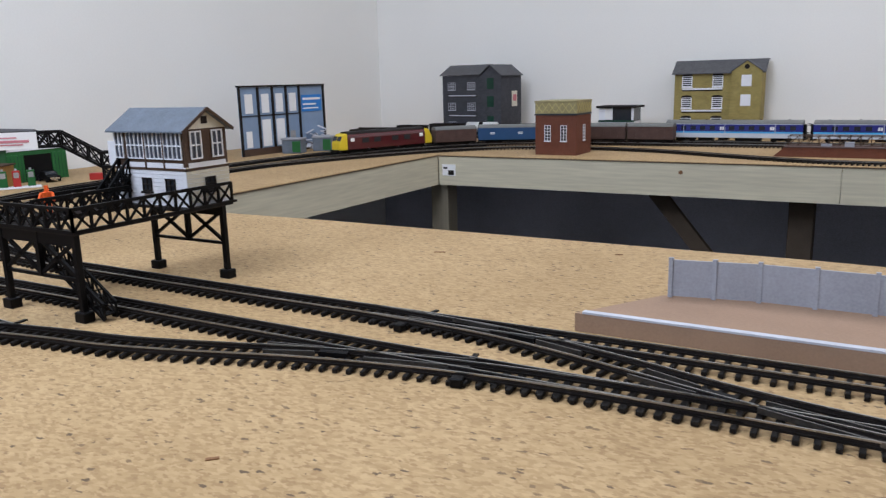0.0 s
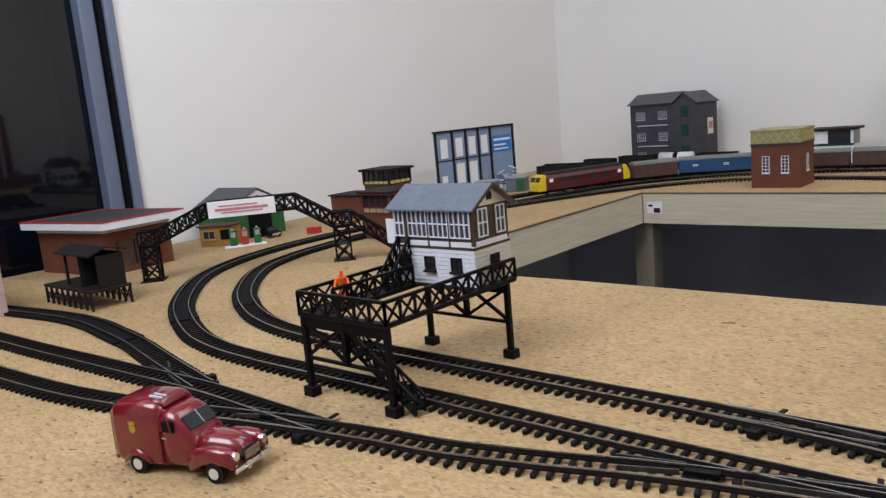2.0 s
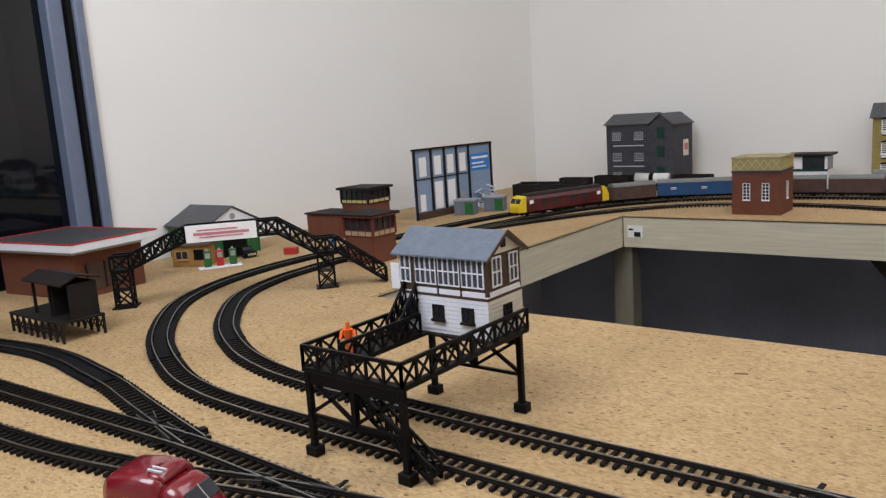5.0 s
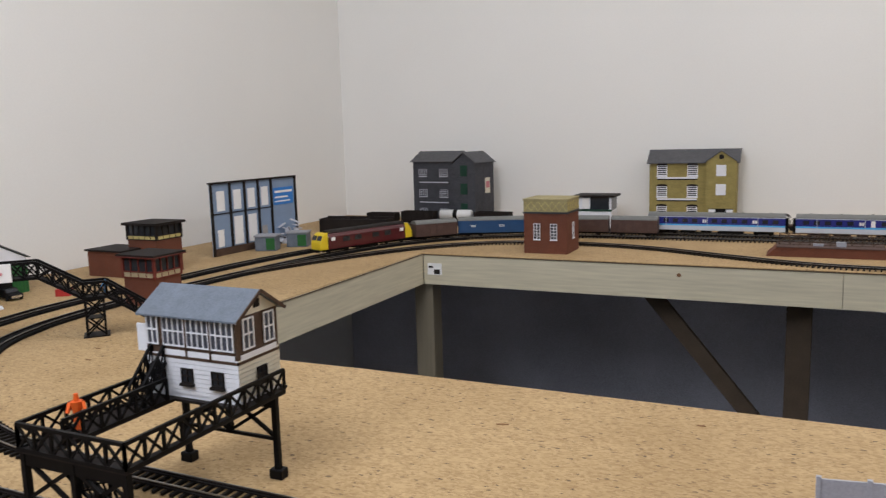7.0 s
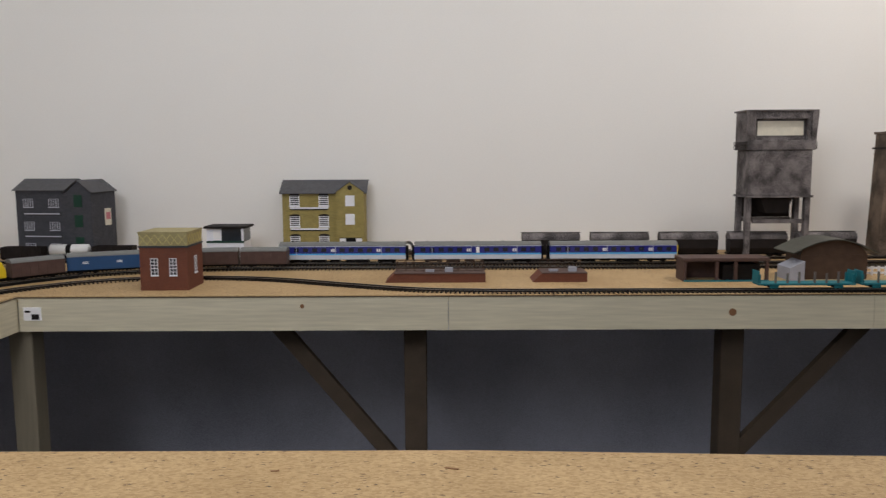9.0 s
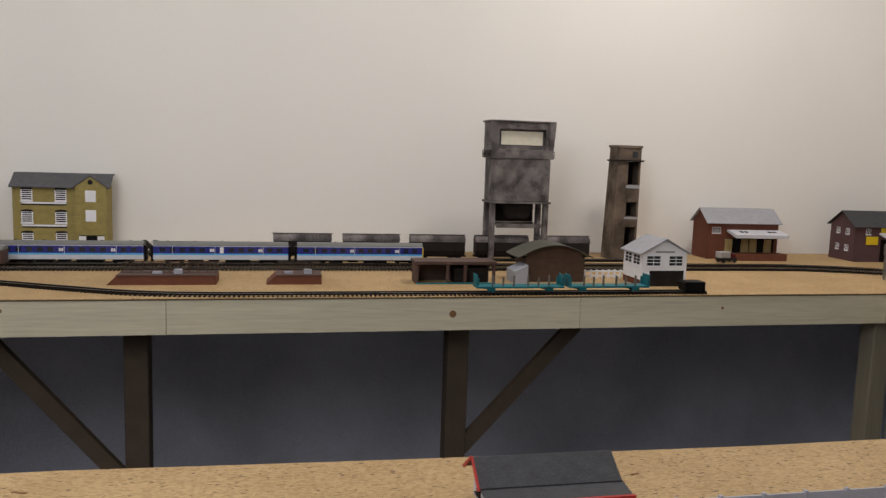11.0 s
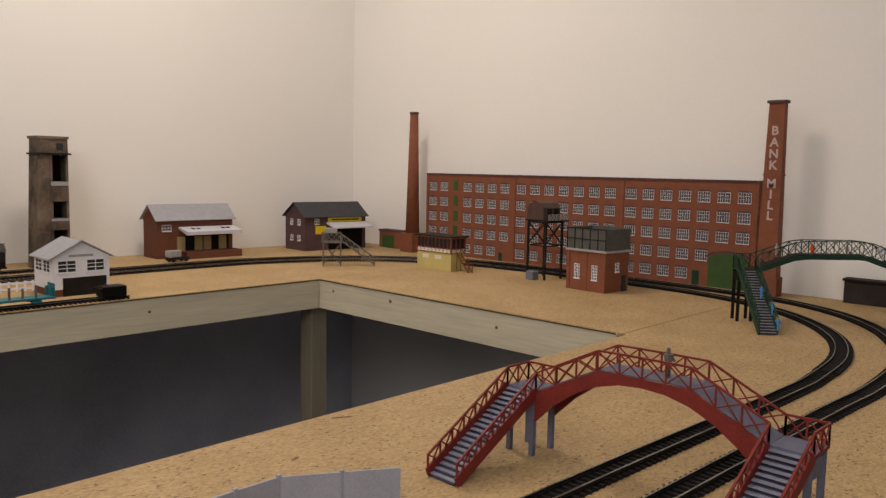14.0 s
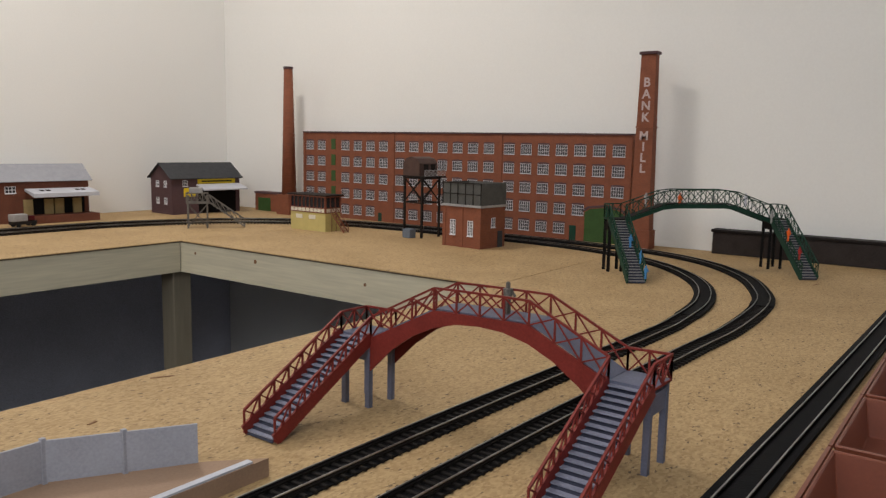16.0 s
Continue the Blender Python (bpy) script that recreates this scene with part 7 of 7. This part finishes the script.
def arch_bridge(name, label, P, Q, sd, sl, lz, mz, rh, hw_, frame_m, deck_m, pier_m, spans, colour_deck, flat=False):
    """A footbridge: an arched span from P to Q, and at each end a stair that turns off towards the plan direction sd."""
    P, Q, sd = Vector(P), Vector(Q), Vector(sd).normalized()
    ax_ = (Q - P).normalized()
    L = (Q - P).length
    br = thing(name, label, "footbridge")

    def at(s_, u, z):
        """s_ along the span from P, u along the stairs' direction."""
        p = P + ax_ * s_ + sd * u
        return Vector((p.x, p.y, z))

    def zed(s_):
        f = min(1.0, max(0.0, s_ / L))
        rise = min(1.0, 3.6 * f, 3.6 * (1 - f)) if flat else min(1.0, 3.3 * f, 3.3 * (1 - f))
        return lz + (mz - lz) * rise
    off = Vector((sd.x, sd.y, 0)) * 0.0009
    for side in (-hw_, hw_):
        web, prev = bm_new(), None
        for i in range(spans + 1):
            s0 = L * i / spans
            a0, f0 = at(s0, side, zed(s0)), abs(2 * i / spans - 1)
            lo0 = a0 - Vector((0, 0, 0.007)) if flat else at(s0, side, lz - 0.027 + (mz + 0.020 - lz) * (1 - f0 ** 2.2))
            q = [web.verts.new(p) for p in (a0 - off, a0 + off, lo0 + off, lo0 - off)]
            for k in range(4) if prev else ():
                web.faces.new((prev[k], prev[(k + 1) % 4], q[(k + 1) % 4], q[k]))
            if i in (0, spans):
                web.faces.new(q)
            prev = q
            up0 = a0 + Vector((0, 0, rh))
            part("railing_post", beam(bm_new(), a0, up0, 0.0013), frame_m, br)
            if i < spans:
                a1 = at(L * (i + 1) / spans, side, zed(L * (i + 1) / spans))
                up1 = a1 + Vector((0, 0, rh))
                part("handrail", beam(bm_new(), up0, up1, 0.0016), frame_m, br)
                for p, q1 in ((a0, up1), (a1, up0)):
                    part("railing_bar", beam(bm_new(), p, q1, 0.0010), frame_m, br)
        bmesh.ops.recalc_face_normals(web, faces=web.faces)
        part("girder", web, frame_m, br)
    dk_, prev = bm_new(), None
    for i in range(spans * 2 + 1):
        s0 = L * i / spans / 2
        q = [dk_.verts.new(at(s0, u, zed(s0) + z)) for u, z in ((-hw_ + 0.001, 0.0002), (hw_ - 0.001, 0.0002), (hw_ - 0.001, 0.0014), (-hw_ + 0.001, 0.0014))]
        for k in range(4) if prev else ():
            dk_.faces.new((prev[k], prev[(k + 1) % 4], q[(k + 1) % 4], q[k]))
        if i in (0, spans * 2):
            dk_.faces.new(q)
        prev = q
    bmesh.ops.recalc_face_normals(dk_, faces=dk_.faces)
    part("deck", dk_, colour_deck, br)
    for end, s_ in ((0, -hw_), (1, L + hw_)):
        head, foot = at(s_, hw_, lz), at(s_, hw_ + sl, 0.002)
        part("landing", beam(bm_new(), at(s_, -hw_, lz), at(s_, hw_, lz), hw_ * 2, 0.002), colour_deck, br)
        w0 = -hw_ if end == 0 else hw_
        railing("handrail", br, frame_m, at(s_ + w0, -hw_, lz), at(s_ + w0, hw_, lz), rh, 2, 0.0013)
        railing("handrail", br, frame_m, at(s_ - hw_, -hw_, lz), at(s_ + hw_, -hw_, lz), rh, 2, 0.0013)
        for o_ in (-hw_, hw_):
            h2, f2 = at(s_ + o_, hw_, lz), at(s_ + o_, hw_ + sl, 0.002)
            railing("handrail", br, frame_m, f2, h2, rh, max(5, int(sl / 0.014)), 0.0013)
            part("stringer", beam(bm_new(), f2 + Vector((0, 0, 0.001)), h2, 0.0018, 0.010), frame_m, br)
        # Backing strip; the shade between the steps is put into its dark colour.
        part("stair_soffit", beam(bm_new(), foot - Vector((0, 0, 0.0010)), head - Vector((0, 0, 0.0030)), hw_ * 2 - 0.003, 0.0012), SOFFIT, br, "stair backing darkened as shade between the steps")
        n = int(sl / 0.0050)
        run = sl / n
        for i in range(n):
            part("step", stairs(bm_new(), foot.lerp(head, i / n), foot.lerp(head, (i + 1) / n), hw_ * 2 - 0.003, 1, 0.0005), deck_m, br)
        for o_ in (-hw_ * 0.8, hw_ * 0.8):
            for u in (-hw_ * 0.9, hw_ * 0.9):
                c = at(s_ + o_, u, 0)
                part("post", boxes((c.x - 0.0022, c.x + 0.0022, c.y - 0.0022, c.y + 0.0022, 0, lz - 0.001)), pier_m, br)
        part("pier_head", beam(bm_new(), at(s_, -hw_, lz - 0.012), at(s_, hw_, lz - 0.012), hw_ * 1.8, 0.014), pier_m, br)
    return br


arch_bridge("arched_footbridge", "red arched footbridge with lattice rails and blue-grey stairs", (1.790, -0.998), (1.804, -1.193), (-1.0, 0.02), 0.098, 0.058, 0.088, 0.017, 0.015, DRED, STEPG, PIERG, 10, PIERG)
arch_bridge("arched_footbridge", "dark green lattice footbridge with stairs at both ends", (2.580, -0.862), (2.786, -1.048), (-0.76, -0.65), 0.115, 0.090, 0.116, 0.025, 0.015, DGREEN, FIGG, BLACKP, 12, DARKP, True)
figure(1.799, -1.108, 0.0890, STAGEG, 0.024, "tiny grey figure standing on the red bridge")
for u, v, zz, m_, l_ in ((2.50, -0.93, 0.028, FIGB, "tiny blue figure on the green bridge stair"), (2.515, -0.905, 0.050, FIGB, "tiny blue figure climbing the green stair"), (2.70, -1.105, 0.062, ORANGE, "tiny orange figure on the green bridge stair"), (2.745, -1.066, 0.0855, FIGG, "tiny grey figure at the head of the stair"), (2.478, -0.948, 0.008, FIGB, "tiny pale blue figure at the foot of the green stair"), (2.672, -1.130, 0.036, REDP, "tiny red figure low on the green bridge stair")):
    figure(u, v, zz, m_, 0.021, l_)
for k in range(4):
    f = 0.15 + 0.23 * k
    figure(2.580 + 0.206 * f, -0.862 - 0.186 * f, 0.111, (FIGG, ORANGE, FIGG, PALEG)[k], 0.024, "tiny figure crossing the green footbridge")
lw_ = thing("retaining_wall", "low dark grey moulded retaining wall against the wall", "model wall", 2.935, -1.19, 0)
part("wall", soften(boxes((-0.014, 0.014, -0.205, 0.276, 0, 0.044)), 0.001), WALLD, lw_)
part("coping", soften(boxes((-0.017, 0.017, -0.205, 0.279, 0.0441, 0.050)), 0.001), DARKP, lw_)

# ---- station platform ----
pf = thing("station_platform", "long station platform with brown surface and pale concrete fence", "platform", 0, 0, 0)
bm = bm_new()
top = [(0.70, -1.026), (1.640, -1.032), (1.612, -1.006), (1.540, -0.958), (0.80, -0.952), (0.74, -0.962)]
v0, v1 = [bm.verts.new((x, y, 0)) for x, y in top], [bm.verts.new((x, y, 0.012)) for x, y in top]
bm.faces.new(v0[::-1]), bm.faces.new(v1)
for i in range(len(top)):
    bm.faces.new((v0[i], v0[(i + 1) % 6], v1[(i + 1) % 6], v1[i]))
bmesh.ops.recalc_face_normals(bm, faces=bm.faces)
part("surface", bm, TILE, pf, "brown platform surface")
part("edging", beam(bm_new(), (0.705, -1.024, 0.0128), (1.628, -1.0285, 0.0128), 0.005, 0.0014), PALEG, pf, "pale platform edge")
fpts = [(0.745, -0.964), (0.80, -0.955), (1.00, -0.9565), (1.20, -0.958), (1.535, -0.9605), (1.608, -1.006)]
for (x0, y0), (x1, y1) in zip(fpts, fpts[1:]):
    n = max(1, round(math.hypot(x1 - x0, y1 - y0) / 0.035))
    for i in range(n):
        a0 = Vector((x0 + (x1 - x0) * i / n, y0 + (y1 - y0) * i / n, 0.0255))
        a1 = Vector((x0 + (x1 - x0) * (i + 1) / n, y0 + (y1 - y0) * (i + 1) / n, 0.0255))
        part("fence_panel", beam(bm_new(), a0.lerp(a1, 0.03), a1.lerp(a0, 0.03), 0.0016, 0.025), FENCEG, pf, "pale grey concrete fence panel")
        part("fence_post", boxes((a0.x - 0.0014, a0.x + 0.0014, a0.y - 0.0014, a0.y + 0.0014, 0.0121, 0.0395)), FENCEG, pf)
sb_ = thing("station_house", "white station house with dark slate roof and red trim", "model building", 1.2025, -0.866, 0.0)
sb_.scale = (1.30, 1.0, 0.68)
part("wall", gable_body(0.078, 0.036, 0.036, 0.018), PALEG, sb_)
part("roof", gable_roof(0.078, 0.036, 0.0364, 0.018, 0.005, 0.0018), DSLATE, sb_, "dark slate roof")
part("canopy", prism(bm_new(), [(-0.040, 0.026), (-0.040, 0.028), (-0.0185, 0.0325), (-0.0185, 0.0305)], "x", -0.043, 0.045), DSLATE, sb_, "slate canopy")
part("fascia", boxes((-0.044, 0.046, -0.0430, -0.0405, 0.022, 0.0282)), REDP, sb_, "red canopy edge")
part("bargeboard", beam(beam(bm_new(), (-0.0446, -0.024, 0.031), (-0.0446, 0, 0.0560), 0.0012, 0.003), (-0.0446, 0.024, 0.031), (-0.0446, 0, 0.0560), 0.0012, 0.003), REDP, sb_)
for xx in (-0.036, 0.0, 0.036):
    part("post", boxes((xx - 0.0012, xx + 0.0012, -0.0395, -0.0371, 0, 0.0262)), PALEG, sb_)
piece("window", window_mesh(0.009, 0.018, 2, 3, 0.001, DARKP, GLASS, 0.001), sb_, -0.039, 0, 0.012, -90)
piece("window", window_mesh(0.030, 0.018, 4, 2, 0.001, TIMBER, GLASS, 0.001), sb_, -0.012, -0.018, 0.010)
part("door", boxes((0.014, 0.026, -0.0192, -0.0182, 0, 0.026)), DARKP, sb_)

# ---- brown trays ----
for k in range(4):
    ty = thing("storage_tray", "empty brown plastic storage tray", "tray", 1.775 + k * 0.128, -1.372, 0, 0, group="brown trays along the table edge")
    bm = bm_new()
    o, i_ = [(-0.060, -0.052), (0.060, -0.052), (0.060, 0.052), (-0.060, 0.052)], []
    ring = lambda s_, z: [bm.verts.new((x * s_, y * s_, z)) for x, y in o]
    r0, r1, r2, r3 = ring(0.90, 0.0), ring(1.0, 0.030), ring(0.955, 0.030), ring(0.87, 0.0025)
    bm.faces.new(r0[::-1]), bm.faces.new(r3)
    for p, q in ((r0, r1), (r1, r2), (r2, r3)):
        for j in range(4):
            bm.faces.new((p[j], p[(j + 1) % 4], q[(j + 1) % 4], q[j]))
    part("tub", soften(bm, 0.0008), TRAY, ty)
    each_box("rim", ((-0.063, 0.063, 0.0522, 0.0545, 0.027, 0.0305), (-0.063, 0.063, -0.0545, -0.0522, 0.027, 0.0305)), TRAY, ty)
